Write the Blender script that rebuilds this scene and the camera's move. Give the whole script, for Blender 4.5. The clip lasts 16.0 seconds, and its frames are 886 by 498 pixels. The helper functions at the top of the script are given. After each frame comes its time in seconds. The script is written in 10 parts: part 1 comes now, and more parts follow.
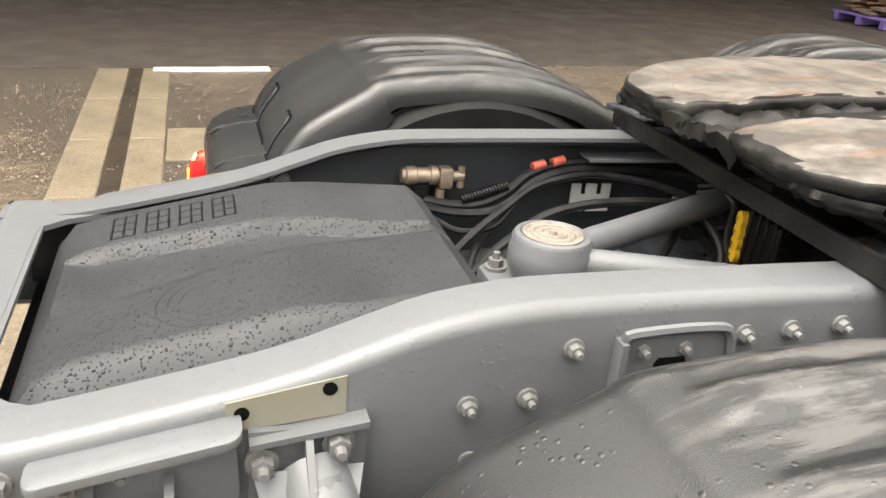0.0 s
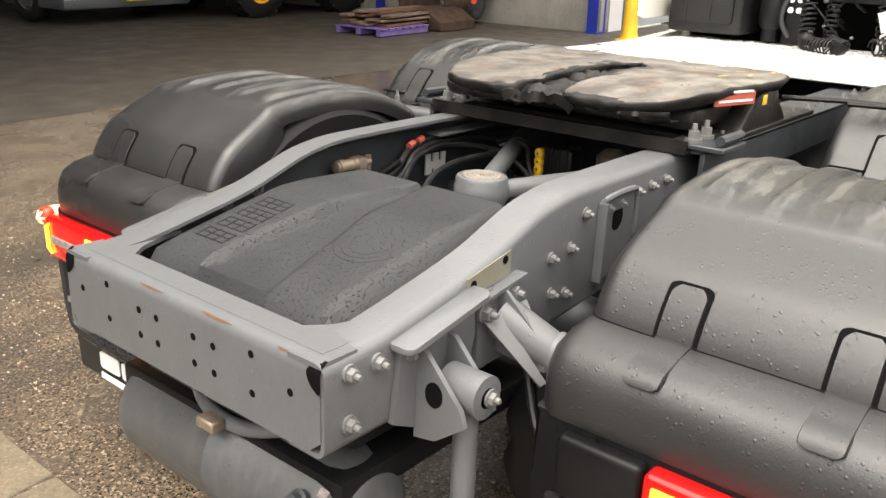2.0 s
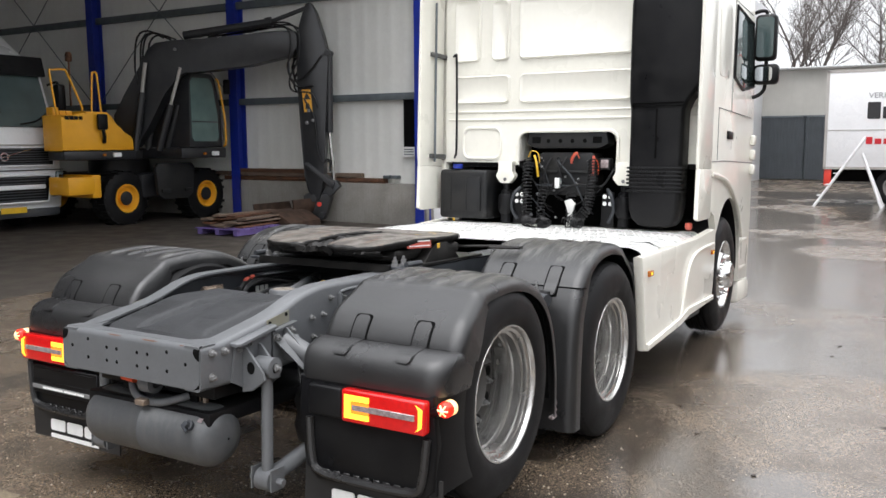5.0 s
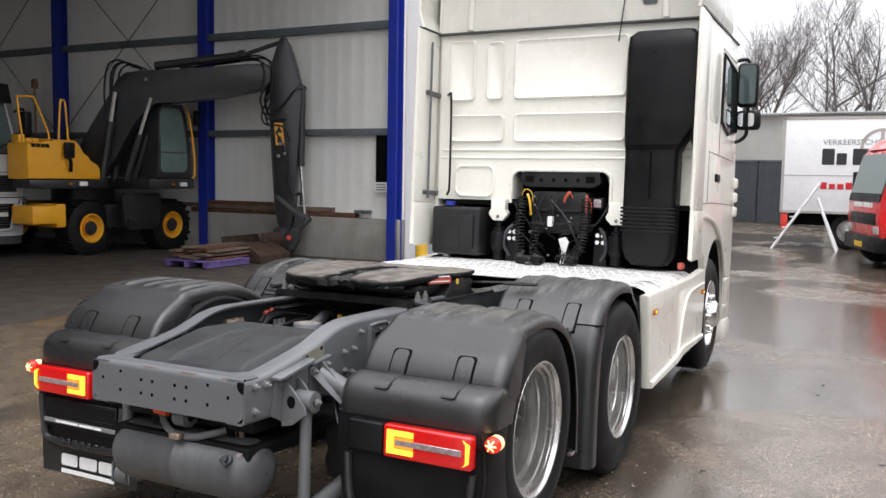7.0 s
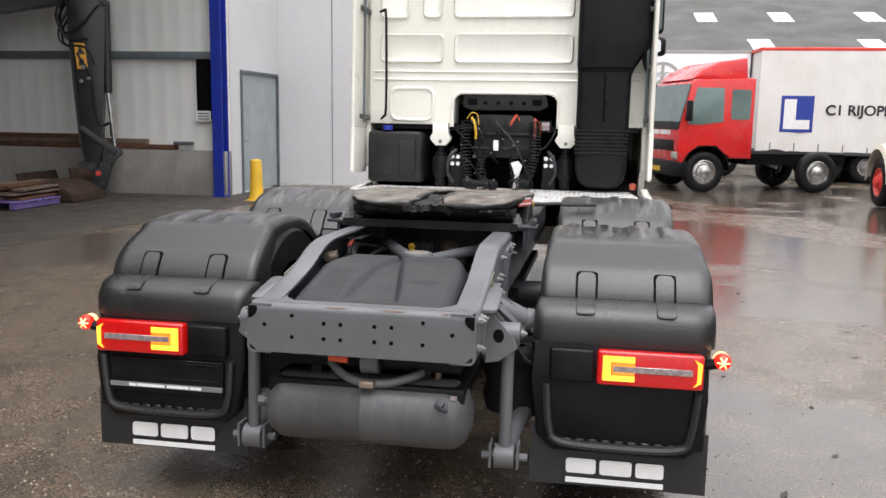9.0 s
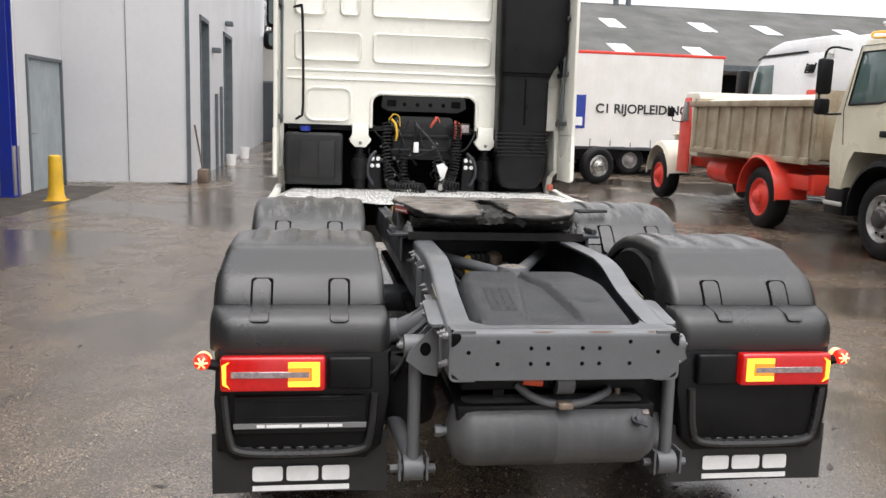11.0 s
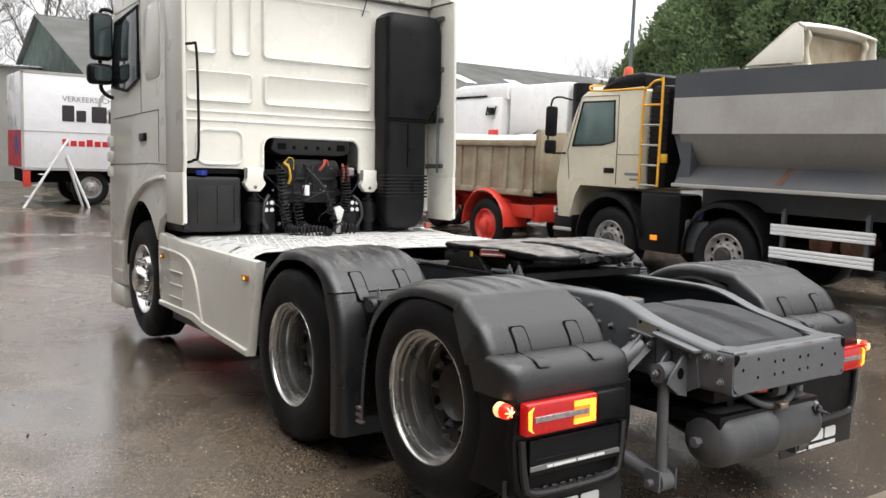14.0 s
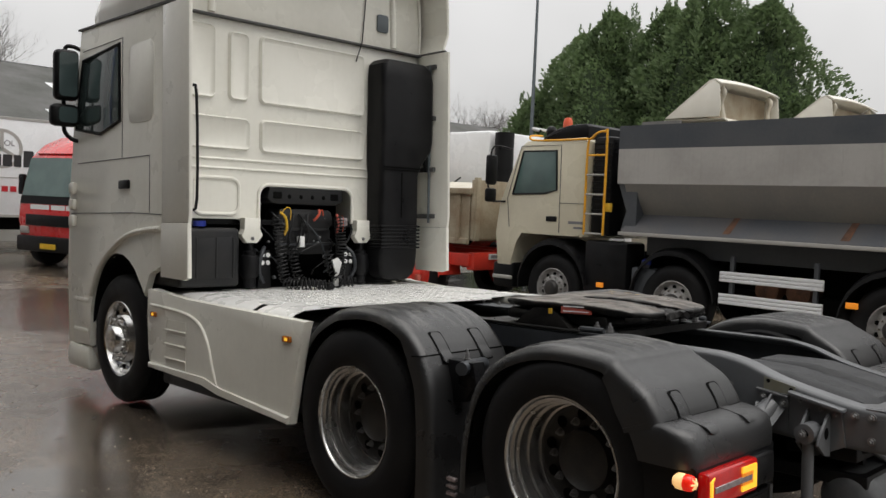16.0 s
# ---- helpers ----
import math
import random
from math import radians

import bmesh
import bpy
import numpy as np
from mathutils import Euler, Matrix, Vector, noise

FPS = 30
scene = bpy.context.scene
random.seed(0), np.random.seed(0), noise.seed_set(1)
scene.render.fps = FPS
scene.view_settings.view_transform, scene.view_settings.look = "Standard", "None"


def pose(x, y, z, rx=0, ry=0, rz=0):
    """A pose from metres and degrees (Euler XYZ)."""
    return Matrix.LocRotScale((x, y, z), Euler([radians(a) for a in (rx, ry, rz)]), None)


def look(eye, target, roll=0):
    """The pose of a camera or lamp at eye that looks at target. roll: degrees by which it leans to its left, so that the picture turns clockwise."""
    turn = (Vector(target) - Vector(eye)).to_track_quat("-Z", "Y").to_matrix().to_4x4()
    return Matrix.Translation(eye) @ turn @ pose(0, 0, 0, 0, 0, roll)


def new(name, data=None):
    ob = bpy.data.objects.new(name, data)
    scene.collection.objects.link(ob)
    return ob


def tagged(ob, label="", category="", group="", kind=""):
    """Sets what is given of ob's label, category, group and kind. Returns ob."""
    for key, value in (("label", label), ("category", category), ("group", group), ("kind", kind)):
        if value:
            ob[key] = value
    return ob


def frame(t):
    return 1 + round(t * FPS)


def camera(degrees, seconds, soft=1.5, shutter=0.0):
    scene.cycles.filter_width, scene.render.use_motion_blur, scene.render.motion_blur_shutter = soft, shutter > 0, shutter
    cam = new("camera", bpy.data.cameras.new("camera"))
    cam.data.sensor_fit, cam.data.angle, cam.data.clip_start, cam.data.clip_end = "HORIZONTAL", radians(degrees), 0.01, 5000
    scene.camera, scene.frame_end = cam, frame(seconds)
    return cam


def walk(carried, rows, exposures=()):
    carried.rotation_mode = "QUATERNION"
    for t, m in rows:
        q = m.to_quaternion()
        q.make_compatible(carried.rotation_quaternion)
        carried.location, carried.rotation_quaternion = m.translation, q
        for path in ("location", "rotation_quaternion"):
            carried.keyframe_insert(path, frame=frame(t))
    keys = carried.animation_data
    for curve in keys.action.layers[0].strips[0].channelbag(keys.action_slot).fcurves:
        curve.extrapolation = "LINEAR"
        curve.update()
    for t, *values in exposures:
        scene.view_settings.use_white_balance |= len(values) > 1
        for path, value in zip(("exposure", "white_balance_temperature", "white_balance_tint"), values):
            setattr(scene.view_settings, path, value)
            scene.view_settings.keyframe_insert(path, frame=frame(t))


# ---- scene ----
cam = camera(55.4, 16.0)
PATH = [
    (0, (0.366, -1.249, 1.546), (0.899, 0.503, 0.742), 3.3),
    (0.5, (0.051, -1.265, 1.546), (0.893, 0.372, 0.766), 2.1),
    (1, (-0.233, -1.236, 1.58), (0.849, 0.242, 0.776), 1.2),
    (1.5, (-0.486, -1.176, 1.599), (0.78, 0.161, 0.817), 0.6),
    (2, (-0.799, -1.297, 1.598), (0.653, -0.116, 0.892), 1.0),
    (2.5, (-1.03, -1.543, 1.611), (0.512, -0.412, 1.027), 0.4),
    (2.9, (-1.199, -1.793, 1.641), (0.401, -0.688, 1.175), 0.1),
    (3, (-1.248, -1.852, 1.643), (0.371, -0.767, 1.194), 0.6),
    (3.5, (-1.533, -2.122, 1.662), (0.157, -1.119, 1.286), -0.3),
    (4, (-1.815, -2.432, 1.672), (-0.103, -1.454, 1.34), 0.0),
    (4.5, (-2.051, -2.685, 1.702), (-0.339, -1.697, 1.396), 0.3),
    (5, (-2.236, -2.756, 1.717), (-0.518, -1.765, 1.463), -0.3),
    (5.2, (-2.297, -2.79, 1.73), (-0.571, -1.803, 1.518), -0.5),
    (7.3, (-2.477, -2.302, 1.713), (-0.689, -1.425, 1.536), 1.2),
    (7.5, (-2.516, -2.175, 1.694), (-0.713, -1.337, 1.479), 1.4),
    (8, (-2.681, -1.776, 1.683), (-0.829, -1.076, 1.401), 1.5),
    (8.2, (-2.727, -1.605, 1.666), (-0.859, -0.962, 1.359), 1.2),
    (10.3, (-2.706, 0.294, 1.574), (-0.73, 0.19, 1.284), 1.4),
    (10.5, (-2.689, 0.344, 1.65), (-0.72, 0.234, 1.317), 1.3),
    (11, (-2.699, 0.818, 1.672), (-0.744, 0.543, 1.348), 1.9),
    (11.5, (-2.634, 1.26, 1.649), (-0.708, 0.813, 1.348), 1.7),
    (12, (-2.577, 1.706, 1.649), (-0.71, 1.05, 1.36), 2.0),
    (12.5, (-2.525, 2.149, 1.664), (-0.722, 1.335, 1.37), 2.1),
    (13, (-2.349, 2.532, 1.657), (-0.603, 1.602, 1.363), 2.1),
    (13.5, (-2.19, 2.914, 1.659), (-0.51, 1.866, 1.376), 2.3),
    (14, (-2.026, 3.258, 1.69), (-0.398, 2.117, 1.47), 2.1),
    (14.5, (-1.777, 3.505, 1.724), (-0.182, 2.301, 1.649), 0.9),
    (15, (-1.582, 3.749, 1.746), (-0.03, 2.488, 1.797), 0.4),
    (15.5, (-1.417, 3.944, 1.761), (0.079, 2.617, 1.823), 1.2),
    (16, (-1.152, 3.983, 1.693), (0.291, 2.602, 1.59), 2.4),
]
walk(cam, [(t, look(eye, target, roll)) for t, eye, target, roll in PATH], exposures=[(0.0, 1.22, 7000, 10), (1.0, 1.18, 7000, 10), (2.0, 0.87, 7000, 10), (2.5, 0.87, 7000, 10), (3.0, 0.78, 6700, 10), (3.5, 0.42, 6550, 10), (4.5, 0.24, 6250, 10), (5.0, 0.22, 6200, 11), (8.0, 0.07, 6250, 13), (12.0, 0.04, 6380, 12), (14.0, 0.03, 6380, 11), (15.0, -0.32, 6400, 10), (15.5, -0.58, 6400, 10), (16.0, -0.74, 6500, 10)])

# ---- world and light ----
world = bpy.data.worlds.new("overcast_sky")
scene.world = world
world.use_nodes = True
wn = world.node_tree.nodes
sky = wn.new("ShaderNodeTexSky")
sky.sky_type = "NISHITA"
sky.sun_disc = False
sky.sun_elevation, sky.sun_rotation = radians(71), radians(256)
sky.air_density, sky.dust_density, sky.ozone_density = 1.0, 6.0, 0.6
hsv = wn.new("ShaderNodeHueSaturation")
hsv.inputs["Saturation"].default_value = 0.25
world.node_tree.links.new(sky.outputs[0], hsv.inputs["Color"])
world.node_tree.links.new(hsv.outputs[0], wn["Background"].inputs["Color"])
wn["Background"].inputs["Strength"].default_value = 0.05
cloud = wn.new("ShaderNodeBackground")
cloud.inputs["Color"].default_value = (1.0, 0.99, 0.975, 1)
# overcast: brighter overhead than at the horizon
geo, height, rise = wn.new("ShaderNodeTexCoord"), wn.new("ShaderNodeSeparateXYZ"), wn.new("ShaderNodeMapRange")
world.node_tree.links.new(geo.outputs["Generated"], height.inputs[0])
world.node_tree.links.new(height.outputs["Z"], rise.inputs["Value"])
rise.inputs["From Min"].default_value, rise.inputs["From Max"].default_value = 0.0, 1.0
rise.inputs["To Min"].default_value, rise.inputs["To Max"].default_value = 0.85, 2.1
veil, veil_range, veiled = wn.new("ShaderNodeTexNoise"), wn.new("ShaderNodeMapRange"), wn.new("ShaderNodeMath")
veil.inputs["Scale"].default_value, veil.inputs["Detail"].default_value = 2.4, 4
world.node_tree.links.new(geo.outputs["Generated"], veil.inputs["Vector"])
world.node_tree.links.new(veil.outputs[0], veil_range.inputs["Value"])
veil_range.inputs["From Min"].default_value, veil_range.inputs["From Max"].default_value = 0.3, 0.7
veil_range.inputs["To Min"].default_value, veil_range.inputs["To Max"].default_value = 0.84, 1.14
veiled.operation = "MULTIPLY"
world.node_tree.links.new(rise.outputs[0], veiled.inputs[0])
world.node_tree.links.new(veil_range.outputs[0], veiled.inputs[1])
world.node_tree.links.new(veiled.outputs[0], cloud.inputs["Strength"])
both = wn.new("ShaderNodeAddShader")
world.node_tree.links.new(wn["Background"].outputs[0], both.inputs[0])
world.node_tree.links.new(cloud.outputs[0], both.inputs[1])
world.node_tree.links.new(both.outputs[0], wn["World Output"].inputs["Surface"])
sun = new("sun", bpy.data.lights.new("sun", "SUN"))
sun.data.energy, sun.data.angle, sun.data.color = 1.9, radians(50), (1.0, 0.965, 0.92)
sun.matrix_world = look((0, 0, 20), (4.0, 1.0, 8.0))


# ---- building tools ----
def box(bm, x0, x1, y0, y1, z0, z1, bev=0.0, seg=2):
    """Adds a box to bm, its edges rounded by bev."""
    r = bmesh.ops.create_cube(bm, size=1.0, matrix=Matrix.Translation(((x0 + x1) / 2, (y0 + y1) / 2, (z0 + z1) / 2)) @ Matrix.Diagonal((abs(x1 - x0), abs(y1 - y0), abs(z1 - z0), 1)))
    if bev:
        es = list({e for v in r["verts"] for e in v.link_edges})
        bmesh.ops.bevel(bm, geom=es, offset=bev, segments=seg, profile=0.5, affect="EDGES")
    return bm


def basis(d):
    d = Vector(d).normalized()
    a = Vector((0, 0, 1)) if abs(d.z) < 0.9 else Vector((1, 0, 0))
    u = d.cross(a).normalized()
    return u, d.cross(u).normalized(), d


def ring(bm, c, u, w, r, seg):
    return [bm.verts.new(Vector(c) + r * (math.cos(2 * math.pi * i / seg) * u + math.sin(2 * math.pi * i / seg) * w)) for i in range(seg)]


def skin(bm, rings, closed=True, cap=True):
    """Faces between rings of the same count."""
    n = len(rings[0])
    for a, b in zip(rings, rings[1:]):
        for i in range(n if closed else n - 1):
            j = (i + 1) % n
            bm.faces.new((a[i], a[j], b[j], b[i]))
    if cap and closed:
        bm.faces.new(list(reversed(rings[0])))
        bm.faces.new(rings[-1])
    return bm


def cyl(bm, p0, p1, r0, r1=None, seg=16, cap=True):
    r1 = r0 if r1 is None else r1
    u, w, d = basis(Vector(p1) - Vector(p0))
    return skin(bm, [ring(bm, p0, u, w, r0, seg), ring(bm, p1, u, w, r1, seg)], True, cap)


def lathe(bm, base, axis, profile, seg=32, cap=False):
    """profile: (radius, height along axis)."""
    u, w, d = basis(axis)
    rs = [ring(bm, Vector(base) + d * h, u, w, max(r, 1e-4), seg) for r, h in profile]
    return skin(bm, rs, True, cap)


def smoothline(pts, n=6):
    """Catmull-Rom through pts."""
    P = [Vector(p) for p in pts]
    if len(P) < 3:
        return P
    Q = [2 * P[0] - P[1]] + P + [2 * P[-1] - P[-2]]
    out = []
    for i in range(1, len(Q) - 2):
        for k in range(n):
            t = k / n
            a, b, c, d = Q[i - 1], Q[i], Q[i + 1], Q[i + 2]
            out.append(0.5 * ((2 * b) + (c - a) * t + (2 * a - 5 * b + 4 * c - d) * t * t + (3 * b - a - 3 * c + d) * t ** 3))
    out.append(P[-1])
    return out


def tube(bm, pts, r, seg=8, r_end=None, smooth=0):
    P = smoothline(pts, smooth) if smooth else [Vector(p) for p in pts]
    rs, u = [], None
    for i, p in enumerate(P):
        d = (P[min(i + 1, len(P) - 1)] - P[max(i - 1, 0)]).normalized()
        if u is None:
            u = basis(d)[0]
        u = (u - d * u.dot(d)).normalized()
        w = d.cross(u)
        k = r if r_end is None else r + (r_end - r) * i / max(1, len(P) - 1)
        rs.append(ring(bm, p, u, w, k, seg))
    return skin(bm, rs)


def prism(bm, poly, axis, a, b, bev=0.0):
    """A flat outline carried from a to b along an axis; poly holds the other two coordinates in order."""
    put = {"x": lambda p, h: (h, p[0], p[1]), "y": lambda p, h: (p[0], h, p[1]), "z": lambda p, h: (p[0], p[1], h)}[axis]
    va, vb = [bm.verts.new(put(p, a)) for p in poly], [bm.verts.new(put(p, b)) for p in poly]
    fs = [bm.faces.new(list(reversed(va))), bm.faces.new(vb)]
    n = len(poly)
    for i in range(n):
        fs.append(bm.faces.new((va[i], va[(i + 1) % n], vb[(i + 1) % n], vb[i])))
    if bev:
        es = list({e for f in fs[:2] for e in f.edges})
        bmesh.ops.bevel(bm, geom=es, offset=bev, segments=2, profile=0.5, affect="EDGES")
    return bm


def round_rect(x0, x1, y0, y1, r, n=5):
    out = []
    for cx, cy, a in ((x1 - r, y1 - r, 0), (x0 + r, y1 - r, 90), (x0 + r, y0 + r, 180), (x1 - r, y0 + r, 270)):
        for i in range(n + 1):
            t = radians(a + 90 * i / n)
            out.append((cx + r * math.cos(t), cy + r * math.sin(t)))
    return out


def shell(bm, grid, thick=0.0):
    """A surface over rows of points, with thickness."""
    vs = [[bm.verts.new(p) for p in row] for row in grid]
    fs = []
    for a, b in zip(vs, vs[1:]):
        for i in range(len(a) - 1):
            fs.append(bm.faces.new((a[i], a[i + 1], b[i + 1], b[i])))
    if thick:
        bm.normal_update()
        back = [[bm.verts.new(v.co - v.normal * thick) for v in row] for row in vs]
        for a, b in zip(back, back[1:]):
            for i in range(len(a) - 1):
                bm.faces.new((a[i], b[i], b[i + 1], a[i + 1]))
        rim = [(r, 0) for r in range(len(vs))] + [(len(vs) - 1, c) for c in range(1, len(vs[0]))] + [(r, len(vs[0]) - 1) for r in range(len(vs) - 2, -1, -1)] + [(0, c) for c in range(len(vs[0]) - 2, 0, -1)]
        for (r, c), (p, q) in zip(rim, rim[1:] + rim[:1]):
            bm.faces.new((vs[r][c], vs[p][q], back[p][q], back[r][c]))
    return bm


def bolt(bm, p, axis, r=0.016, h=0.014, washer=True):
    """A hexagonal head on a washer, with the thread's end."""
    p, d = Vector(p), Vector(axis).normalized()
    if washer:
        cyl(bm, p, p + d * h * 0.3, r * 1.35, seg=14)
    cyl(bm, p + d * h * 0.25, p + d * h, r, r * 0.94, seg=6)
    cyl(bm, p + d * h, p + d * h * 1.6, r * 0.5, r * 0.42, seg=8)
    return bm


def finish(bm, name, material, crease=38):
    bmesh.ops.recalc_face_normals(bm, faces=bm.faces)
    me = bpy.data.meshes.new(name)
    for f in bm.faces:
        f.smooth = True
    lim = radians(crease)
    for e in bm.edges:
        e.smooth = len(e.link_faces) == 2 and e.calc_face_angle(0.0) < lim
    bm.to_mesh(me)
    bm.free()
    for m in (material if isinstance(material, (list, tuple)) else [material]):
        me.materials.append(m)
    return me


def part(name, bm, material, parent, label="", crease=38):
    ob = new(name, finish(bm, name, material, crease))
    ob.parent = parent
    if label:
        ob["label"] = label
    return ob


def thing(name, label, category, group="", at=None):
    ob = new(name)
    if at is not None:
        ob.matrix_world = at
    return tagged(ob, label, category, group)


def solid(name, bm, material, label, category="", group="", kind="", crease=38):
    return tagged(new(name, finish(bm, name, material, crease)), label, category, group, kind)


def B():
    return bmesh.new()


STOCK = {}


def repeat(name, key, make, material, parent, at, label=""):
    """One of many alike small parts: they share a mesh; at places it in its parent."""
    if (name, key) not in STOCK:
        bm = B()
        make(bm)
        STOCK[(name, key)] = finish(bm, name, material)
    ob = new(name, STOCK[(name, key)])
    ob.parent = parent
    ob.matrix_local = at
    if label:
        ob["label"] = label
    return ob


def towards(p, axis):
    """The pose at p whose z looks along axis."""
    return Matrix.Translation(p) @ Vector(axis).normalized().to_track_quat("Z", "Y").to_matrix().to_4x4()


def put_bolt(parent, p, axis, r, h, name="bolt", material=None):
    return repeat(name, (round(r, 4), round(h, 4)), lambda bm: bolt(bm, (0, 0, 0), (0, 0, 1), r, h), material or M_BOLT, parent, towards(p, axis))


def put_disc(parent, p, axis, r, h, material, name, seg=14):
    return repeat(name, (round(r, 4), round(h, 4)), lambda bm: lathe(bm, (0, 0, 0), (0, 0, 1), [(r, 0), (r, h), (0.0, h * 1.3)], seg), material, parent, towards(p, axis))


# ---- materials ----
def surface(name, color, rough=0.5, metal=0.0, dark=None, scale=6.0, amount=0.5, fine=120.0, bump=0.0, bump_scale=200.0, rough_var=0.1, coat=0.0, stretch=(1, 1, 1), spec=0.5, emit=None, streak=0.0, dust=None, edge=(0.52, 0.86)):
    """Paint, plastic, rubber, metal: a base colour that drifts towards dark in stains at two sizes, with uneven gloss and fine relief."""
    m = bpy.data.materials.new(name)
    m.use_nodes = True
    N, L = m.node_tree.nodes, m.node_tree.links
    b = N["Principled BSDF"]
    dark = dark or tuple(c * 0.6 for c in color)
    tc = N.new("ShaderNodeTexCoord")
    mp = N.new("ShaderNodeMapping")
    mp.inputs["Scale"].default_value = stretch
    L.new(tc.outputs["Object"], mp.inputs["Vector"])
    n1, n2 = N.new("ShaderNodeTexNoise"), N.new("ShaderNodeTexNoise")
    n1.inputs["Scale"].default_value, n1.inputs["Detail"].default_value = scale, 6
    n2.inputs["Scale"].default_value, n2.inputs["Detail"].default_value = fine, 3
    L.new(mp.outputs[0], n1.inputs["Vector"])
    L.new(mp.outputs[0], n2.inputs["Vector"])
    add = N.new("ShaderNodeMath")
    add.operation = "MULTIPLY_ADD"
    add.inputs[1].default_value = 0.35
    L.new(n2.outputs[0], add.inputs[0])
    L.new(n1.outputs[0], add.inputs[2])
    ramp = N.new("ShaderNodeMapRange")
    ramp.inputs["From Min"].default_value, ramp.inputs["From Max"].default_value = edge
    ramp.inputs["To Max"].default_value = amount
    L.new(add.outputs[0], ramp.inputs["Value"])
    mix = N.new("ShaderNodeMix")
    mix.data_type = "RGBA"
    mix.inputs["A"].default_value, mix.inputs["B"].default_value = (*color, 1), (*dark, 1)
    L.new(ramp.outputs[0], mix.inputs["Factor"])
    col = mix.outputs["Result"]
    if streak:
        mp2 = N.new("ShaderNodeMapping")
        mp2.inputs["Scale"].default_value = (14, 14, 0.7)
        L.new(tc.outputs["Object"], mp2.inputs["Vector"])
        n3 = N.new("ShaderNodeTexNoise")
        n3.inputs["Scale"].default_value, n3.inputs["Detail"].default_value = 2.0, 4
        L.new(mp2.outputs[0], n3.inputs["Vector"])
        r3 = N.new("ShaderNodeMapRange")
        r3.inputs["From Min"].default_value, r3.inputs["From Max"].default_value, r3.inputs["To Max"].default_value = 0.52, 0.75, streak
        L.new(n3.outputs[0], r3.inputs["Value"])
        mix3 = N.new("ShaderNodeMix")
        mix3.data_type = "RGBA"
        mix3.inputs["B"].default_value = (*dark, 1)
        L.new(r3.outputs[0], mix3.inputs["Factor"])
        L.new(col, mix3.inputs["A"])
        col = mix3.outputs["Result"]
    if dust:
        # pale dirt dried in patches on the part that lies between two heights; on the guards also painted sky sheen
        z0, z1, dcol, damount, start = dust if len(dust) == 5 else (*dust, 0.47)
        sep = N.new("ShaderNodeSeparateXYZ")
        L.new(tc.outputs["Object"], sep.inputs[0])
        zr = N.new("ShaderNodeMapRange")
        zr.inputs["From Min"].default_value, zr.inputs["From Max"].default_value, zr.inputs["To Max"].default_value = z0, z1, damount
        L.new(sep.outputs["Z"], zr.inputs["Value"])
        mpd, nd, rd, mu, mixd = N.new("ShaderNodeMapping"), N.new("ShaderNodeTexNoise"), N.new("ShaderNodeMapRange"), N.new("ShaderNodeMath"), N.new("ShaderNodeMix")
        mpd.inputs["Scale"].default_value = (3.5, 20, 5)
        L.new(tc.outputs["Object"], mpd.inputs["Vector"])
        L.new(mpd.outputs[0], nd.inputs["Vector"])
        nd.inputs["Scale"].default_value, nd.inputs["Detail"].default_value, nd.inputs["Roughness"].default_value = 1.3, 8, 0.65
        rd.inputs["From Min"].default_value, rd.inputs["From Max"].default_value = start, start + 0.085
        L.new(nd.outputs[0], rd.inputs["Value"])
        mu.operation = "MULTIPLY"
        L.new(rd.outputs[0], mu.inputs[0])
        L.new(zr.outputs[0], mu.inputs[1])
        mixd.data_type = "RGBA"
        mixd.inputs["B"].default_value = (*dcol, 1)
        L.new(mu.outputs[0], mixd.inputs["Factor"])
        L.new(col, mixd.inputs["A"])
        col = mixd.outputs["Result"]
    L.new(col, b.inputs["Base Color"])
    rr = N.new("ShaderNodeMapRange")
    rr.inputs["From Min"].default_value, rr.inputs["From Max"].default_value = 0.3, 0.7
    rr.inputs["To Min"].default_value, rr.inputs["To Max"].default_value = max(0.02, rough - rough_var), min(1, rough + rough_var)
    L.new(n1.outputs[0], rr.inputs["Value"])
    L.new(rr.outputs[0], b.inputs["Roughness"])
    b.inputs["Metallic"].default_value = metal
    b.inputs["Specular IOR Level"].default_value = spec
    b.inputs["Coat Weight"].default_value = coat
    b.inputs["Coat Roughness"].default_value = 0.08
    if bump:
        bp, n4 = N.new("ShaderNodeBump"), N.new("ShaderNodeTexNoise")
        n4.inputs["Scale"].default_value, n4.inputs["Detail"].default_value = bump_scale, 4
        L.new(tc.outputs["Object"], n4.inputs["Vector"])
        L.new(n4.outputs[0], bp.inputs["Height"])
        bp.inputs["Strength"].default_value, bp.inputs["Distance"].default_value = bump, 0.004
        L.new(bp.outputs[0], b.inputs["Normal"])
    if emit:
        b.inputs["Emission Color"].default_value = (*emit[0], 1)
        b.inputs["Emission Strength"].default_value = emit[1]
    return m


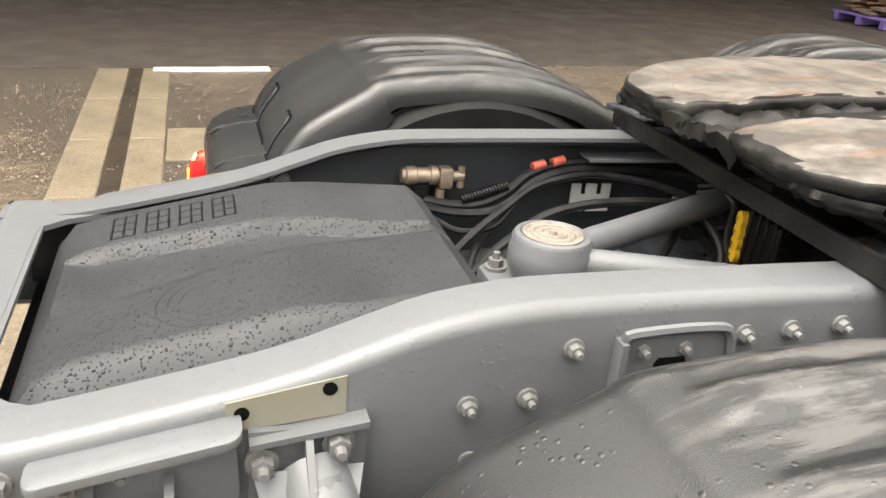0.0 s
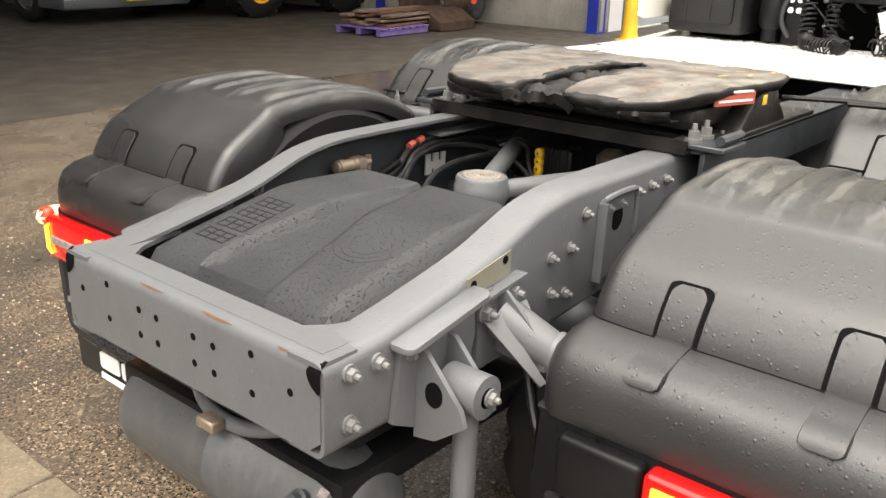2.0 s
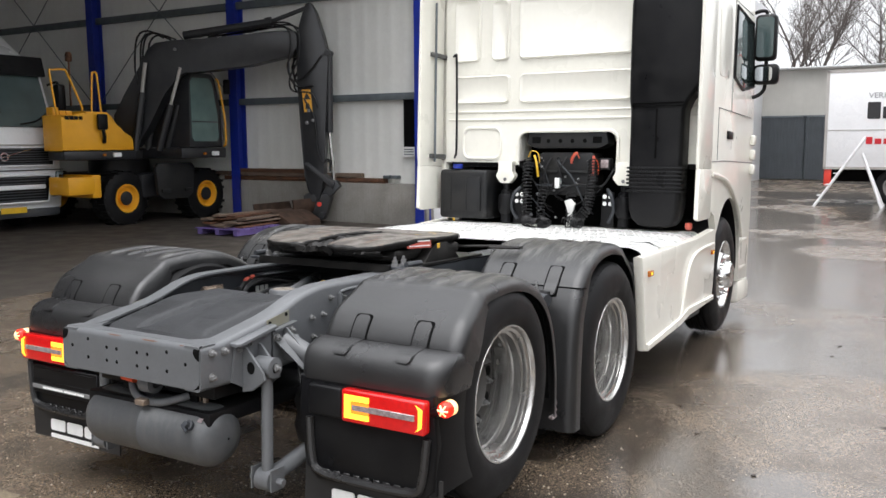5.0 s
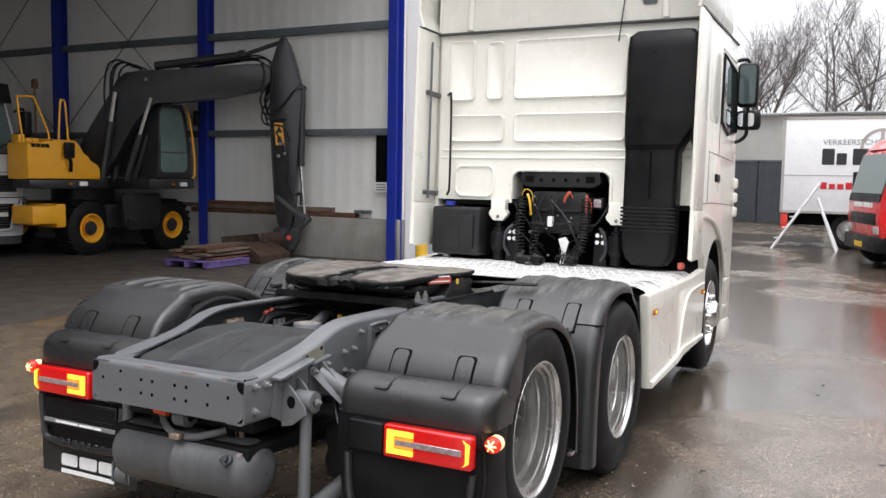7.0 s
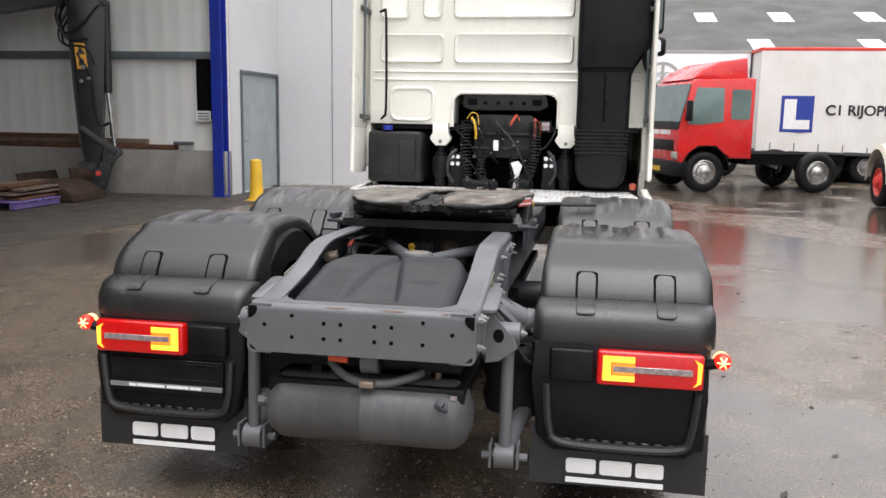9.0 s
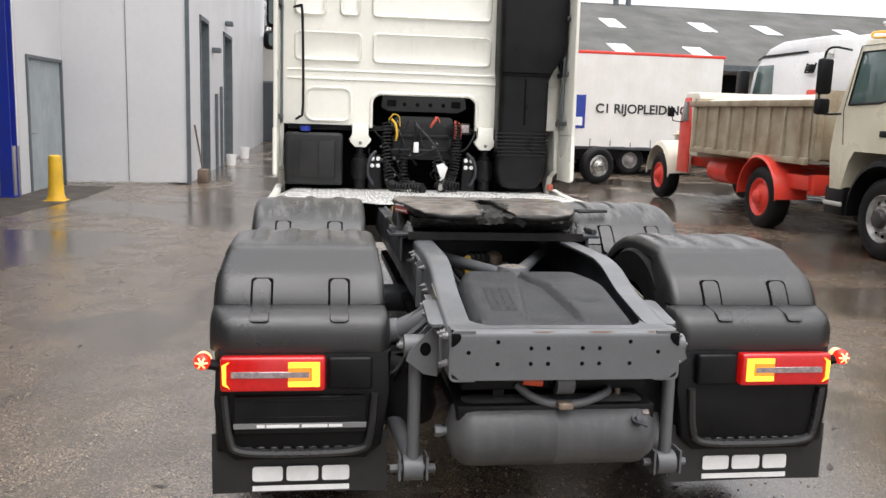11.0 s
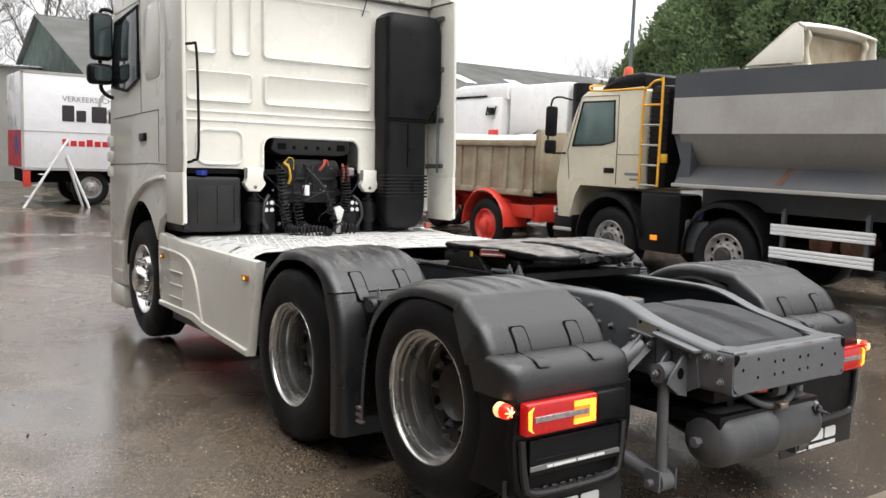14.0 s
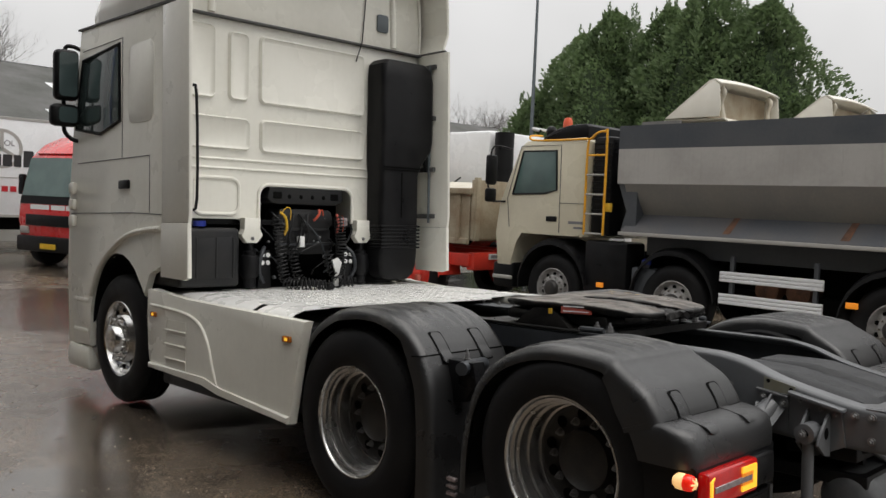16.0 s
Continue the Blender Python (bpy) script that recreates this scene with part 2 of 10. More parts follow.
def drops(m, scale=90.0, keep=0.16, height=0.5, cover=(0.42, 0.55), depth=0.003):
    """Beads of rain on a surface: small round bumps that shine."""
    N, L = m.node_tree.nodes, m.node_tree.links
    b = N["Principled BSDF"]
    tc, v, r = N.new("ShaderNodeTexCoord"), N.new("ShaderNodeTexVoronoi"), N.new("ShaderNodeMapRange")
    v.inputs["Scale"].default_value = scale
    L.new(tc.outputs["Object"], v.inputs["Vector"])
    r.interpolation_type = "SMOOTHSTEP"
    r.inputs["From Min"].default_value, r.inputs["From Max"].default_value = keep, keep + 0.16
    r.inputs["To Min"].default_value, r.inputs["To Max"].default_value = 1, 0
    L.new(v.outputs["Distance"], r.inputs["Value"])
    n = N.new("ShaderNodeTexNoise")
    n.inputs["Scale"].default_value = 9.0
    L.new(tc.outputs["Object"], n.inputs["Vector"])
    g = N.new("ShaderNodeMapRange")
    g.inputs["From Min"].default_value, g.inputs["From Max"].default_value = cover
    L.new(n.outputs[0], g.inputs["Value"])
    k = N.new("ShaderNodeMath")
    k.operation = "MULTIPLY"
    L.new(r.outputs[0], k.inputs[0])
    L.new(g.outputs[0], k.inputs[1])
    bp = N.new("ShaderNodeBump")
    bp.inputs["Strength"].default_value, bp.inputs["Distance"].default_value = height, depth
    L.new(k.outputs[0], bp.inputs["Height"])
    old = b.inputs["Normal"].links
    if old:
        L.new(old[0].from_socket, bp.inputs["Normal"])
    L.new(bp.outputs[0], b.inputs["Normal"])
    return m


def ground_surface(name, light, dark, wet, puddle=0.5, stone=260.0, stones=0.3, wet_rough=0.06, dry_rough=0.6, spec=0.5):
    """Worn concrete or asphalt in the rain: pale and dark stones, stains, and wet patches that lie darker and shine."""
    m = bpy.data.materials.new(name)
    m.use_nodes = True
    N, L = m.node_tree.nodes, m.node_tree.links
    b = N["Principled BSDF"]
    tc = N.new("ShaderNodeTexCoord")
    big, mid, fine, vor = N.new("ShaderNodeTexNoise"), N.new("ShaderNodeTexNoise"), N.new("ShaderNodeTexNoise"), N.new("ShaderNodeTexVoronoi")
    for n, s, d in ((big, 0.32, 5), (mid, 2.6, 6), (fine, 70, 3)):
        n.inputs["Scale"].default_value, n.inputs["Detail"].default_value = s, d
        L.new(tc.outputs["Object"], n.inputs["Vector"])
    big.inputs["Distortion"].default_value = 0.6
    vor.inputs["Scale"].default_value = stone
    L.new(tc.outputs["Object"], vor.inputs["Vector"])

    def mixer(fac, a, c):
        x = N.new("ShaderNodeMix")
        x.data_type = "RGBA"
        L.new(fac, x.inputs["Factor"])
        for sock, v in (("A", a), ("B", c)):
            if isinstance(v, tuple):
                x.inputs[sock].default_value = (*v, 1)
            else:
                L.new(v, x.inputs[sock])
        return x.outputs["Result"]

    def span(v, a, c, lo=0.0, hi=1.0):
        r = N.new("ShaderNodeMapRange")
        r.inputs["From Min"].default_value, r.inputs["From Max"].default_value = a, c
        r.inputs["To Min"].default_value, r.inputs["To Max"].default_value = lo, hi
        L.new(v, r.inputs["Value"])
        return r.outputs[0]

    base = mixer(span(mid.outputs[0], 0.35, 0.65), light, dark)
    sep = N.new("ShaderNodeSeparateColor")
    L.new(vor.outputs["Color"], sep.inputs[0])
    pale = tuple(min(1, c * 2.6) for c in light)
    base = mixer(span(sep.outputs[0], 0.72, 0.95, 0, stones), base, pale)
    base = mixer(span(sep.outputs[1], 0.7, 0.95, 0, stones * 1.5), base, tuple(c * 0.35 for c in dark))
    base = mixer(span(fine.outputs[0], 0.4, 0.7, 0, 0.35), base, tuple(c * 0.5 for c in dark))
    wetness = span(big.outputs[0], puddle, puddle + 0.07)
    base = mixer(wetness, base, mixer(span(mid.outputs[0], 0.3, 0.7, 0.55, 0.9), base, wet))
    L.new(base, b.inputs["Base Color"])
    r0 = span(mid.outputs[0], 0.3, 0.7, dry_rough - 0.12, dry_rough + 0.12)
    mx = N.new("ShaderNodeMix")
    L.new(wetness, mx.inputs[0])
    L.new(r0, mx.inputs[2])
    mx.inputs[3].default_value = wet_rough
    L.new(mx.outputs[0], b.inputs["Roughness"])
    bp = N.new("ShaderNodeBump")
    bp.inputs["Distance"].default_value = 0.004
    st = N.new("ShaderNodeMath")
    st.operation = "MULTIPLY_ADD"
    st.inputs[1].default_value, st.inputs[2].default_value = -0.18, 0.26
    b.inputs["Specular IOR Level"].default_value = spec
    L.new(wetness, st.inputs[0])
    L.new(st.outputs[0], bp.inputs["Strength"])
    L.new(vor.outputs["Distance"], bp.inputs["Height"])
    L.new(bp.outputs[0], b.inputs["Normal"])
    return m


def glass(name, tint=(0.8, 0.9, 0.88), rough=0.02):
    m = bpy.data.materials.new(name)
    m.use_nodes = True
    b = m.node_tree.nodes["Principled BSDF"]
    b.inputs["Base Color"].default_value = (*tint, 1)
    b.inputs["Roughness"].default_value = rough
    b.inputs["Transmission Weight"].default_value = 1.0
    b.inputs["IOR"].default_value = 1.3
    return m


M_YARD = ground_surface("yard_concrete", (0.15, 0.116, 0.083), (0.078, 0.06, 0.044), (0.062, 0.052, 0.043), puddle=0.47, stone=150, stones=0.85, wet_rough=0.13, dry_rough=0.26, spec=1.0)
M_SHEDFLOOR = ground_surface("shed_asphalt", (0.066, 0.054, 0.042), (0.04, 0.033, 0.027), (0.03, 0.027, 0.024), puddle=0.75, stone=90, stones=0.15, dry_rough=0.7)
M_KERB = ground_surface("kerb_concrete", (0.19, 0.155, 0.105), (0.11, 0.088, 0.06), (0.1, 0.09, 0.07), puddle=0.9, stone=120, stones=0.2)
M_FRAME = drops(surface("chassis_grey_paint", (0.118, 0.123, 0.129), 0.42, 0.0, (0.085, 0.087, 0.09), 5, 0.5, 60, 0.05, 300, 0.1, coat=0.15), 60, 0.1, 0.25)
# Darkened chassis grey: inner and underlying parts carry their shade in the colour.
M_FRAME_IN = surface("chassis_shaded_grey", (0.036, 0.04, 0.046), 0.45, 0.0, (0.018, 0.02, 0.023), 6, 0.6, 40, 0.05, 200)
M_BOLT = surface("painted_bolt", (0.2, 0.2, 0.2), 0.35, 0.2, (0.12, 0.115, 0.11), 30, 0.6)
M_PLASTIC = drops(drops(surface("dark_grey_plastic", (0.025, 0.0262, 0.0285), 0.5, 0.0, (0.031, 0.0325, 0.035), 5, 0.6, 60, 0.2, 300, 0.1, spec=0.38), 85, 0.08, 0.8, (0.36, 0.5), 0.005), 170, 0.11, 0.9, (0.05, 0.2), 0.004)
# The pale top is dried dust, spread wider to paint in sky sheen.
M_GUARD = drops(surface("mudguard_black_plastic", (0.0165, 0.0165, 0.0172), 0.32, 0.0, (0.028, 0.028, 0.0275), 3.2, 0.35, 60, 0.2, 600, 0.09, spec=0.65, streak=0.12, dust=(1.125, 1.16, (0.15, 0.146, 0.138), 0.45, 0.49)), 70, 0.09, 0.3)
M_BLACK = surface("black_plastic", (0.006, 0.006, 0.0068), 0.38, 0.0, (0.014, 0.014, 0.014), 6, 0.5, 80, 0.1, 500, 0.12, spec=0.18)
M_GROOVE = surface("groove_black", (0.005, 0.005, 0.005), 0.8, 0.0, spec=0.05)
M_RUBBER = surface("tyre_rubber", (0.008, 0.008, 0.009), 0.55, 0.0, (0.02, 0.019, 0.018), 5, 0.5, 60, 0.15, 300, 0.15, spec=0.16)
M_FLAP = surface("rubber_flap", (0.014, 0.014, 0.015), 0.55, 0.0, (0.035, 0.033, 0.03), 4, 0.6, 40, 0.05, 200, 0.15, streak=0.3)
M_STEEL = surface("rim_silver", (0.57, 0.565, 0.55), 0.19, 0.85, (0.25, 0.235, 0.215), 9, 0.5, 50, 0.05, 100, 0.12)
M_CHROME = surface("polished_rim", (0.7, 0.7, 0.69), 0.16, 1.0, (0.3, 0.28, 0.26), 8, 0.4)
M_HUB = surface("dark_hub", (0.03, 0.03, 0.03), 0.5, 0.2, (0.07, 0.06, 0.05), 12, 0.6)
M_CAB = drops(surface("cab_cream_white", (0.795, 0.779, 0.7), 0.3, 0.0, (0.62, 0.6, 0.53), 1.6, 0.35, 20, 0.0, 100, 0.06, coat=0.35, streak=0.12), 55, 0.05, 0.08)
M_CABEDGE = surface("cab_seam_dark", (0.07, 0.07, 0.068), 0.5)
M_DECK = surface("checker_aluminium", (0.66, 0.66, 0.64), 0.34, 0.3, (0.62, 0.62, 0.6), 5, 0.4, 50, 0.05, 100, 0.1)
M_TREAD = surface("polished_tread_bar", (0.85, 0.85, 0.83), 0.3, 0.3, (0.7, 0.7, 0.68), 8, 0.4)
M_FIFTH = surface("worn_greasy_plate", (0.185, 0.168, 0.147), 0.42, 0.0, (0.055, 0.047, 0.04), 8.0, 0.95, 45, 0.8, 40, 0.16, edge=(0.52, 0.78), dust=(0.0, 0.1, (0.14, 0.068, 0.036), 0.65, 0.55))
M_FIFTHDARK = surface("greasy_black_steel", (0.0075, 0.0072, 0.007), 0.42, 0.0, (0.022, 0.02, 0.018), 14, 0.7, 60, 0.5, 70, 0.12, spec=0.25)
M_DULLRIM = surface("dull_lorry_rim", (0.42, 0.41, 0.4), 0.4, 0.35, (0.1, 0.09, 0.08), 12, 0.6)
M_PATINA = surface("pale_patina_plate", (0.21, 0.205, 0.165), 0.5, 0.1, (0.2, 0.18, 0.12), 14, 0.7, 80)
M_MUD = surface("wet_mud", (0.04, 0.03, 0.021), 0.35, 0.0, (0.02, 0.016, 0.012), 3, 0.6, 40, 0.3, 60)
M_RUST = surface("rusty_steel", (0.16, 0.07, 0.035), 0.75, 0.2, (0.05, 0.03, 0.022), 8, 0.8, 60, 0.3, 90)
M_RED = surface("red_lens", (0.42, 0.006, 0.006), 0.14, 0.0, (0.25, 0.004, 0.004), 40, 0.6, coat=0.5, emit=((1.0, 0.012, 0.01), 0.22))
M_REDGLOW = surface("red_light_on", (0.8, 0.03, 0.01), 0.2, emit=((1.0, 0.02, 0.008), 0.8))
M_AMBERGLOW = surface("amber_light_on", (0.9, 0.5, 0.05), 0.2, emit=((1.0, 0.48, 0.03), 1.5))
M_LENSGREY = surface("clear_lens_strip", (0.42, 0.36, 0.36), 0.15, 0.3, (0.2, 0.15, 0.15), 60, 0.8)
M_AMBER = surface("amber_lens", (0.75, 0.22, 0.02), 0.2, emit=((1.0, 0.35, 0.03), 0.6))
M_WHITE = surface("white_print", (0.85, 0.85, 0.84), 0.5, 0.0, (0.6, 0.6, 0.58), 20, 0.3)
M_YELLOW = surface("yellow_paint", (0.78, 0.47, 0.03), 0.4, 0.0, (0.5, 0.3, 0.04), 6, 0.5)
M_ORANGE = surface("orange_plastic", (0.75, 0.10, 0.03), 0.4)
M_HOSE = surface("black_hose", (0.009, 0.009, 0.01), 0.42, 0.0, (0.03, 0.03, 0.03), 20, 0.5, spec=0.25)
M_BRASS = surface("dirty_brass", (0.33, 0.26, 0.2), 0.5, 0.5, (0.12, 0.09, 0.07), 25, 0.7)
M_GLASSDARK = surface("cab_window_glass", (0.07, 0.1, 0.1), 0.06, 0.0, (0.02, 0.03, 0.03), 2, 0.4, rough_var=0.02, coat=0.6)
M_TANKGREY = drops(surface("air_tank_grey", (0.06, 0.063, 0.066), 0.4, 0.0, (0.12, 0.12, 0.12), 5, 0.45, 60, 0.06, 250, 0.1, streak=0.35), 60, 0.08, 0.2)

# ---- the yard ----
def ground_and_paving():
    bm = B()
    shell(bm, [[(x, y, 0) for x in (-400, -8, 0, 12, 40, 400)] for y in (-400, -20, 0, 20, 400)])
    solid("ground", bm, M_YARD, "worn wet brown concrete yard with puddles and pebbles", "ground", kind="structure")
    bm = B()
    box(bm, -40, 12.35, 6.06, 30, -0.1, 0.006)
    solid("shed_floor", bm, M_SHEDFLOOR, "dark dry asphalt floor under the open shed", "floor", kind="structure")
    bm = B()
    prism(bm, [(5.0, 6.06), (12.3, 4.9), (14.4, 4.9), (14.4, 5.9), (12.35, 6.06)], "z", -0.1, 0.005)
    solid("shed_apron", bm, M_SHEDFLOOR, "dark asphalt apron running to the grey side door", "ground", kind="structure")


def slot_drain():
    """A slotted drain between two rows of concrete stones, across the yard under the truck."""
    root = tagged(new("slot_drain"), "slot drain of pale concrete stones with a dark slot", "drain", kind="structure")
    bm = B()
    box(bm, -0.16, -0.06, -9.0, 6.0, -0.05, 0.0025)
    part("slot", bm, M_MUD, root, "dark wet slot filled with mud")
    for x0, x1 in ((-0.40, -0.165), (-0.055, 0.15)):
        y, me = -9.0, None
        for i in range(15):
            if me is None:
                bm = B()
                box(bm, 0, x1 - x0, 0.006, 0.994, -0.06, 0.007, 0.006, 1)
                me = finish(bm, "kerb_stone", M_KERB)
            ob = new("kerb_stone", me)
            ob.parent = root
            ob.location = (x0, y + i, 0)
    bm = B()
    box(bm, 0.02, 0.95, 5.88, 6.02, -0.05, 0.012, 0.003, 1)
    part("steel_edge", bm, M_DECK, root, "pale steel edging strip")
    bm = B()
    box(bm, 0.16, 0.55, 3.55, 4.2, -0.05, 0.006, 0.005, 1)
    part("yellow_stone", bm, M_KERB, root)


ground_and_paving()
slot_drain()

M_PANEL = surface("white_wall_sheet", (0.8, 0.8, 0.77), 0.5, 0.0, (0.62, 0.62, 0.58), 0.8, 0.4, 12, 0.0, streak=0.12)
M_PANELGREY = surface("light_grey_wall_panel", (0.62, 0.62, 0.63), 0.45, 0.0, (0.5, 0.5, 0.5), 0.5, 0.4, 10, streak=0.08)
M_BLUE = surface("blue_steel", (0.012, 0.03, 0.30), 0.4, 0.0, (0.01, 0.02, 0.16), 3, 0.5)
M_GREYSTEEL = surface("grey_steel", (0.12, 0.14, 0.15), 0.5, 0.2, (0.07, 0.08, 0.09), 4, 0.5)
M_CONCRETE = surface("plinth_concrete", (0.30, 0.285, 0.26), 0.8, 0.0, (0.17, 0.155, 0.14), 1.6, 0.7, 30, 0.3, 60, streak=0.4)
M_DOORGREY = surface("grey_door_paint", (0.34, 0.38, 0.40), 0.5, 0.0, (0.18, 0.2, 0.2), 2, 0.4, streak=0.1)
M_DARKDOOR = surface("dark_grey_gate", (0.052, 0.06, 0.068), 0.5, 0.0, (0.035, 0.04, 0.045), 2, 0.4)
M_ROOFUNDER = surface("shed_roof_sheet", (0.5, 0.5, 0.49), 0.6, 0.0, (0.05, 0.05, 0.05), 1, 0.5)
M_STUCCO = surface("grey_render", (0.42, 0.41, 0.38), 0.85, 0.0, (0.32, 0.31, 0.28), 1.2, 0.5, 40, 0.2, 120, streak=0.25)
M_ROOF = surface("fibre_cement_roof", (0.085, 0.082, 0.08), 0.75, 0.0, (0.05, 0.055, 0.045), 0.7, 0.8, 20, 0.3, 60)
M_SKYLIGHT = surface("rooflight_sheet", (0.75, 0.77, 0.78), 0.35, 0.0, (0.55, 0.57, 0.58), 2, 0.5)
M_GREEN = surface("dark_green_gable", (0.03, 0.06, 0.045), 0.6, 0.0, (0.02, 0.04, 0.03), 2, 0.5)
M_WOOD = surface("weathered_wood", (0.17, 0.12, 0.085), 0.8, 0.0, (0.07, 0.05, 0.04), 5, 0.7, 50, 0.3, 60)


def ribbed(bm, x, y0, y1, z0, z1, pitch, depth, axis="x", flip=1):
    """A sheet with flat ribs, standing on a plane x (or y)."""
    prof, y = [], y0
    while y < y1 - 1e-6:
        for f, d in ((0, 0), (0.55, 0), (0.65, depth), (0.9, depth)):
            if y + f * pitch <= y1:
                prof.append((y + f * pitch, d))
        y += pitch
    prof.append((y1, 0))
    rows = []
    for z in (z0, z1):
        rows.append([(x - flip * d, yy, z) if axis == "x" else (yy, x - flip * d, z) for yy, d in prof])
    return shell(bm, rows)


def open_shed():
    XW = 12.45
    bm = B()
    box(bm, XW, XW + 0.12, 6.0, 30, 0.85, 7.2)
    ribbed(bm, XW - 0.004, 6.0, 30, 0.86, 7.2, 0.33, 0.005)
    wall = solid("wall_shed_end", bm, M_PANEL, "white profiled steel end wall of the open shed", "wall", kind="structure")
    bm = B()
    box(bm, XW - 0.16, XW + 0.14, 6.0, 30, 0, 0.85, 0.01)
    solid("plinth", bm, M_CONCRETE, "stained concrete plinth under the shed wall", "plinth", kind="structure")
    for i, (y, w) in enumerate(((6.08, 0.2), (11.0, 0.24), (15.75, 0.24), (20.5, 0.24))):
        bm = B()
        h = 7.0
        box(bm, XW - 0.30, XW - 0.28, y - w / 2, y + w / 2, 0, h)
        box(bm, XW - 0.28, XW - 0.05, y - 0.008, y + 0.008, 0, h)
        box(bm, XW - 0.05, XW - 0.02, y - w / 2, y + w / 2, 0, h)
        box(bm, XW - 0.32, XW - 0.02, y - w / 2 - 0.02, y + w / 2 + 0.02, 0, 0.03)
        solid("steel_post", bm, M_BLUE, "blue painted steel post of the open shed", "post", "shed posts", "structure")
    for z, r in ((2.62, 0.07), (4.75, 0.08)):
        bm = B()
        box(bm, XW - 0.12, XW - 0.02, 6.2, 30, z - r, z + r, 0.008)
        solid("wall_rail", bm, M_GREYSTEEL, "grey steel rail along the shed wall", "rail", "shed wall rails", "structure")
    for (ya, za), (yb, zb) in (((11.1, 2.7), (15.6, 6.9)), ((15.6, 2.7), (11.1, 6.9)), ((15.9, 2.7), (20.3, 6.9)), ((20.3, 2.7), (15.9, 6.9))):
        bm = B()
        cyl(bm, (XW - 0.2, ya, za), (XW - 0.2, yb, zb), 0.012, seg=6)
        solid("brace_rod", bm, M_GREYSTEEL, "thin steel wind brace of the shed", "brace", "shed braces", "structure")
    bm = B()
    box(bm, -30, XW + 0.2, 5.8, 30, 7.2, 7.35)
    for k in range(9):
        box(bm, -29.9, XW, 6.6 + 2.6 * k, 6.75 + 2.6 * k, 6.95, 7.195)
    solid("shed_roof", bm, M_ROOFUNDER, "grey sheet roof of the open shed on steel purlins", "roof", kind="structure")
    bm = B()
    box(bm, -30, XW, 28, 28.15, 0, 7.2)
    ribbed(bm, 27.99, -30, XW, 0, 7.2, 0.25, 0.012, "y")
    solid("wall_shed_back", bm, M_PANEL, "white profiled steel back wall of the shed", "wall", kind="structure")
    bm = B()
    box(bm, -30.2, -30, 5.8, 28, 0, 7.2)
    solid("wall_shed_far", bm, M_PANEL, "white profiled steel far wall of the shed", "wall", kind="structure")
    # notice frame on the wall
    root = thing("notice_case", "dark narrow wall case with a small white notice below", "notice")
    bm = B()
    box(bm, XW - 0.08, XW - 0.022, 6.3, 6.58, 1.45, 2.6, 0.01)
    part("case", bm, M_GROOVE, root)
    bm = B()
    box(bm, XW - 0.088, XW - 0.078, 6.3, 6.6, 1.40, 1.60, 0.002, 1)
    part("notice", bm, M_WHITE, root, "white notice with unreadable lines")
    for k in range(3):
        bm = B()
        box(bm, XW - 0.092, XW - 0.088, 6.34, 6.56, 1.44 + 0.05 * k, 1.46 + 0.05 * k)
        part("text_bar", bm, M_GREYSTEEL, root, "unreadable line of text")
    # things on and by the plinth
    for y0, y1, z, mat in ((7.0, 11.5, 0.86, M_RUST), (7.6, 12.6, 0.96, M_WOOD), (8.6, 11.2, 1.03, M_RUST)):
        bm = B()
        box(bm, XW - 0.15, XW - 0.03, y0, y1, z, z + 0.09, 0.006)
        solid("beam", bm, mat, "rusty brown beam lying on the plinth", "beam", "beams on the plinth")
    for y in (6.75, 6.95):
        bm = B()
        box(bm, XW - 0.2, XW - 0.05, y - 0.08, y + 0.07, 0.95, 1.02, 0.01)
        solid("tool_box", bm, M_GREYSTEEL, "small grey tool box on the plinth", "box", "boxes on the plinth")


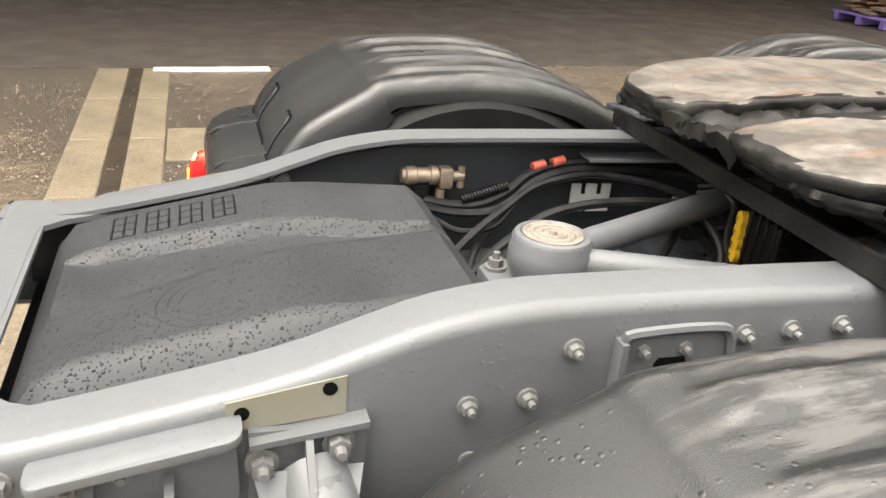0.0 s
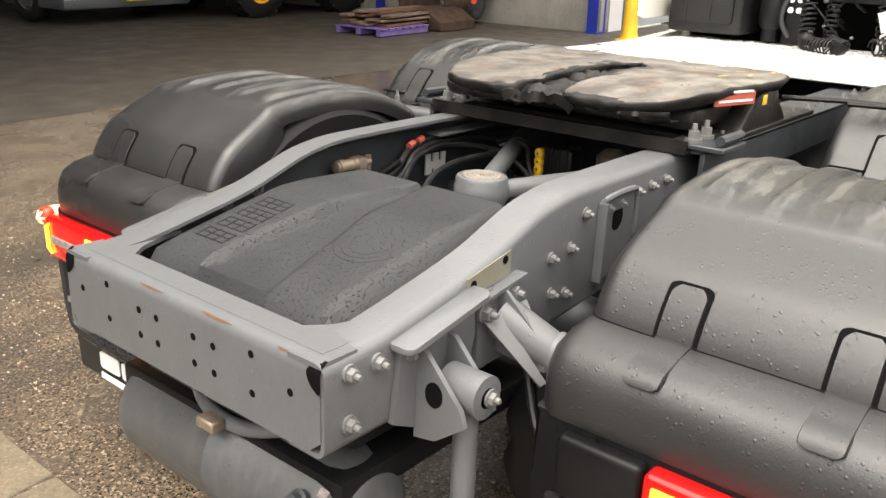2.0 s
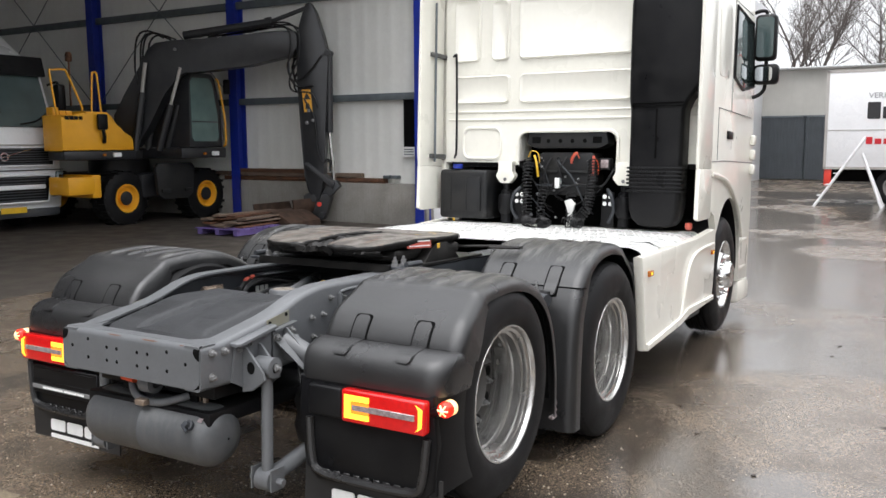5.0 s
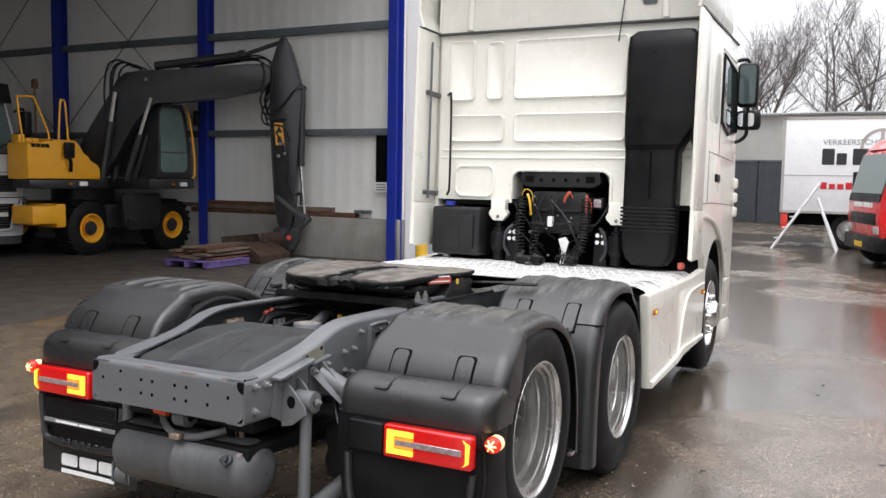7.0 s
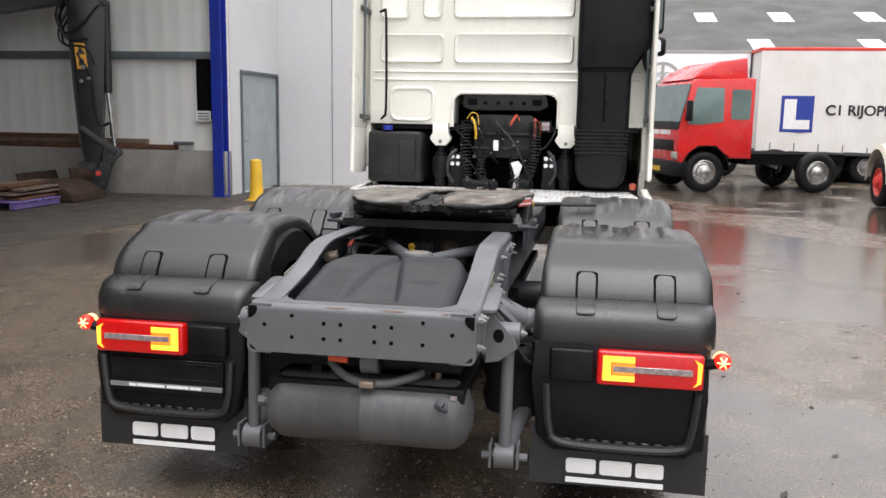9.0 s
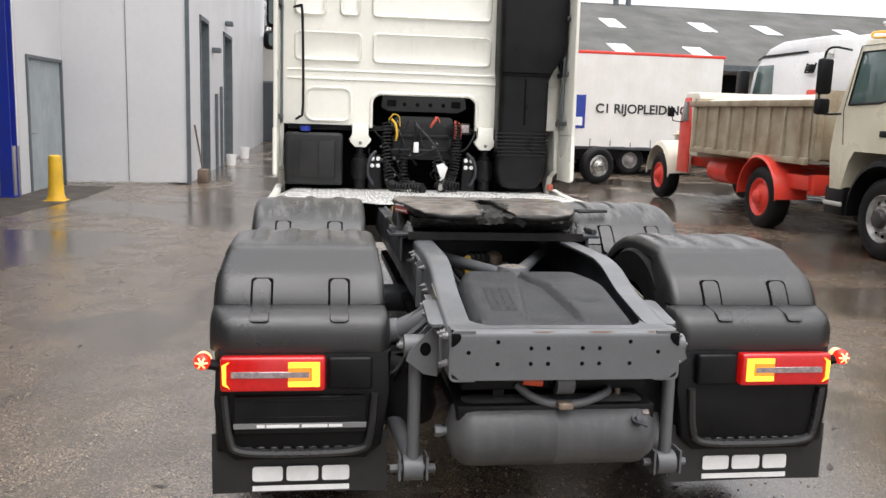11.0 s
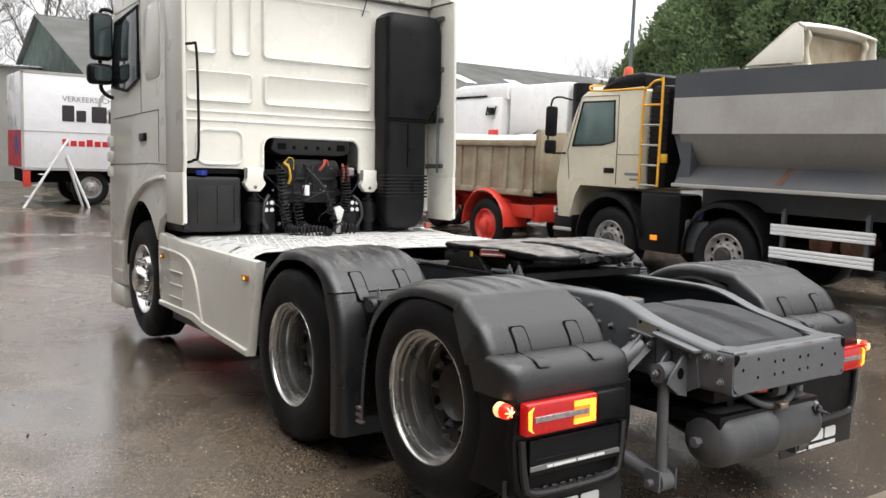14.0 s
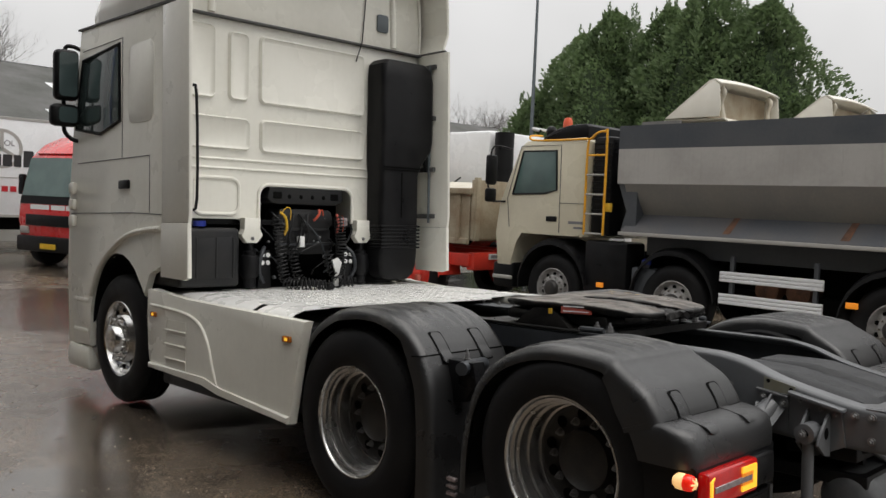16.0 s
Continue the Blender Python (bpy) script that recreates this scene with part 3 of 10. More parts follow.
def side_building():
    """The white building beyond the shed: a grey door, a large sliding panel and a long white flank."""
    bm = B()
    box(bm, 12.55, 13.05, 6.0, 6.2, 0, 7.2)
    box(bm, 15.05, 15.12, 6.0, 6.2, 0, 7.2)
    box(bm, 13.05, 15.05, 6.0, 6.2, 2.40, 7.2)
    solid("wall_door_side", bm, M_PANELGREY, "white wall with a grey side door", "wall", kind="structure")
    root = tagged(new("door_1"), "closed grey steel side door in a darker grey frame", "door", kind="structure")
    bm = B()
    box(bm, 13.05, 13.11, 5.97, 6.1, 0, 2.40)
    box(bm, 14.99, 15.05, 5.97, 6.1, 0, 2.40)
    box(bm, 13.11, 14.99, 5.97, 6.1, 2.34, 2.40)
    part("door_frame", bm, M_GREYSTEEL, root)
    bm = B()
    ribbed(bm, 6.02, 13.11, 14.99, 0.02, 2.34, 0.075, 0.008, "y")
    box(bm, 13.11, 14.99, 6.025, 6.06, 0.02, 2.34)
    part("door_leaf", bm, M_DOORGREY, root)
    bm = B()
    tube(bm, [(13.22, 6.0, 1.03), (13.22, 5.95, 1.03), (13.35, 5.95, 1.03)], 0.01, 6)
    part("door_handle", bm, M_BOLT, root)
    # sliding panel that faces back along the yard
    bm = B()
    box(bm, 15.13, 15.3, 3.62, 6.2, 0.04, 7.2)
    solid("wall_sliding_panel", bm, M_PANELGREY, "tall light grey sliding wall panel", "wall", kind="structure")
    bm = B()
    box(bm, 15.115, 15.132, 4.78, 4.79, 0.05, 7.1)
    box(bm, 15.10, 15.14, 3.56, 3.64, 0.0, 7.2)
    solid("panel_edge_trim", bm, M_GREYSTEEL, "dark grey edge trim of the sliding panel", "trim", kind="structure")
    bm = B()
    segs = ((15.3, 17.2), (18.6, 21.6), (23.6, 37))
    for a, c in segs:
        box(bm, a, c, 3.66, 3.9, 0, 7.2)
    for a, c in ((17.2, 18.6), (21.6, 23.6)):
        box(bm, a, c, 3.66, 3.9, 3.6, 7.2)
        box(bm, a, c, 4.3, 4.4, 0, 3.6)
    solid("wall_flank", bm, M_PANELGREY, "long light grey flank of the workshop with gate recesses", "wall", kind="structure")
    for i, (a, c) in enumerate(((17.2, 18.6), (21.6, 23.6))):
        root = tagged(new("gate_%d" % (i + 1)), "grey workshop gate set back in the flank wall", "gate", kind="structure")
        bm = B()
        ribbed(bm, 4.25, a, c, 0, 3.6, 0.2, 0.02, "y")
        part("gate_leaf", bm, M_DOORGREY, root)
        bm = B()
        for x in (a, c - 0.09):
            box(bm, x, x + 0.09, 3.63, 3.95, 0, 3.6)
        box(bm, a, c, 3.63, 3.95, 3.5, 3.6)
        part("gate_frame", bm, M_GREYSTEEL, root)
    for x, z in ((19.2, 2.9), (22.0, 3.8)):
        root = thing("wall_lamp", "small grey wall lamp on the workshop flank", "lamp", "flank lamps")
        bm = B()
        box(bm, x, x + 0.3, 3.45, 3.655, z, z + 0.12, 0.02)
        part("housing", bm, M_GREYSTEEL, root)
    for x, h in ((19.6, 1.9), (20.6, 2.1)):
        bm = B()
        cyl(bm, (x, 3.6, 0.0), (x, 3.6, h), 0.04, seg=10)
        solid("downpipe", bm, M_GREYSTEEL, "grey pipe on the workshop flank", "pipe", "flank pipes")
    bm = B()
    cyl(bm, (15.9, 3.4, 0.0), (15.9, 3.6, 1.2), 0.02, seg=8)
    solid("broom", bm, M_WOOD, "broom leaning on the workshop flank", "broom")
    bm = B()
    box(bm, 15.5, 15.9, 3.3, 3.5, 0, 0.28, 0.01)
    solid("wood_block", bm, M_WOOD, "brown wood block by the sliding panel", "block")
    for x, y, r, h in ((21.0, 3.4, 0.14, 0.3), (24.2, 3.35, 0.16, 0.35)):
        bm = B()
        lathe(bm, (x, y, 0), (0, 0, 1), [(0.01, 0), (r * 0.8, 0), (r, h), (r * 0.95, h), (r * 0.75, 0.02)], 16)
        solid("bucket", bm, M_WHITE, "pale plastic bucket by the wall", "bucket", "buckets")


def bollard(x, y):
    root = thing("bollard", "yellow steel bollard with a rounded top and a base plate", "bollard")
    bm = B()
    lathe(bm, (x, y, 0), (0, 0, 1), [(0.155, 0.012), (0.15, 0.04), (0.125, 0.1), (0.115, 0.3), (0.105, 0.68), (0.095, 0.73), (0.05, 0.75), (0.0, 0.752)], 24)
    part("post", bm, M_YELLOW, root)
    bm = B()
    box(bm, x - 0.17, x + 0.17, y - 0.17, y + 0.17, 0, 0.014, 0.004, 1)
    part("base_plate", bm, M_YELLOW, root)


def far_buildings():
    # low garage across the end of the yard
    bm = B()
    box(bm, 36.3, 36.6, -16, 14, 0, 4.58)
    solid("wall_garage", bm, M_STUCCO, "low grey rendered garage with dark gates", "wall", kind="structure")
    bm = B()
    rows = []
    for i, x in enumerate((36.0, 44.0)):
        rows.append([(x, -16 + 0.1 * k, 4.62 + (0.04 if k % 2 else 0) + (0.5 if i else 0)) for k in range(301)])
    shell(bm, rows, 0.03)
    solid("roof_garage", bm, M_SKYLIGHT, "pale corrugated roof edge of the garage", "roof", kind="structure")
    for i, (y0, y1) in enumerate(((-0.75, 1.9), (1.95, 3.75), (-6.6, -3.2))):
        root = tagged(new("garage_gate_%d" % (i + 1)), "closed dark grey sheet gate of the garage", "gate", kind="structure")
        bm = B()
        ribbed(bm, 36.24, y0, y1, 0.03, 2.62, 0.12, 0.012)
        part("gate_leaf", bm, M_DARKDOOR, root)
        bm = B()
        box(bm, 36.2, 36.3, y0 - 0.06, y0, 0, 2.7)
        box(bm, 36.2, 36.3, y1, y1 + 0.04, 0, 2.7)
        box(bm, 36.2, 36.3, y0 - 0.06, y1 + 0.04, 2.62, 2.7)
        part("gate_frame", bm, M_GREYSTEEL, root)
    # long hall with the sheet roof and rooflights
    root = thing("long_hall", "long low hall with a grey corrugated roof and pale rooflights", "building")
    bm = B()
    box(bm, 27.5, 27.8, -48, -3.2, 0, 3.65)
    part("front_wall", bm, M_STUCCO, root)
    # Black slabs before the solid wall paint the shade inside open bays.
    bm = B()
    box(bm, 27.4, 27.5, -14.5, -8.0, 0, 3.3)
    box(bm, 27.4, 27.5, -40, -16.0, 0, 3.3)
    part("dark_opening", bm, M_GROOVE, root, "black panel standing for the shade in an open bay")
    bm = B()
    rows = []
    for x, z in ((26.6, 3.55), (36.5, 6.75)):
        rows.append([(x, -48 + 0.125 * k, z + (0.04 if k % 2 else 0)) for k in range(361)])
    shell(bm, rows, 0.03)
    shell(bm, [[(36.5, -48, 6.8), (36.5, -3, 6.8)], [(46, -48, 3.6), (46, -3, 3.6)]], 0.03)
    part("roof", bm, M_ROOF, root)
    bm = B()
    box(bm, 26.5, 26.62, -48, -3, 3.4, 3.6)
    part("gutter", bm, M_GREYSTEEL, root)
    dx, dz = 9.9, 3.2
    for f0, f1, ys in ((0.10, 0.24, (-6.0, -9.6, -12.6, -16.2, -20, -24, -28, -32)), (0.52, 0.68, (-4.6, -7.4, -10.6, -14.6, -17.5, -21.4, -25.0, -29))):
        for y in ys:
            bm = B()
            a, c = 26.6 + dx * f0, 26.6 + dx * f1
            shell(bm, [[(a, y, 3.62 + dz * f0), (a, y - 0.75, 3.62 + dz * f0)], [(c, y, 3.62 + dz * f1), (c, y - 0.75, 3.62 + dz * f1)]], 0.02)
            part("rooflight", bm, M_SKYLIGHT, root, "pale rooflight sheet")
    bm = B()
    for k in (-12.4, -13.0):
        cyl(bm, (36.4, k, 6.7), (36.4, k, 7.4), 0.13, seg=12)
        cyl(bm, (36.4, k, 7.4), (36.4, k, 7.48), 0.2, seg=12)
    part("vent_pipe", bm, M_GREYSTEEL, root)
    bm = B()
    prism(bm, [(26.9, 0.0), (26.9, 3.6), (36.5, 6.65), (46.0, 3.5), (46.0, 0.0)], "y", -3.35, -3.2)
    part("gable", bm, M_GREEN, root, "dark green boarded gable")


open_shed()
side_building()
bollard(11.87, 5.22)
far_buildings()

# ---- the tractor unit ----
NOSE = 2.2
truck = thing("tractor_unit", "cream white three-axle tractor unit with grey chassis and raised rear axle", "truck", at=pose(0, 0, 0, 0, NOSE, 0))
YR = 0.405
RAIL = [(0.0, 0.945), (0.10, 0.95), (0.34, 1.0), (0.42, 1.02), (0.58, 1.08), (0.70, 1.10), (1.0, 1.105), (4.4, 1.105)]


def rail_top(x):
    x = max(0.0, x)
    for (a, za), (b, zb) in zip(RAIL, RAIL[1:]):
        if a <= x <= b:
            return za + (zb - za) * (x - a) / (b - a)
    return RAIL[-1][1]


LOW = [(0.0, 0.77), (0.35, 0.77), (0.75, 0.80), (1.0, 0.82), (4.4, 0.82)]


def rail_low(x):
    x = max(0.0, x)
    for (a, za), (b, zb) in zip(LOW, LOW[1:]):
        if a <= x <= b:
            return za + (zb - za) * (x - a) / (b - a)
    return LOW[-1][1]


def chassis():
    low = LOW
    for s in (1, -1):
        bm = B()
        rings = []
        R = 0.022
        arc = [(R - R * math.cos(radians(a)), R - R * math.sin(radians(a))) for a in (0, 22, 45, 68, 90)]
        arc_in = [(R - (R - 0.009) * math.cos(radians(a)), R - (R - 0.009) * math.sin(radians(a))) for a in (90, 60, 30, 0)]
        for x in [-0.033, 0.0, 0.05, 0.10, 0.18, 0.26, 0.32, 0.36, 0.40, 0.44, 0.50, 0.56, 0.60, 0.64, 0.68, 0.72, 0.78, 0.9, 1.1, 1.5, 2.5, 4.4]:
            zt = sum(rail_top(min(4.4, max(0.0, x + k * 0.02))) for k in (-2, -1, 0, 1, 2)) / 5
            zl = rail_low(x)
            sec = [(d, zl + e) for d, e in arc[::-1]] + [(d, zt - e) for d, e in arc] + [(0.088, zt), (0.088, zt - 0.009)]
            sec += [(d, zt - e) for d, e in arc_in] + [(d, zl + e) for d, e in arc_in[::-1]] + [(0.088, zl + 0.009), (0.088, zl)]
            rings.append([bm.verts.new((x, s * (YR - d), z)) for d, z in sec])
        skin(bm, rings)
        part("frame_rail", bm, M_FRAME, truck, "grey steel frame rail")
        # Thin sheet added inside the rail; its dark grey stands for shade.
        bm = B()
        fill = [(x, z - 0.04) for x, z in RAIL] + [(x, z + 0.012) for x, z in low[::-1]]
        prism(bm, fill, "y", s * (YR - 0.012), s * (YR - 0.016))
        part("rail_lining", bm, M_FRAME_IN, truck, "sheet on the rail's inner face, shade put into its grey")
        # angle plate beside the flange above the bracket
        bm = B()
        prism(bm, round_rect(0.12, 0.352, min(s * (YR - 0.012), s * (YR + 0.052)), max(s * (YR - 0.012), s * (YR + 0.052)), 0.02), "z", 0.0, 0.012, 0.002)
        for v in bm.verts:
            v.co.z += rail_top(0.12) - 0.03 + (rail_top(0.345) - 0.004 - rail_top(0.12)) * (v.co.x - 0.12) / 0.225
        part("flange_plate", bm, M_FRAME, truck)
        # stay bracket of the stabiliser: two cheeks and a back plate
        bm = B()
        prism(bm, [(0.12, 0.78), (0.14, 0.93), (0.345, 0.965), (0.35, 0.88), (0.32, 0.76), (0.24, 0.72)], "y", s * (YR + 0.001), s * (YR + 0.013))
        part("bracket_plate", bm, M_FRAME, truck)
        for x in (0.18, 0.265):
            bm = B()
            prism(bm, [(s * (YR + 0.01), 0.915), (s * (YR + 0.03), 0.91), (s * (YR + 0.115), 0.82), (s * (YR + 0.125), 0.79), (s * (YR + 0.06), 0.74), (s * (YR + 0.01), 0.73)], "x", x, x + 0.011)
            part("bracket_cheek", bm, M_FRAME, truck)
        bm = B()
        lathe(bm, (0.1796, s * (YR + 0.055), 0.832), (-1, 0, 0), [(0.02, 0.0), (0.02, 0.0012), (0.0, 0.0013)], 20)
        for v in bm.verts:
            v.co.z = 0.832 + (v.co.z - 0.832) * 1.25
        part("bracket_eye", bm, M_GROOVE, truck, "oval opening in the cheek")
        for x, z in ((0.022, 0.915), (0.022, 0.82), (0.089, 0.912), (0.16, 0.905), (0.22, 0.92), (0.305, 0.945)):
            put_bolt(truck, (x, s * YR, z), (0, s, 0), 0.0125, 0.018)
        put_bolt(truck, (0.245, s * (0.49 + 0.046), 0.83), (0, s, 0), 0.013, 0.014)
        for x, z in ((0.63, 0.965), (0.71, 0.97), (0.70, 0.865), (0.764, 1.039), (0.859, 1.034), (0.92, 1.035), (1.014, 1.045), (1.088, 1.047), (1.17, 1.05), (0.64, 0.88), (1.28, 1.0)):
            put_bolt(truck, (x, s * YR, z), (0, s, 0), 0.0105, 0.015)
        # vertical link and its lower joint
        bm = B()
        yl = s * 0.49
        cyl(bm, (0.24, yl, 0.82), (0.24, yl, 0.40), 0.024, seg=14)
        lathe(bm, (0.24, yl - 0.045, 0.83), (0, 1, 0), [(0.02, 0), (0.042, 0.002), (0.042, 0.088), (0.02, 0.09)], 18)
        part("stabiliser_link", bm, M_FRAME, truck, "grey vertical stabiliser rod")
        bm = B()
        lathe(bm, (0.24, yl - 0.04, 0.365), (0, 1, 0), [(0.012, 0), (0.046, 0.004), (0.046, 0.076), (0.012, 0.08)], 18)
        for k in (-0.055, 0.047):
            prism(bm, [(0.20, 0.33), (0.28, 0.33), (0.28, 0.42), (0.20, 0.42)], "y", yl + k, yl + k + 0.008)
        cyl(bm, (0.24, yl - 0.085, 0.365), (0.24, yl + 0.085, 0.365), 0.015, seg=8)
        part("lower_joint", bm, M_FRAME, truck)
        bm = B()
        tube(bm, [(0.24, yl, 0.37), (0.38, s * 0.50, 0.40), (0.62, s * 0.56, 0.50), (0.95, s * 0.57, 0.60)], 0.036, 10, smooth=4)
        part("stabiliser_arm", bm, M_FRAME, truck)
        # mudguard stay: plate with ribs and a tube that reaches out
        bm = B()
        box(bm, 0.36, 0.50, s * (YR + 0.001), s * (YR + 0.012), 0.80, 0.96)
        part("stay_plate", bm, M_FRAME, truck)
        bm = B()
        prism(bm, [(0.36, 0.945), (0.50, 0.965), (0.50, 0.973), (0.36, 0.953)], "y", s * YR, s * (YR + 0.028))
        part("stay_ledge", bm, M_FRAME, truck)
        # central web and two tapered wings that run down to the tube
        bm = B()
        prism(bm, [(s * (YR + 0.01), 0.955), (s * (YR + 0.03), 0.955), (s * (YR + 0.15), 0.845), (s * (YR + 0.15), 0.81), (s * (YR + 0.01), 0.82)], "x", 0.424, 0.433)
        part("stay_rib", bm, M_FRAME, truck)
        for xa, xb, xc, xd in ((0.366, 0.405, 0.404, 0.418), (0.455, 0.496, 0.442, 0.458)):
            bm = B()
            shell(bm, [[(xa, s * (YR + 0.016), 0.905), (xb, s * (YR + 0.03), 0.915)], [(xc, s * (YR + 0.135), 0.79), (xd, s * (YR + 0.14), 0.795)]], 0.006)
            part("stay_wing", bm, M_FRAME, truck, "tapered grey steel wing")
        bm = B()
        cyl(bm, (0.435, s * (YR + 0.012), 0.895), (0.462, s * (YR + 0.135), 0.838), 0.046, 0.04, seg=18)
        cyl(bm, (0.460, s * (YR + 0.128), 0.841), (0.466, s * (YR + 0.155), 0.836), 0.047, 0.047, seg=18)
        part("stay_socket", bm, M_FRAME, truck, "conical cast socket of the mudguard stay")
        bm = B()
        tube(bm, [(0.44, s * (YR + 0.04), 0.90), (0.46, s * 0.52, 0.84), (0.48, s * 0.60, 0.845), (0.485, s * 0.66, 0.86)], 0.033, 12, smooth=4, r_end=0.026)
        part("mudguard_stay", bm, M_FRAME, truck, "bent grey mudguard stay tube")
        bm = B()
        prism(bm, [(0.335, 0.955), (0.475, 0.97), (0.475, 1.022), (0.335, 0.995)], "y", s * (YR - 0.001), s * (YR + 0.0016))
        part("riveted_plate", bm, M_PATINA, truck, "yellowish metal plate on the rail")
        for x, z in ((0.353, 0.98), (0.455, 1.006)):
            put_disc(truck, (x, s * (YR + 0.0014), z), (0, s, 0), 0.009, 0.0012, M_GROOVE, "plate_hole")
        for (x, z) in ((0.375, 0.92), (0.465, 0.94)):
            put_bolt(truck, (x, s * (YR + 0.012), z), (0, s, 0), 0.015, 0.022)
        # plate with a rounded top further on
        bm = B()
        prism(bm, [(0.825, 0.86), (0.825, 1.05), (0.835, 1.058), (0.96, 1.06), (0.988, 1.046), (0.99, 0.95), (0.93, 0.86)], "y", s * (YR + 0.001), s * (YR + 0.010))
        prism(bm, [(0.82, 0.86), (0.82, 1.052), (0.829, 1.052), (0.829, 0.86)], "y", s * (YR + 0.001), s * (YR + 0.025))
        part("side_plate", bm, M_FRAME, truck)
        bm = B()
        prism(bm, [(0.878, 0.985), (0.888, 0.974), (0.905, 0.972), (0.922, 0.985), (0.928, 1.004), (0.922, 1.022), (0.884, 1.022), (0.878, 1.014)], "y", s * (YR + 0.0095), s * (YR + 0.0112))
        part("plate_opening", bm, M_GROOVE, truck, "rounded opening in the plate")
        bm = B()
        tube(bm, [(0.83, s * (YR + 0.012), 1.052), (0.84, s * (YR + 0.014), 1.062), (0.95, s * (YR + 0.014), 1.066), (0.985, s * (YR + 0.013), 1.048), (0.992, s * (YR + 0.012), 0.95)], 0.007, 6, smooth=3)
        part("plate_rim", bm, M_FRAME, truck)
        bm = B()
        tube(bm, [(0.50, s * 0.46, 0.84), (0.45, s * 0.50, 0.72), (0.50, s * 0.54, 0.62), (0.60, s * 0.58, 0.60)], 0.012, 8, smooth=5)
        tube(bm, [(0.52, s * 0.45, 0.82), (0.50, s * 0.52, 0.78), (0.47, s * 0.60, 0.78), (0.42, s * 0.66, 0.74)], 0.009, 8, smooth=5)
        tube(bm, [(0.46, s * 0.47, 0.80), (0.40, s * 0.55, 0.69), (0.38, s * 0.62, 0.70)], 0.008, 8, smooth=5)
        part("lamp_cable", bm, M_HOSE, truck)
        # air bellows and axle dark mass behind
        bm = B()
        lathe(bm, (0.62, s * 0.50, 0.42), (0, 0, 1), [(0.05, 0), (0.13, 0.02), (0.145, 0.08), (0.13, 0.13), (0.145, 0.19), (0.13, 0.24), (0.1, 0.27), (0.03, 0.28)], 20)
        part("air_bellows", bm, M_RUBBER, truck)


END = -0.035


def rear_crossmember():
    # folded end plate: an upright web that bends over into the top flange
    bm = B()
    bend = [(0.024 - 0.024 * math.cos(radians(a)), 0.9235 + 0.024 * math.sin(radians(a))) for a in (0, 15, 30, 45, 60, 75, 90)]
    rows = []
    for y in [-0.398, -0.39, -0.37, -0.35] + [-0.3 + 0.1 * k for k in range(7)] + [0.35, 0.37, 0.39, 0.398]:
        cutoff = 0.028 * max(0.0, (abs(y) - 0.365) / 0.033)
        rows.append([(END, y, 0.775 + cutoff), (END, y, 0.80 + cutoff), (END, y, 0.86), (END, y, 0.90)] + [(END + x, y, z) for x, z in bend] + [(END + 0.05, y, 0.9475), (END + 0.085, y, 0.9475)])
    shell(bm, rows, 0.009)
    part("rear_crossmember", bm, M_FRAME, truck, "grey folded rear end plate with two rows of holes", crease=50)
    bm = B()
    n = 18
    lip = [(-0.372, END + 0.03), (0.372, END + 0.03), (0.372, 0.14), (0.335, 0.21)]
    for i in range(n + 1):
        t = i / n
        lip.append((0.335 - 0.67 * t, 0.042 + 0.14 * max(0.0, (abs(2 * t - 1) - 0.74) / 0.26) ** 2))
    lip += [(-0.335, 0.21), (-0.372, 0.14)]
    prism(bm, [(x, y) for y, x in lip], "z", 0.938, 0.9484)
    part("end_flange", bm, M_FRAME, truck, "grey top flange with rounded inner corners")
    for y, z in ((0.24, 0.908), (-0.224, 0.908), (0.34, 0.872), (-0.325, 0.872), (0.125, 0.886), (0.065, 0.886), (-0.055, 0.886), (-0.115, 0.886), (0.125, 0.832), (0.065, 0.832), (-0.055, 0.832), (-0.115, 0.832), (0.24, 0.832), (-0.224, 0.832)):
        put_disc(truck, (END - 0.0003, y, z), (-1, 0, 0), 0.0075, 0.0006, M_GROOVE, "bolt_hole")
    for y, w, h in ((0.085, 0.035, 0.003), (-0.12, 0.04, 0.0035), (-0.30, 0.012, 0.003)):
        bm = B()
        ring_ = [(y + w * math.cos(a) * (1 + 0.3 * math.sin(3 * a)), h * math.sin(a) * (1 + 0.3 * math.cos(2 * a))) for a in [2 * math.pi * k / 14 for k in range(14)]]
        bm.faces.new([bm.verts.new((END + 0.0068 + 0.72 * d - 0.0006, q, 0.9405 + 0.72 * d + 0.0006)) for q, d in ring_])
        part("rust_patch", bm, M_RUST, truck, "small rusty scrape")
    for s in (1, -1):
        bm = B()
        prof = [(END, 0.893), (END, 0.903), (END, 0.913)] + [(END + x, z) for x, z in bend[:6]]
        rows = []
        for k, (x, z) in enumerate(prof):
            f = k / (len(prof) - 1)
            ya = 0.392 - 0.026 * math.sin(math.pi * min(1.0, 1.15 * f)) ** 0.7
            rows.append([(x - 0.0012, s * (ya + (0.3995 - ya) * j / 3), z + 0.0012 * f) for j in range(4)])
        shell(bm, rows if s > 0 else [r[::-1] for r in rows], 0.0005)
        part("corner_opening", bm, M_GROOVE, truck)
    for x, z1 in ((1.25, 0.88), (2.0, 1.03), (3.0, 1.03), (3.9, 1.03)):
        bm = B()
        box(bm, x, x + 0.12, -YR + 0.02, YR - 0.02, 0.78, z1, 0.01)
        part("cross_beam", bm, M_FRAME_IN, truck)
    # Invented dark slab, no known part, that closes the space between the rails.
    bm = B()
    box(bm, 0.05, 4.3, -0.36, 0.36, 0.60, 0.66, 0.01)
    part("driveline_cover", bm, M_BLACK, truck, "added dark filler between the rails")


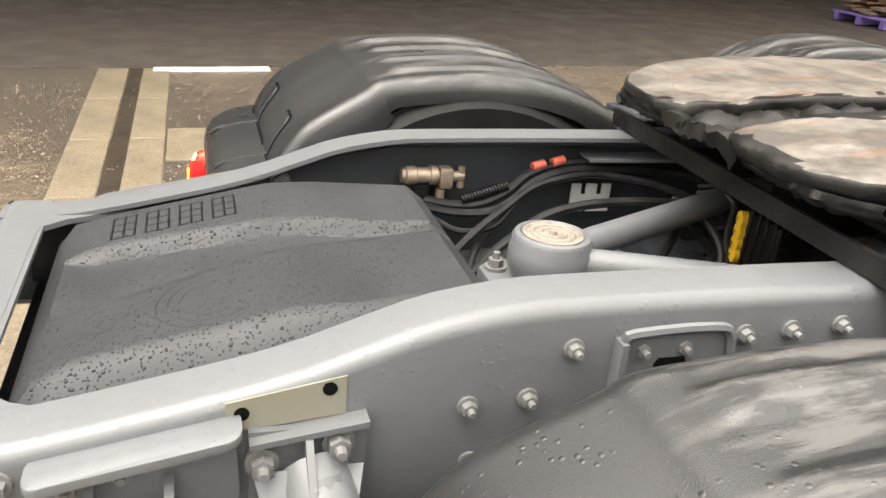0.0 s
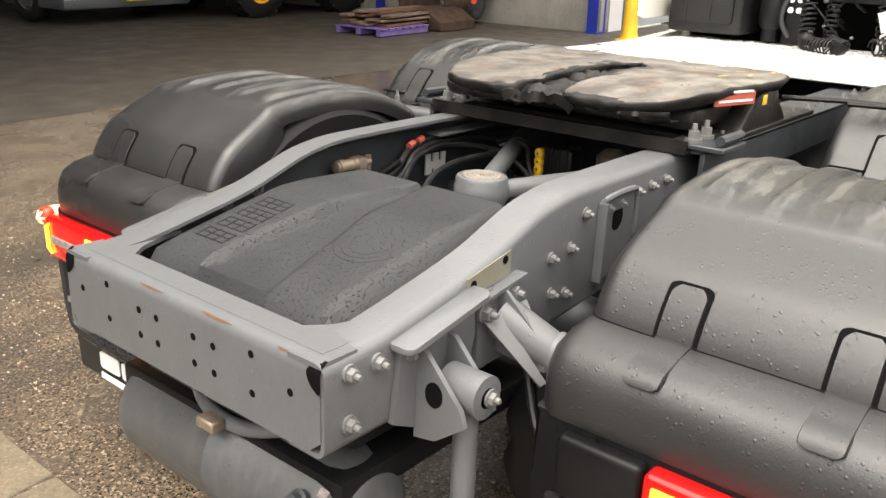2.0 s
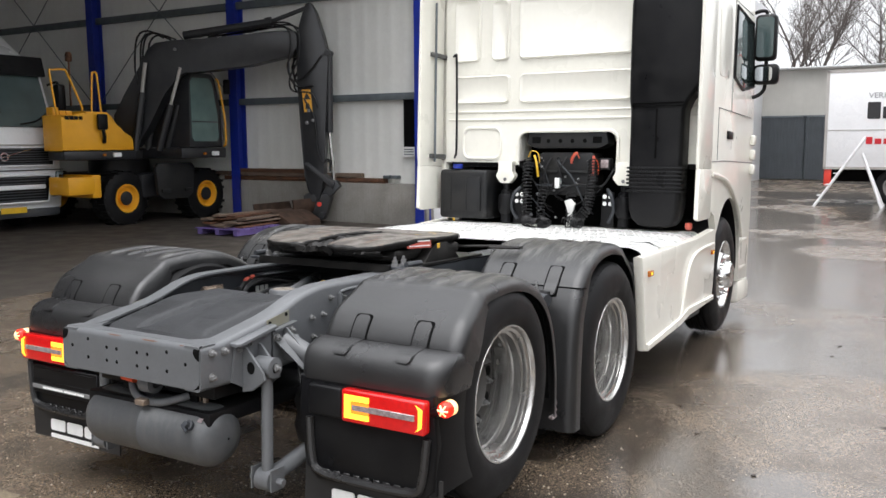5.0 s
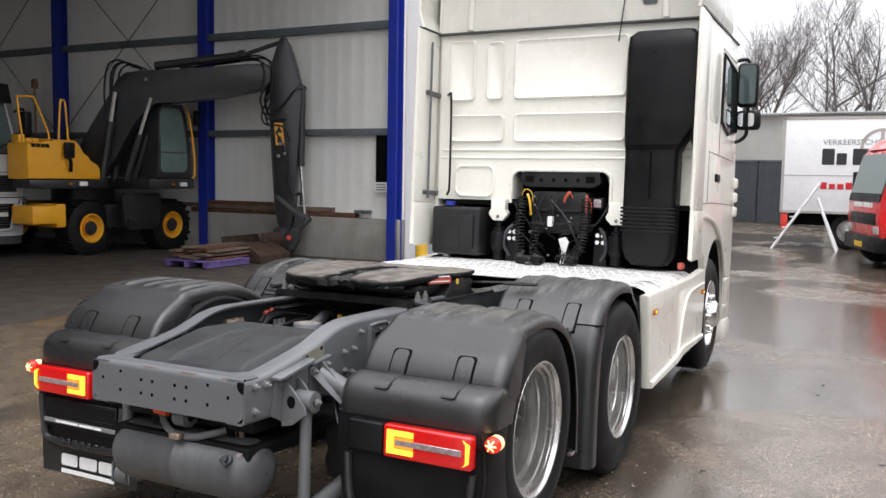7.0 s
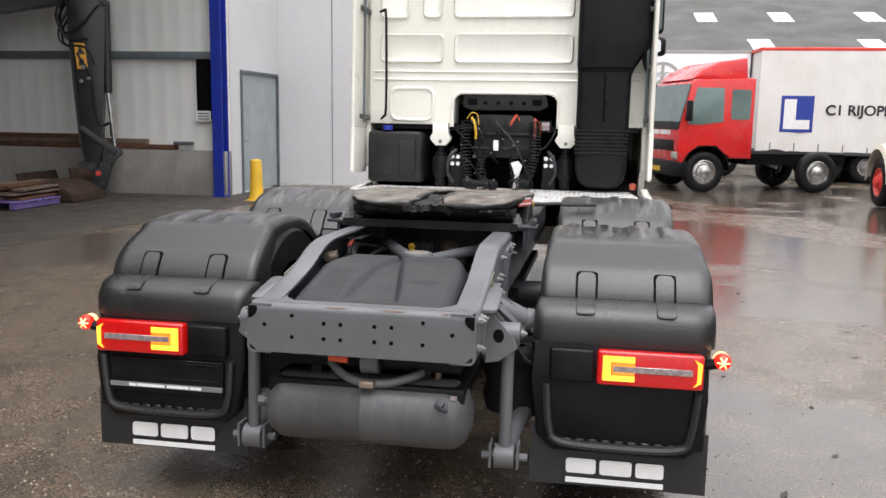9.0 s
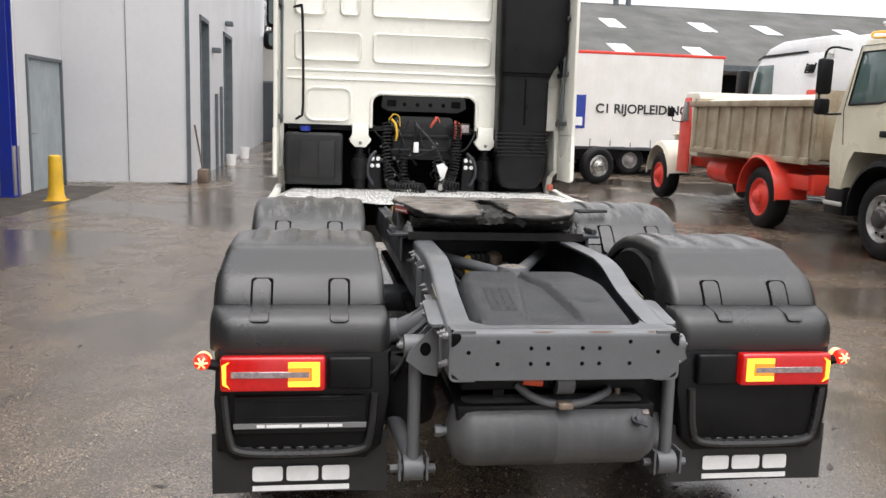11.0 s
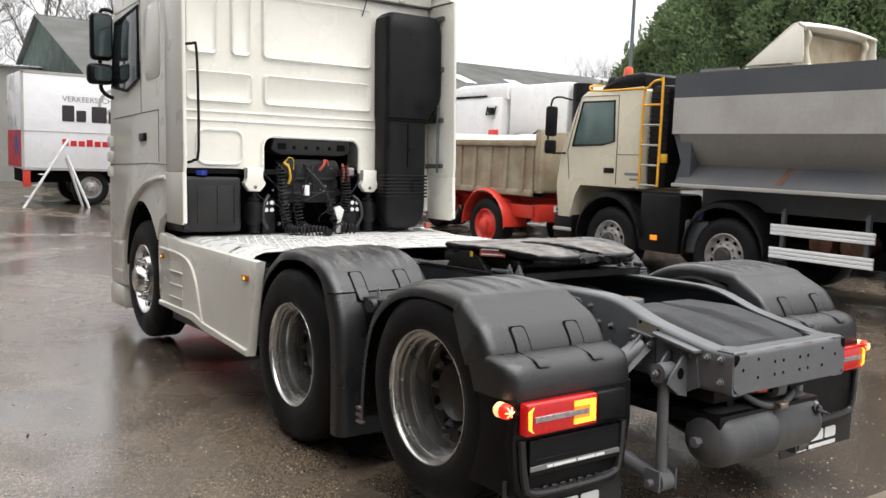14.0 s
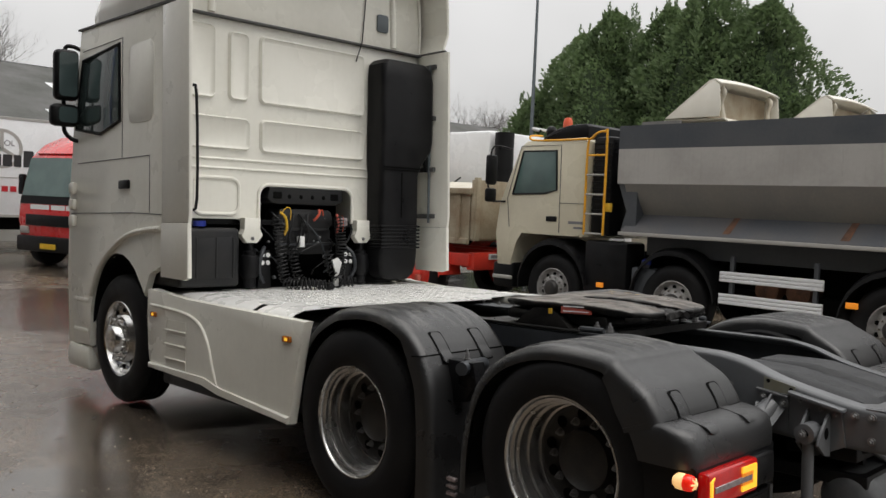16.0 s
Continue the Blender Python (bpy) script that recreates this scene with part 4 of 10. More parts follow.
def rail_washers():
    for x, z in ((0.377, 0.97), (0.475, 0.989)):
        put_bolt(truck, (x, YR - 0.0165, z), (0, -1, 0), 0.015, 0.012)


def plastic_cover():
    """The dark plastic box lid between the rails."""
    bm = B()
    xs = [0.062, 0.075, 0.105, 0.15, 0.20, 0.25, 0.30, 0.34, 0.38, 0.43, 0.475, 0.52, 0.57, 0.62, 0.655, 0.69, 0.725, 0.74]
    ysn = [-0.322, -0.312, -0.285] + [-0.262 + 0.0086 * k for k in range(62)] + [0.285, 0.312, 0.322]
    last = len(ysn) - 1
    rows = []
    for i, x in enumerate(xs):
        row = []
        taper = 1.0 - 0.16 * max(0.0, x - 0.52) / 0.22
        top = 0.955 + 0.075 * min(1.0, (x - 0.10) / 0.34) + 0.015 * max(0.0, x - 0.45)
        drop = {0: 0.15, 1: 0.045, 2: 0.012, 16: 0.03, 17: 0.14}.get(i, 0.0)
        for j, y in enumerate(ysn):
            side = {0: 0.15, 1: 0.045, 2: 0.01, last - 2: 0.01, last - 1: 0.045, last: 0.15}.get(j, 0.0)
            far_edge, near_edge = 0.045 + 0.15 * (0.66 - x), 0.0 - 0.20 * (0.66 - x)
            into = max(0.0, min(1.0, (far_edge - y) / 0.02)) * max(0.0, min(1.0, (y - near_edge + 0.01) / 0.02))
            groove = 0.023 * into * into * (3 - 2 * into) if 0.13 < x < 0.72 else 0.0
            row.append((x, y * taper * 0.945, top - max(drop, side) - groove))
        rows.append(row)
    shell(bm, rows, 0.004)
    lid = part("box_cover", bm, M_PLASTIC, truck, "dark plastic box cover wet with raindrops", crease=30)
    for k in range(4):
        bm = B()
        x0 = 0.17 + 0.055 * k
        for y in (0.128, 0.158, 0.188, 0.218):
            box(bm, x0, x0 + 0.042, y, y + 0.006, 0.0, 0.012, 0.001, 1)
        for x in (x0, x0 + 0.019, x0 + 0.037):
            box(bm, x, x + 0.005, 0.128, 0.224, 0.0, 0.012, 0.001, 1)
        for v in bm.verts:
            v.co.z += 0.9475 + 0.2206 * (v.co.x - 0.10)
        part("raised_mark", bm, M_BLACK, lid, "moulded bars of unreadable writing")
    for r in (0.045, 0.062, 0.078):
        bm = B()
        lathe(bm, (0.33, -0.16, 1.0065), (-0.21, 0, 1), [(r, 0), (r + 0.002, 0.0035), (r + 0.004, 0)], 28)
        part("moulded_ring", bm, M_PLASTIC, lid)
    bm = B()
    box(bm, 0.012, 0.76, -0.37, 0.37, 0.772, 0.80, 0.01)
    part("box_rim", bm, M_BLACK, truck)
    bm = B()
    box(bm, 0.365, 0.385, 0.0, 0.012, 0.983, 0.993, 0.002, 1)
    part("catch", bm, M_GROOVE, lid)


def v_rod():
    bm = B()
    lathe(bm, (0.90, -0.012, 0.972), (0, 0, 1), [(0.03, -0.03), (0.062, -0.026), (0.072, -0.004), (0.0735, 0.0), (0.0735, 0.03), (0.07, 0.036), (0.07, 0.05), (0.066, 0.057), (0.058, 0.059), (0.054, 0.055), (0.0, 0.055)], 32)
    part("ball_joint", bm, M_FRAME, truck, "grey round ball joint housing")
    bm = B()
    lathe(bm, (0.90, -0.012, 1.0275), (0, 0, 1), [(0.053, 0.0), (0.053, 0.003), (0.048, 0.004), (0.045, 0.001), (0.041, 0.001), (0.038, 0.005), (0.034, 0.005), (0.031, 0.001), (0.027, 0.001), (0.024, 0.005), (0.02, 0.005), (0.017, 0.002), (0.008, 0.002), (0.006, 0.008), (0.0, 0.009)], 32)
    part("joint_cap", bm, M_CAPGREY, truck, "ringed pale dusty cap")
    for s in (1, -1):
        part("v_rod_arm", tube(B(), [(0.95, -0.012 + s * 0.03, 0.985), (1.55, s * 0.30, 1.0)], 0.028, 14), M_FRAME, truck, "grey tubular arm")
    bm = B()
    prism(bm, [(0.80, -0.10), (0.83, -0.13), (0.98, -0.13), (1.02, -0.09), (1.02, 0.06), (0.98, 0.10), (0.83, 0.10), (0.80, 0.07)], "z", 0.86, 0.935, 0.008)
    part("joint_base", bm, M_FRAME, truck)
    for x, y in ((0.828, -0.085), (0.828, 0.055), (0.985, -0.095), (0.985, 0.065)):
        put_bolt(truck, (x, y, 0.935), (0, 0, 1), 0.015, 0.02)
    bm = B()
    lathe(bm, (0.98, -0.2, 0.75), (0, 1, 0), [(0.02, 0), (0.16, 0.02), (0.2, 0.1), (0.2, 0.3), (0.16, 0.38), (0.02, 0.4)], 20)
    for s in (1, -1):
        part("axle_tube", cyl(B(), (0.98, s * 0.2, 0.66), (0.98, s * 0.62, 0.66), 0.085, seg=16), M_FRAME_IN, truck)
        part("axle_tube", cyl(B(), (2.38, s * 0.1, 0.61), (2.38, s * 0.62, 0.61), 0.085, seg=16), M_FRAME_IN, truck)
    part("rear_axle", bm, M_FRAME_IN, truck)


def hoses_and_valves():
    bm = B()
    lathe(bm, (0.715, 0.352, 1.012), (1, 0, 0), [(0.001, 0), (0.016, 0.001), (0.016, 0.008), (0.02, 0.01), (0.02, 0.03), (0.017, 0.032), (0.017, 0.06), (0.021, 0.062), (0.021, 0.075), (0.014, 0.078), (0.014, 0.10), (0.001, 0.101)], 16)
    box(bm, 0.795, 0.825, 0.335, 0.372, 0.985, 1.03, 0.006)
    cyl(bm, (0.845, 0.352, 1.03), (0.845, 0.352, 0.985), 0.008, seg=8)
    cyl(bm, (0.80, 0.345, 0.985), (0.80, 0.345, 0.965), 0.01, seg=8)
    cyl(bm, (0.81, 0.352, 1.01), (0.85, 0.352, 1.01), 0.011, seg=10)
    part("valve", bm, M_BRASS, truck, "dirty tan valve on the rail")
    bm = B()
    cyl(bm, (0.757, 0.35, 0.995), (0.757, 0.35, 0.94), 0.02, seg=14)
    part("valve_body", bm, M_BLACK, truck)
    for pts, r in (
        ([(0.76, 0.34, 0.965), (0.82, 0.325, 0.957), (0.88, 0.315, 0.962), (0.937, 0.32, 0.985), (0.985, 0.33, 1.02), (1.05, 0.34, 1.038), (1.14, 0.35, 1.042), (1.38, 0.35, 1.03), (1.7, 0.34, 1.0)], 0.0095),
        ([(0.76, 0.33, 0.952), (0.82, 0.31, 0.945), (0.89, 0.295, 0.95), (0.945, 0.30, 0.972), (0.995, 0.315, 1.008), (1.06, 0.325, 1.028), (1.15, 0.335, 1.03), (1.35, 0.33, 1.02), (1.45, 0.25, 1.0), (1.5, 0.1, 0.97)], 0.0095),
        ([(0.77, 0.16, 0.86), (0.787, 0.2, 0.888), (0.85, 0.24, 0.93), (0.92, 0.275, 0.965), (0.99, 0.305, 1.0), (1.07, 0.318, 1.018), (1.16, 0.325, 1.02), (1.3, 0.29, 1.0), (1.4, 0.2, 0.97)], 0.0085),
        ([(0.76, 0.10, 0.80), (0.82, 0.17, 0.86), (0.90, 0.20, 0.92), (1.02, 0.24, 0.97), (1.2, 0.24, 0.99), (1.5, 0.20, 0.98)], 0.010),
        ([(0.76, 0.05, 0.78), (0.80, 0.12, 0.84), (0.84, 0.22, 0.88), (0.90, 0.30, 0.90)], 0.009),
        ([(0.78, 0.32, 0.93), (0.83, 0.28, 0.915), (0.90, 0.27, 0.93), (0.96, 0.30, 0.975), (1.02, 0.32, 1.01)], 0.007),
        ([(1.36, 0.26, 1.0), (1.385, 0.22, 1.015), (1.40, 0.18, 1.0), (1.375, 0.15, 0.95), (1.37, 0.12, 0.9), (1.38, 0.08, 0.86)], 0.009),
        ([(1.37, 0.28, 1.01), (1.42, 0.24, 1.02), (1.44, 0.20, 1.0), (1.40, 0.18, 0.96), (1.36, 0.2, 0.95), (1.35, 0.24, 0.98)], 0.009),
        ([(1.30, 0.26, 0.99), (1.34, 0.2, 0.97), (1.36, 0.14, 0.92), (1.34, 0.10, 0.86), (1.30, 0.02, 0.82)], 0.010),
        ([(1.15, 0.1, 0.80), (1.22, 0.14, 0.90), (1.3, 0.2, 0.96), (1.36, 0.22, 0.92), (1.4, 0.16, 0.86)], 0.012),
        ([(1.2, -0.1, 0.78), (1.3, -0.05, 0.86), (1.42, 0.05, 0.94), (1.6, 0.1, 0.96)], 0.012),
        ([(1.1, 0.02, 0.80), (1.2, 0.0, 0.85), (1.34, -0.1, 0.88), (1.5, -0.22, 0.9)], 0.013),
    ):
        bm = B()
        tube(bm, pts, r, 8, smooth=6)
        part("air_hose", bm, M_HOSE, truck)
    bm = B()
    lathe(bm, (0.84, 0.32, 0.968), (0.0982, 0, 0.031), [(0.0095, 0.0)] + [(r, 0.0066 * k + d) for k in range(16) for r, d in ((0.0095, 0.0005), (0.0128, 0.0015), (0.0128, 0.004), (0.0095, 0.005))], 10)
    part("ribbed_sleeve", bm, M_BLACK, truck)
    for x, y, z in ((0.995, 0.338, 1.036), (1.04, 0.342, 1.044)):
        bm = B()
        cyl(bm, (x, y - 0.006, z), (x + 0.028, y, z + 0.006), 0.0105, seg=10)
        part("red_plug", bm, M_REDPLUG, truck, "red cable connector")
    bm = B()
    box(bm, 1.12, 1.40, 0.315, 0.375, 1.052, 1.058)
    part("cable_tray", bm, M_FRAME, truck)
    bm = B()
    prism(bm, [(1.105, 0.925), (1.135, 0.925), (1.135, 0.942), (1.147, 0.942), (1.147, 0.925), (1.20, 0.925), (1.20, 0.99), (1.178, 0.99), (1.178, 0.965), (1.166, 0.965), (1.166, 0.99), (1.14, 0.99), (1.14, 0.965), (1.128, 0.965), (1.128, 0.99), (1.105, 0.99)], "y", 0.355, 0.36)
    part("comb_bracket", bm, M_DECK, truck, "pale slotted bracket")
    root = part("valve_block", box(B(), 1.38, 1.46, 0.0, 0.12, 0.90, 1.02, 0.01), M_BLACK, truck, "black valve block with yellow caps")
    for k in range(4):
        bm = B()
        lathe(bm, (1.382, 0.112, 0.92 + 0.026 * k), (-1, 0.2, 0), [(0.017, 0), (0.017, 0.014), (0.004, 0.018)], 10)
        part("yellow_cap", bm, M_YELLOW, root, "yellow plug cap")
    for k in range(4):
        bm = B()
        box(bm, 1.376, 1.464, 0.012 + 0.026 * k, 0.022 + 0.026 * k, 0.90, 1.026, 0.002, 1)
        part("rib", bm, M_BLACK, root)
    bm = B()
    lathe(bm, (1.55, -0.05, 0.93), (0, 0, 1), [(0.02, 0), (0.05, 0.005), (0.05, 0.06), (0.03, 0.08), (0.0, 0.082)], 14)
    lathe(bm, (1.58, -0.14, 0.92), (0, 1, 0), [(0.02, 0), (0.035, 0.005), (0.035, 0.06), (0.0, 0.062)], 12)
    part("relay_valve", bm, M_BRASS, truck)
    # behind the end plate: tow eye, pipe and orange plug
    bm = B()
    lathe(bm, (0.06, -0.055, 0.74), (0, 1, 0), [(0.02, 0), (0.043, 0.003), (0.043, 0.065), (0.02, 0.068)], 18)
    box(bm, 0.02, 0.10, -0.045, 0.005, 0.74, 0.80, 0.006)
    part("tow_bush", bm, M_FRAME, truck)
    bm = B()
    tube(bm, [(0.10, 0.14, 0.72), (0.07, 0.09, 0.685), (0.05, 0.02, 0.665), (0.05, -0.08, 0.665), (0.07, -0.17, 0.69), (0.10, -0.2, 0.70)], 0.016, 10, smooth=5)
    part("brake_pipe", bm, M_FRAME, truck)
    bm = B()
    box(bm, -0.0, 0.035, -0.045, 0.01, 0.655, 0.68, 0.004, 1)
    part("pipe_union", bm, M_BRASS, truck)
    bm = B()
    cyl(bm, (0.05, 0.06, 0.745), (0.05, 0.13, 0.75), 0.017, seg=12)
    part("orange_plug", bm, M_ORANGE, truck, "orange cable plug")
    bm = B()
    cyl(bm, (0.05, 0.13, 0.75), (0.05, 0.2, 0.755), 0.007, seg=8)
    tube(bm, [(0.05, 0.2, 0.755), (0.1, 0.28, 0.74), (0.3, 0.3, 0.7)], 0.007, 6, smooth=4)
    part("plug_cable", bm, M_HOSE, truck)
    # Another invented black filler, behind the end plate.
    bm = B()
    box(bm, 0.10, 0.4, -0.34, 0.34, 0.70, 0.765, 0.01)
    part("under_box", bm, M_BLACK, truck)


def air_tank():
    bm = B()
    lathe(bm, (0.13, -0.385, 0.545), (0, 1, 0), [(0.005, 0), (0.05, 0.006), (0.095, 0.025), (0.121, 0.06), (0.126, 0.09), (0.126, 0.385), (0.1275, 0.387), (0.1275, 0.394), (0.126, 0.396), (0.126, 0.68), (0.121, 0.71), (0.095, 0.745), (0.05, 0.764), (0.005, 0.77)], 40)
    tank = part("air_tank", bm, M_TANKGREY, truck, "grey cylindrical air tank with rain streaks")
    bm = B()
    cyl(bm, (0.13, 0.383, 0.545), (0.13, 0.412, 0.545), 0.016, seg=10)
    cyl(bm, (0.13, 0.40, 0.545), (0.13, 0.425, 0.545), 0.022, seg=6)
    part("drain_plug", bm, M_FRAME, tank)
    bm = B()
    lathe(bm, (0.02, -0.285, 0.61), (-0.85, 0, 0.5), [(0.022, 0), (0.022, 0.012), (0.014, 0.014), (0.012, 0.03), (0.0, 0.031)], 12)
    cyl(bm, (0.0, -0.265, 0.615), (-0.02, -0.31, 0.60), 0.007, seg=8)
    part("tank_valve", bm, M_FRAME_IN, tank)
    bm = B()
    for y in (-0.25, -0.21):
        cyl(bm, (0.14, y, 0.66), (0.14, y, 0.705), 0.012, seg=8)
    part("tank_fitting", bm, M_BRASS, tank)
    bm = B()
    shell(bm, [[(0.13 - 0.1272 * math.cos(radians(a)), y, 0.545 + 0.1272 * math.sin(radians(a))) for a in (40, 44, 48)] for y in (-0.335, -0.312)], 0.0006)
    part("tank_label", bm, M_LENSGREY, tank, "small white label")
    for y in (-0.2, 0.2):
        bm = B()
        box(bm, 0.12, 0.16, y - 0.02, y + 0.02, 0.66, 0.74)
        part("tank_strap", bm, M_BLACK, tank)


def wheel(x, s, z, dual, R=0.51):
    """One wheel on side s; dual wheels sit deep in the tyre with a second tyre behind."""
    y = s * 1.225
    d = (0, -s, 0)
    w = truck
    bm = B()
    prof = [(0.292, 0.028), (0.312, 0.010), (0.36, 0.0), (0.43, 0.004), (0.468, 0.018), (0.492, 0.034), (0.506, 0.05), (0.51, 0.07), (0.51, 0.085)]
    for k in range(4):
        a = 0.088 + 0.045 * k
        prof += [(0.498, a), (0.498, a + 0.007), (0.51, a + 0.008), (0.51, a + 0.036)]
    prof += [(0.51, 0.25), (0.506, 0.262), (0.468, 0.295), (0.40, 0.31), (0.30, 0.29)]
    grown = lambda r: 0.292 + (r - 0.292) * (R - 0.292) / 0.218
    lathe(bm, (x, y, z), d, [(grown(r), h) for r, h in prof], 64)
    for k in range(72):
        a = 2 * math.pi * k / 72
        c = Vector((math.cos(a), 0, math.sin(a)))
        t = Vector((-math.sin(a), 0, math.cos(a)))
        p = Vector((x, y - s * 0.045, z)) + c * (R - 0.011)
        q = [p + t * u - Vector((0, s * v, 0)) + c * h for u, v, h in ((-0.008, -0.012, -0.002), (0.008, -0.012, -0.002), (0.008, 0.03, 0.009), (-0.008, 0.03, 0.009))]
        bm.faces.new([bm.verts.new(v) for v in q])
    tyre = part("tyre", bm, M_RUBBER, w, "wet black tyre", crease=50)
    if dual:
        bm = B()
        lathe(bm, (x, y - s * 0.34, z), d, [(0.292, 0.03), (0.36, 0.0), (R - 0.04, 0.02), (R, 0.07), (R, 0.25), (R - 0.04, 0.295), (0.30, 0.29)], 48)
        part("inner_tyre", bm, M_RUBBER, w)
        bm = B()
        lathe(bm, (x, y - s * 0.018, z), d, [(0.292, 0.015), (0.304, 0.0), (0.301, -0.006), (0.294, -0.006), (0.288, 0.002), (0.286, 0.016), (0.272, 0.022), (0.27, 0.03), (0.272, 0.046), (0.262, 0.05), (0.26, 0.085), (0.268, 0.09), (0.266, 0.098), (0.25, 0.104), (0.244, 0.15), (0.252, 0.156), (0.25, 0.166), (0.238, 0.17), (0.232, 0.2), (0.2, 0.2)], 64)
        rim = part("rim", bm, M_STEEL, tyre, "silver steel rim")
        bm = B()
        lathe(bm, (x, y - s * 0.21, z), d, [(0.238, -0.002), (0.20, 0.0), (0.17, 0.012), (0.145, 0.03), (0.14, 0.03), (0.13, -0.03), (0.10, -0.045), (0.03, -0.05), (0.0, -0.05)], 40)
        part("wheel_disc", bm, M_HUB, tyre, "dark dirty wheel disc")
        for k in range(10):
            a = 2 * math.pi * (k + 0.3) / 10
            put_disc(tyre, (x + 0.195 * math.cos(a), y - s * 0.2065, z + 0.195 * math.sin(a)), (0, s, 0), 0.026, 0.002, M_GROOVE, "hand_hole")
            a = 2 * math.pi * k / 10
            put_bolt(tyre, (x + 0.165 * math.cos(a), y - s * 0.2, z + 0.165 * math.sin(a)), (0, s, 0), 0.014, 0.022, "wheel_nut")
    else:
        bm = B()
        lathe(bm, (x, y - s * 0.018, z), d, [(0.292, 0.015), (0.304, 0.0), (0.298, -0.008), (0.285, -0.002), (0.27, 0.03), (0.258, 0.07), (0.235, 0.075), (0.20, 0.02), (0.185, 0.0), (0.16, -0.005), (0.155, 0.0), (0.125, 0.0), (0.12, -0.04), (0.10, -0.075), (0.05, -0.085), (0.0, -0.086)], 64)
        part("rim", bm, M_CHROME, tyre, "bright polished front rim")
        for k in range(10):
            a = 2 * math.pi * (k + 0.5) / 10
            put_disc(tyre, (x + 0.222 * math.cos(a), y - s * 0.058, z + 0.222 * math.sin(a)), (0, s, 0), 0.026, 0.004, M_GROOVE, "hand_hole")
            a = 2 * math.pi * k / 10
            repeat("wheel_nut", "cap", lambda bm: cyl(bm, (0, 0, 0), (0, 0, 0.035), 0.016, 0.011, seg=10), M_CHROME, tyre, towards((x + 0.1675 * math.cos(a), y - s * 0.015, z + 0.1675 * math.sin(a)), (0, s, 0)))


def ease(v):
    v = max(0.0, min(1.0, v))
    return v * v * (3 - 2 * v)


def outward(prof, n=5):
    """Points along a side profile (x, z), each with the normal that points away from the wheel."""
    P = smoothline([(x, 0, z) for x, z in prof], n)
    out = []
    for i, p in enumerate(P):
        d = (P[min(i + 1, len(P) - 1)] - P[max(i - 1, 0)]).normalized()
        out.append((p, Vector((d.z, 0, -d.x))))
    return out


def mudguard_shell(prof, s, edges, lip, ribs, name, label):
    """A guard swept along a side profile: edges(x) gives its two sides, lip(x) how deep they fold over, ribs the raised bars (places, x range)."""
    rows = []
    for p, n in outward(prof):
        yi, yo = edges(p.x)
        f = lip(p.x)
        cols = [(yi, f), (yi, 0.6 * f), (yi + 0.003, 0.024), (yi + 0.011, 0.009), (yi + 0.024, 0.002)]
        cols += [(yi + 0.035 + (yo - yi - 0.09) * k / 66, 0.0) for k in range(67)]
        cols += [(yo - 0.042, 0.002), (yo - 0.026, 0.007), (yo - 0.012, 0.017), (yo - 0.003, 0.032), (yo, 0.05), (yo, max(0.06, f))]
        row = []
        for y, d in cols:
            if ribs and d == 0.0:
                end = ease((p.x - ribs[1]) / 0.05) * ease((ribs[2] - p.x) / 0.12)
                d = -ribs[3] * end * max(ease((0.032 - abs(y - yc)) / 0.012) for yc in ribs[0])
            row.append((p.x - n.x * d, s * y, p.z - n.z * d))
        rows.append(row)
    bm = B()
    shell(bm, rows if s > 0 else [r[::-1] for r in rows], 0.004)
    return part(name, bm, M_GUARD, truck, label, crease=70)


def guard_tab(path, s, yc, half=0.036):
    """A moulded tongue that follows the guard, set in a dark groove; its toe stands proud over the seam."""
    (p0, m0), (p1, m1) = path[0], path[-1]
    d0, d1 = (p0 - path[1][0]).normalized(), (p1 - path[-2][0]).normalized()
    for nm, mat, up, grow in (("tab_groove", M_GROOVE, 0.0018, 0.0065), ("tab", M_GUARD, 0.0055, 0.0)):
        line = path if nm == "tab" else [(p0 + d0 * 0.007, m0), (p0 + d0 * 0.0035, m0)] + path + [(p1 + d1 * 0.003, m1), (p1 + d1 * 0.006, m1)]
        n = len(line)
        bm = B()
        rows = []
        for i, (p, m) in enumerate(line):
            a, b_ = i / (n - 1), 1 - i / (n - 1)
            w = half * (1 - 0.42 * max(0.0, 1 - a / 0.09) ** 2.2) * (1 - 0.4 * max(0.0, 1 - b_ / 0.08) ** 2.2) + grow
            q = p + m * (up + (0.008 * ease((a - 0.7) / 0.2) if nm == "tab" else 0.0))
            rows.append([(q.x - (m.x * 0.007 if e and nm == "tab" else 0), s * (yc + k * w), q.z - (m.z * 0.007 if e and nm == "tab" else 0)) for k, e in ((-1, 1), (-0.93, 0), (-0.4, 0), (0.4, 0), (0.93, 0), (1, 1))])
        shell(bm, rows if s > 0 else [r[::-1] for r in rows], 0.001)
        part(nm, bm, mat, truck)


REAR_GUARD = [(1.575, 0.42), (1.567, 0.62), (1.532, 0.80), (1.462, 0.955), (1.34, 1.07), (1.18, 1.14), (1.02, 1.166), (0.88, 1.163), (0.775, 1.153), (0.728, 1.145), (0.705, 1.136), (0.68, 1.118), (0.60, 1.074), (0.548, 1.040), (0.512, 0.998), (0.488, 0.958), (0.476, 0.925)]
MID_GUARD = [(2.945, 0.56), (2.93, 0.78), (2.865, 0.98), (2.74, 1.105), (2.56, 1.187), (2.36, 1.222), (2.2, 1.222), (2.06, 1.195), (1.945, 1.14), (1.872, 1.078), (1.828, 1.022)]
MID_LOWER = [(1.826, 1.024), (1.79, 0.95), (1.762, 0.86), (1.746, 0.70), (1.741, 0.5), (1.746, 0.27)]
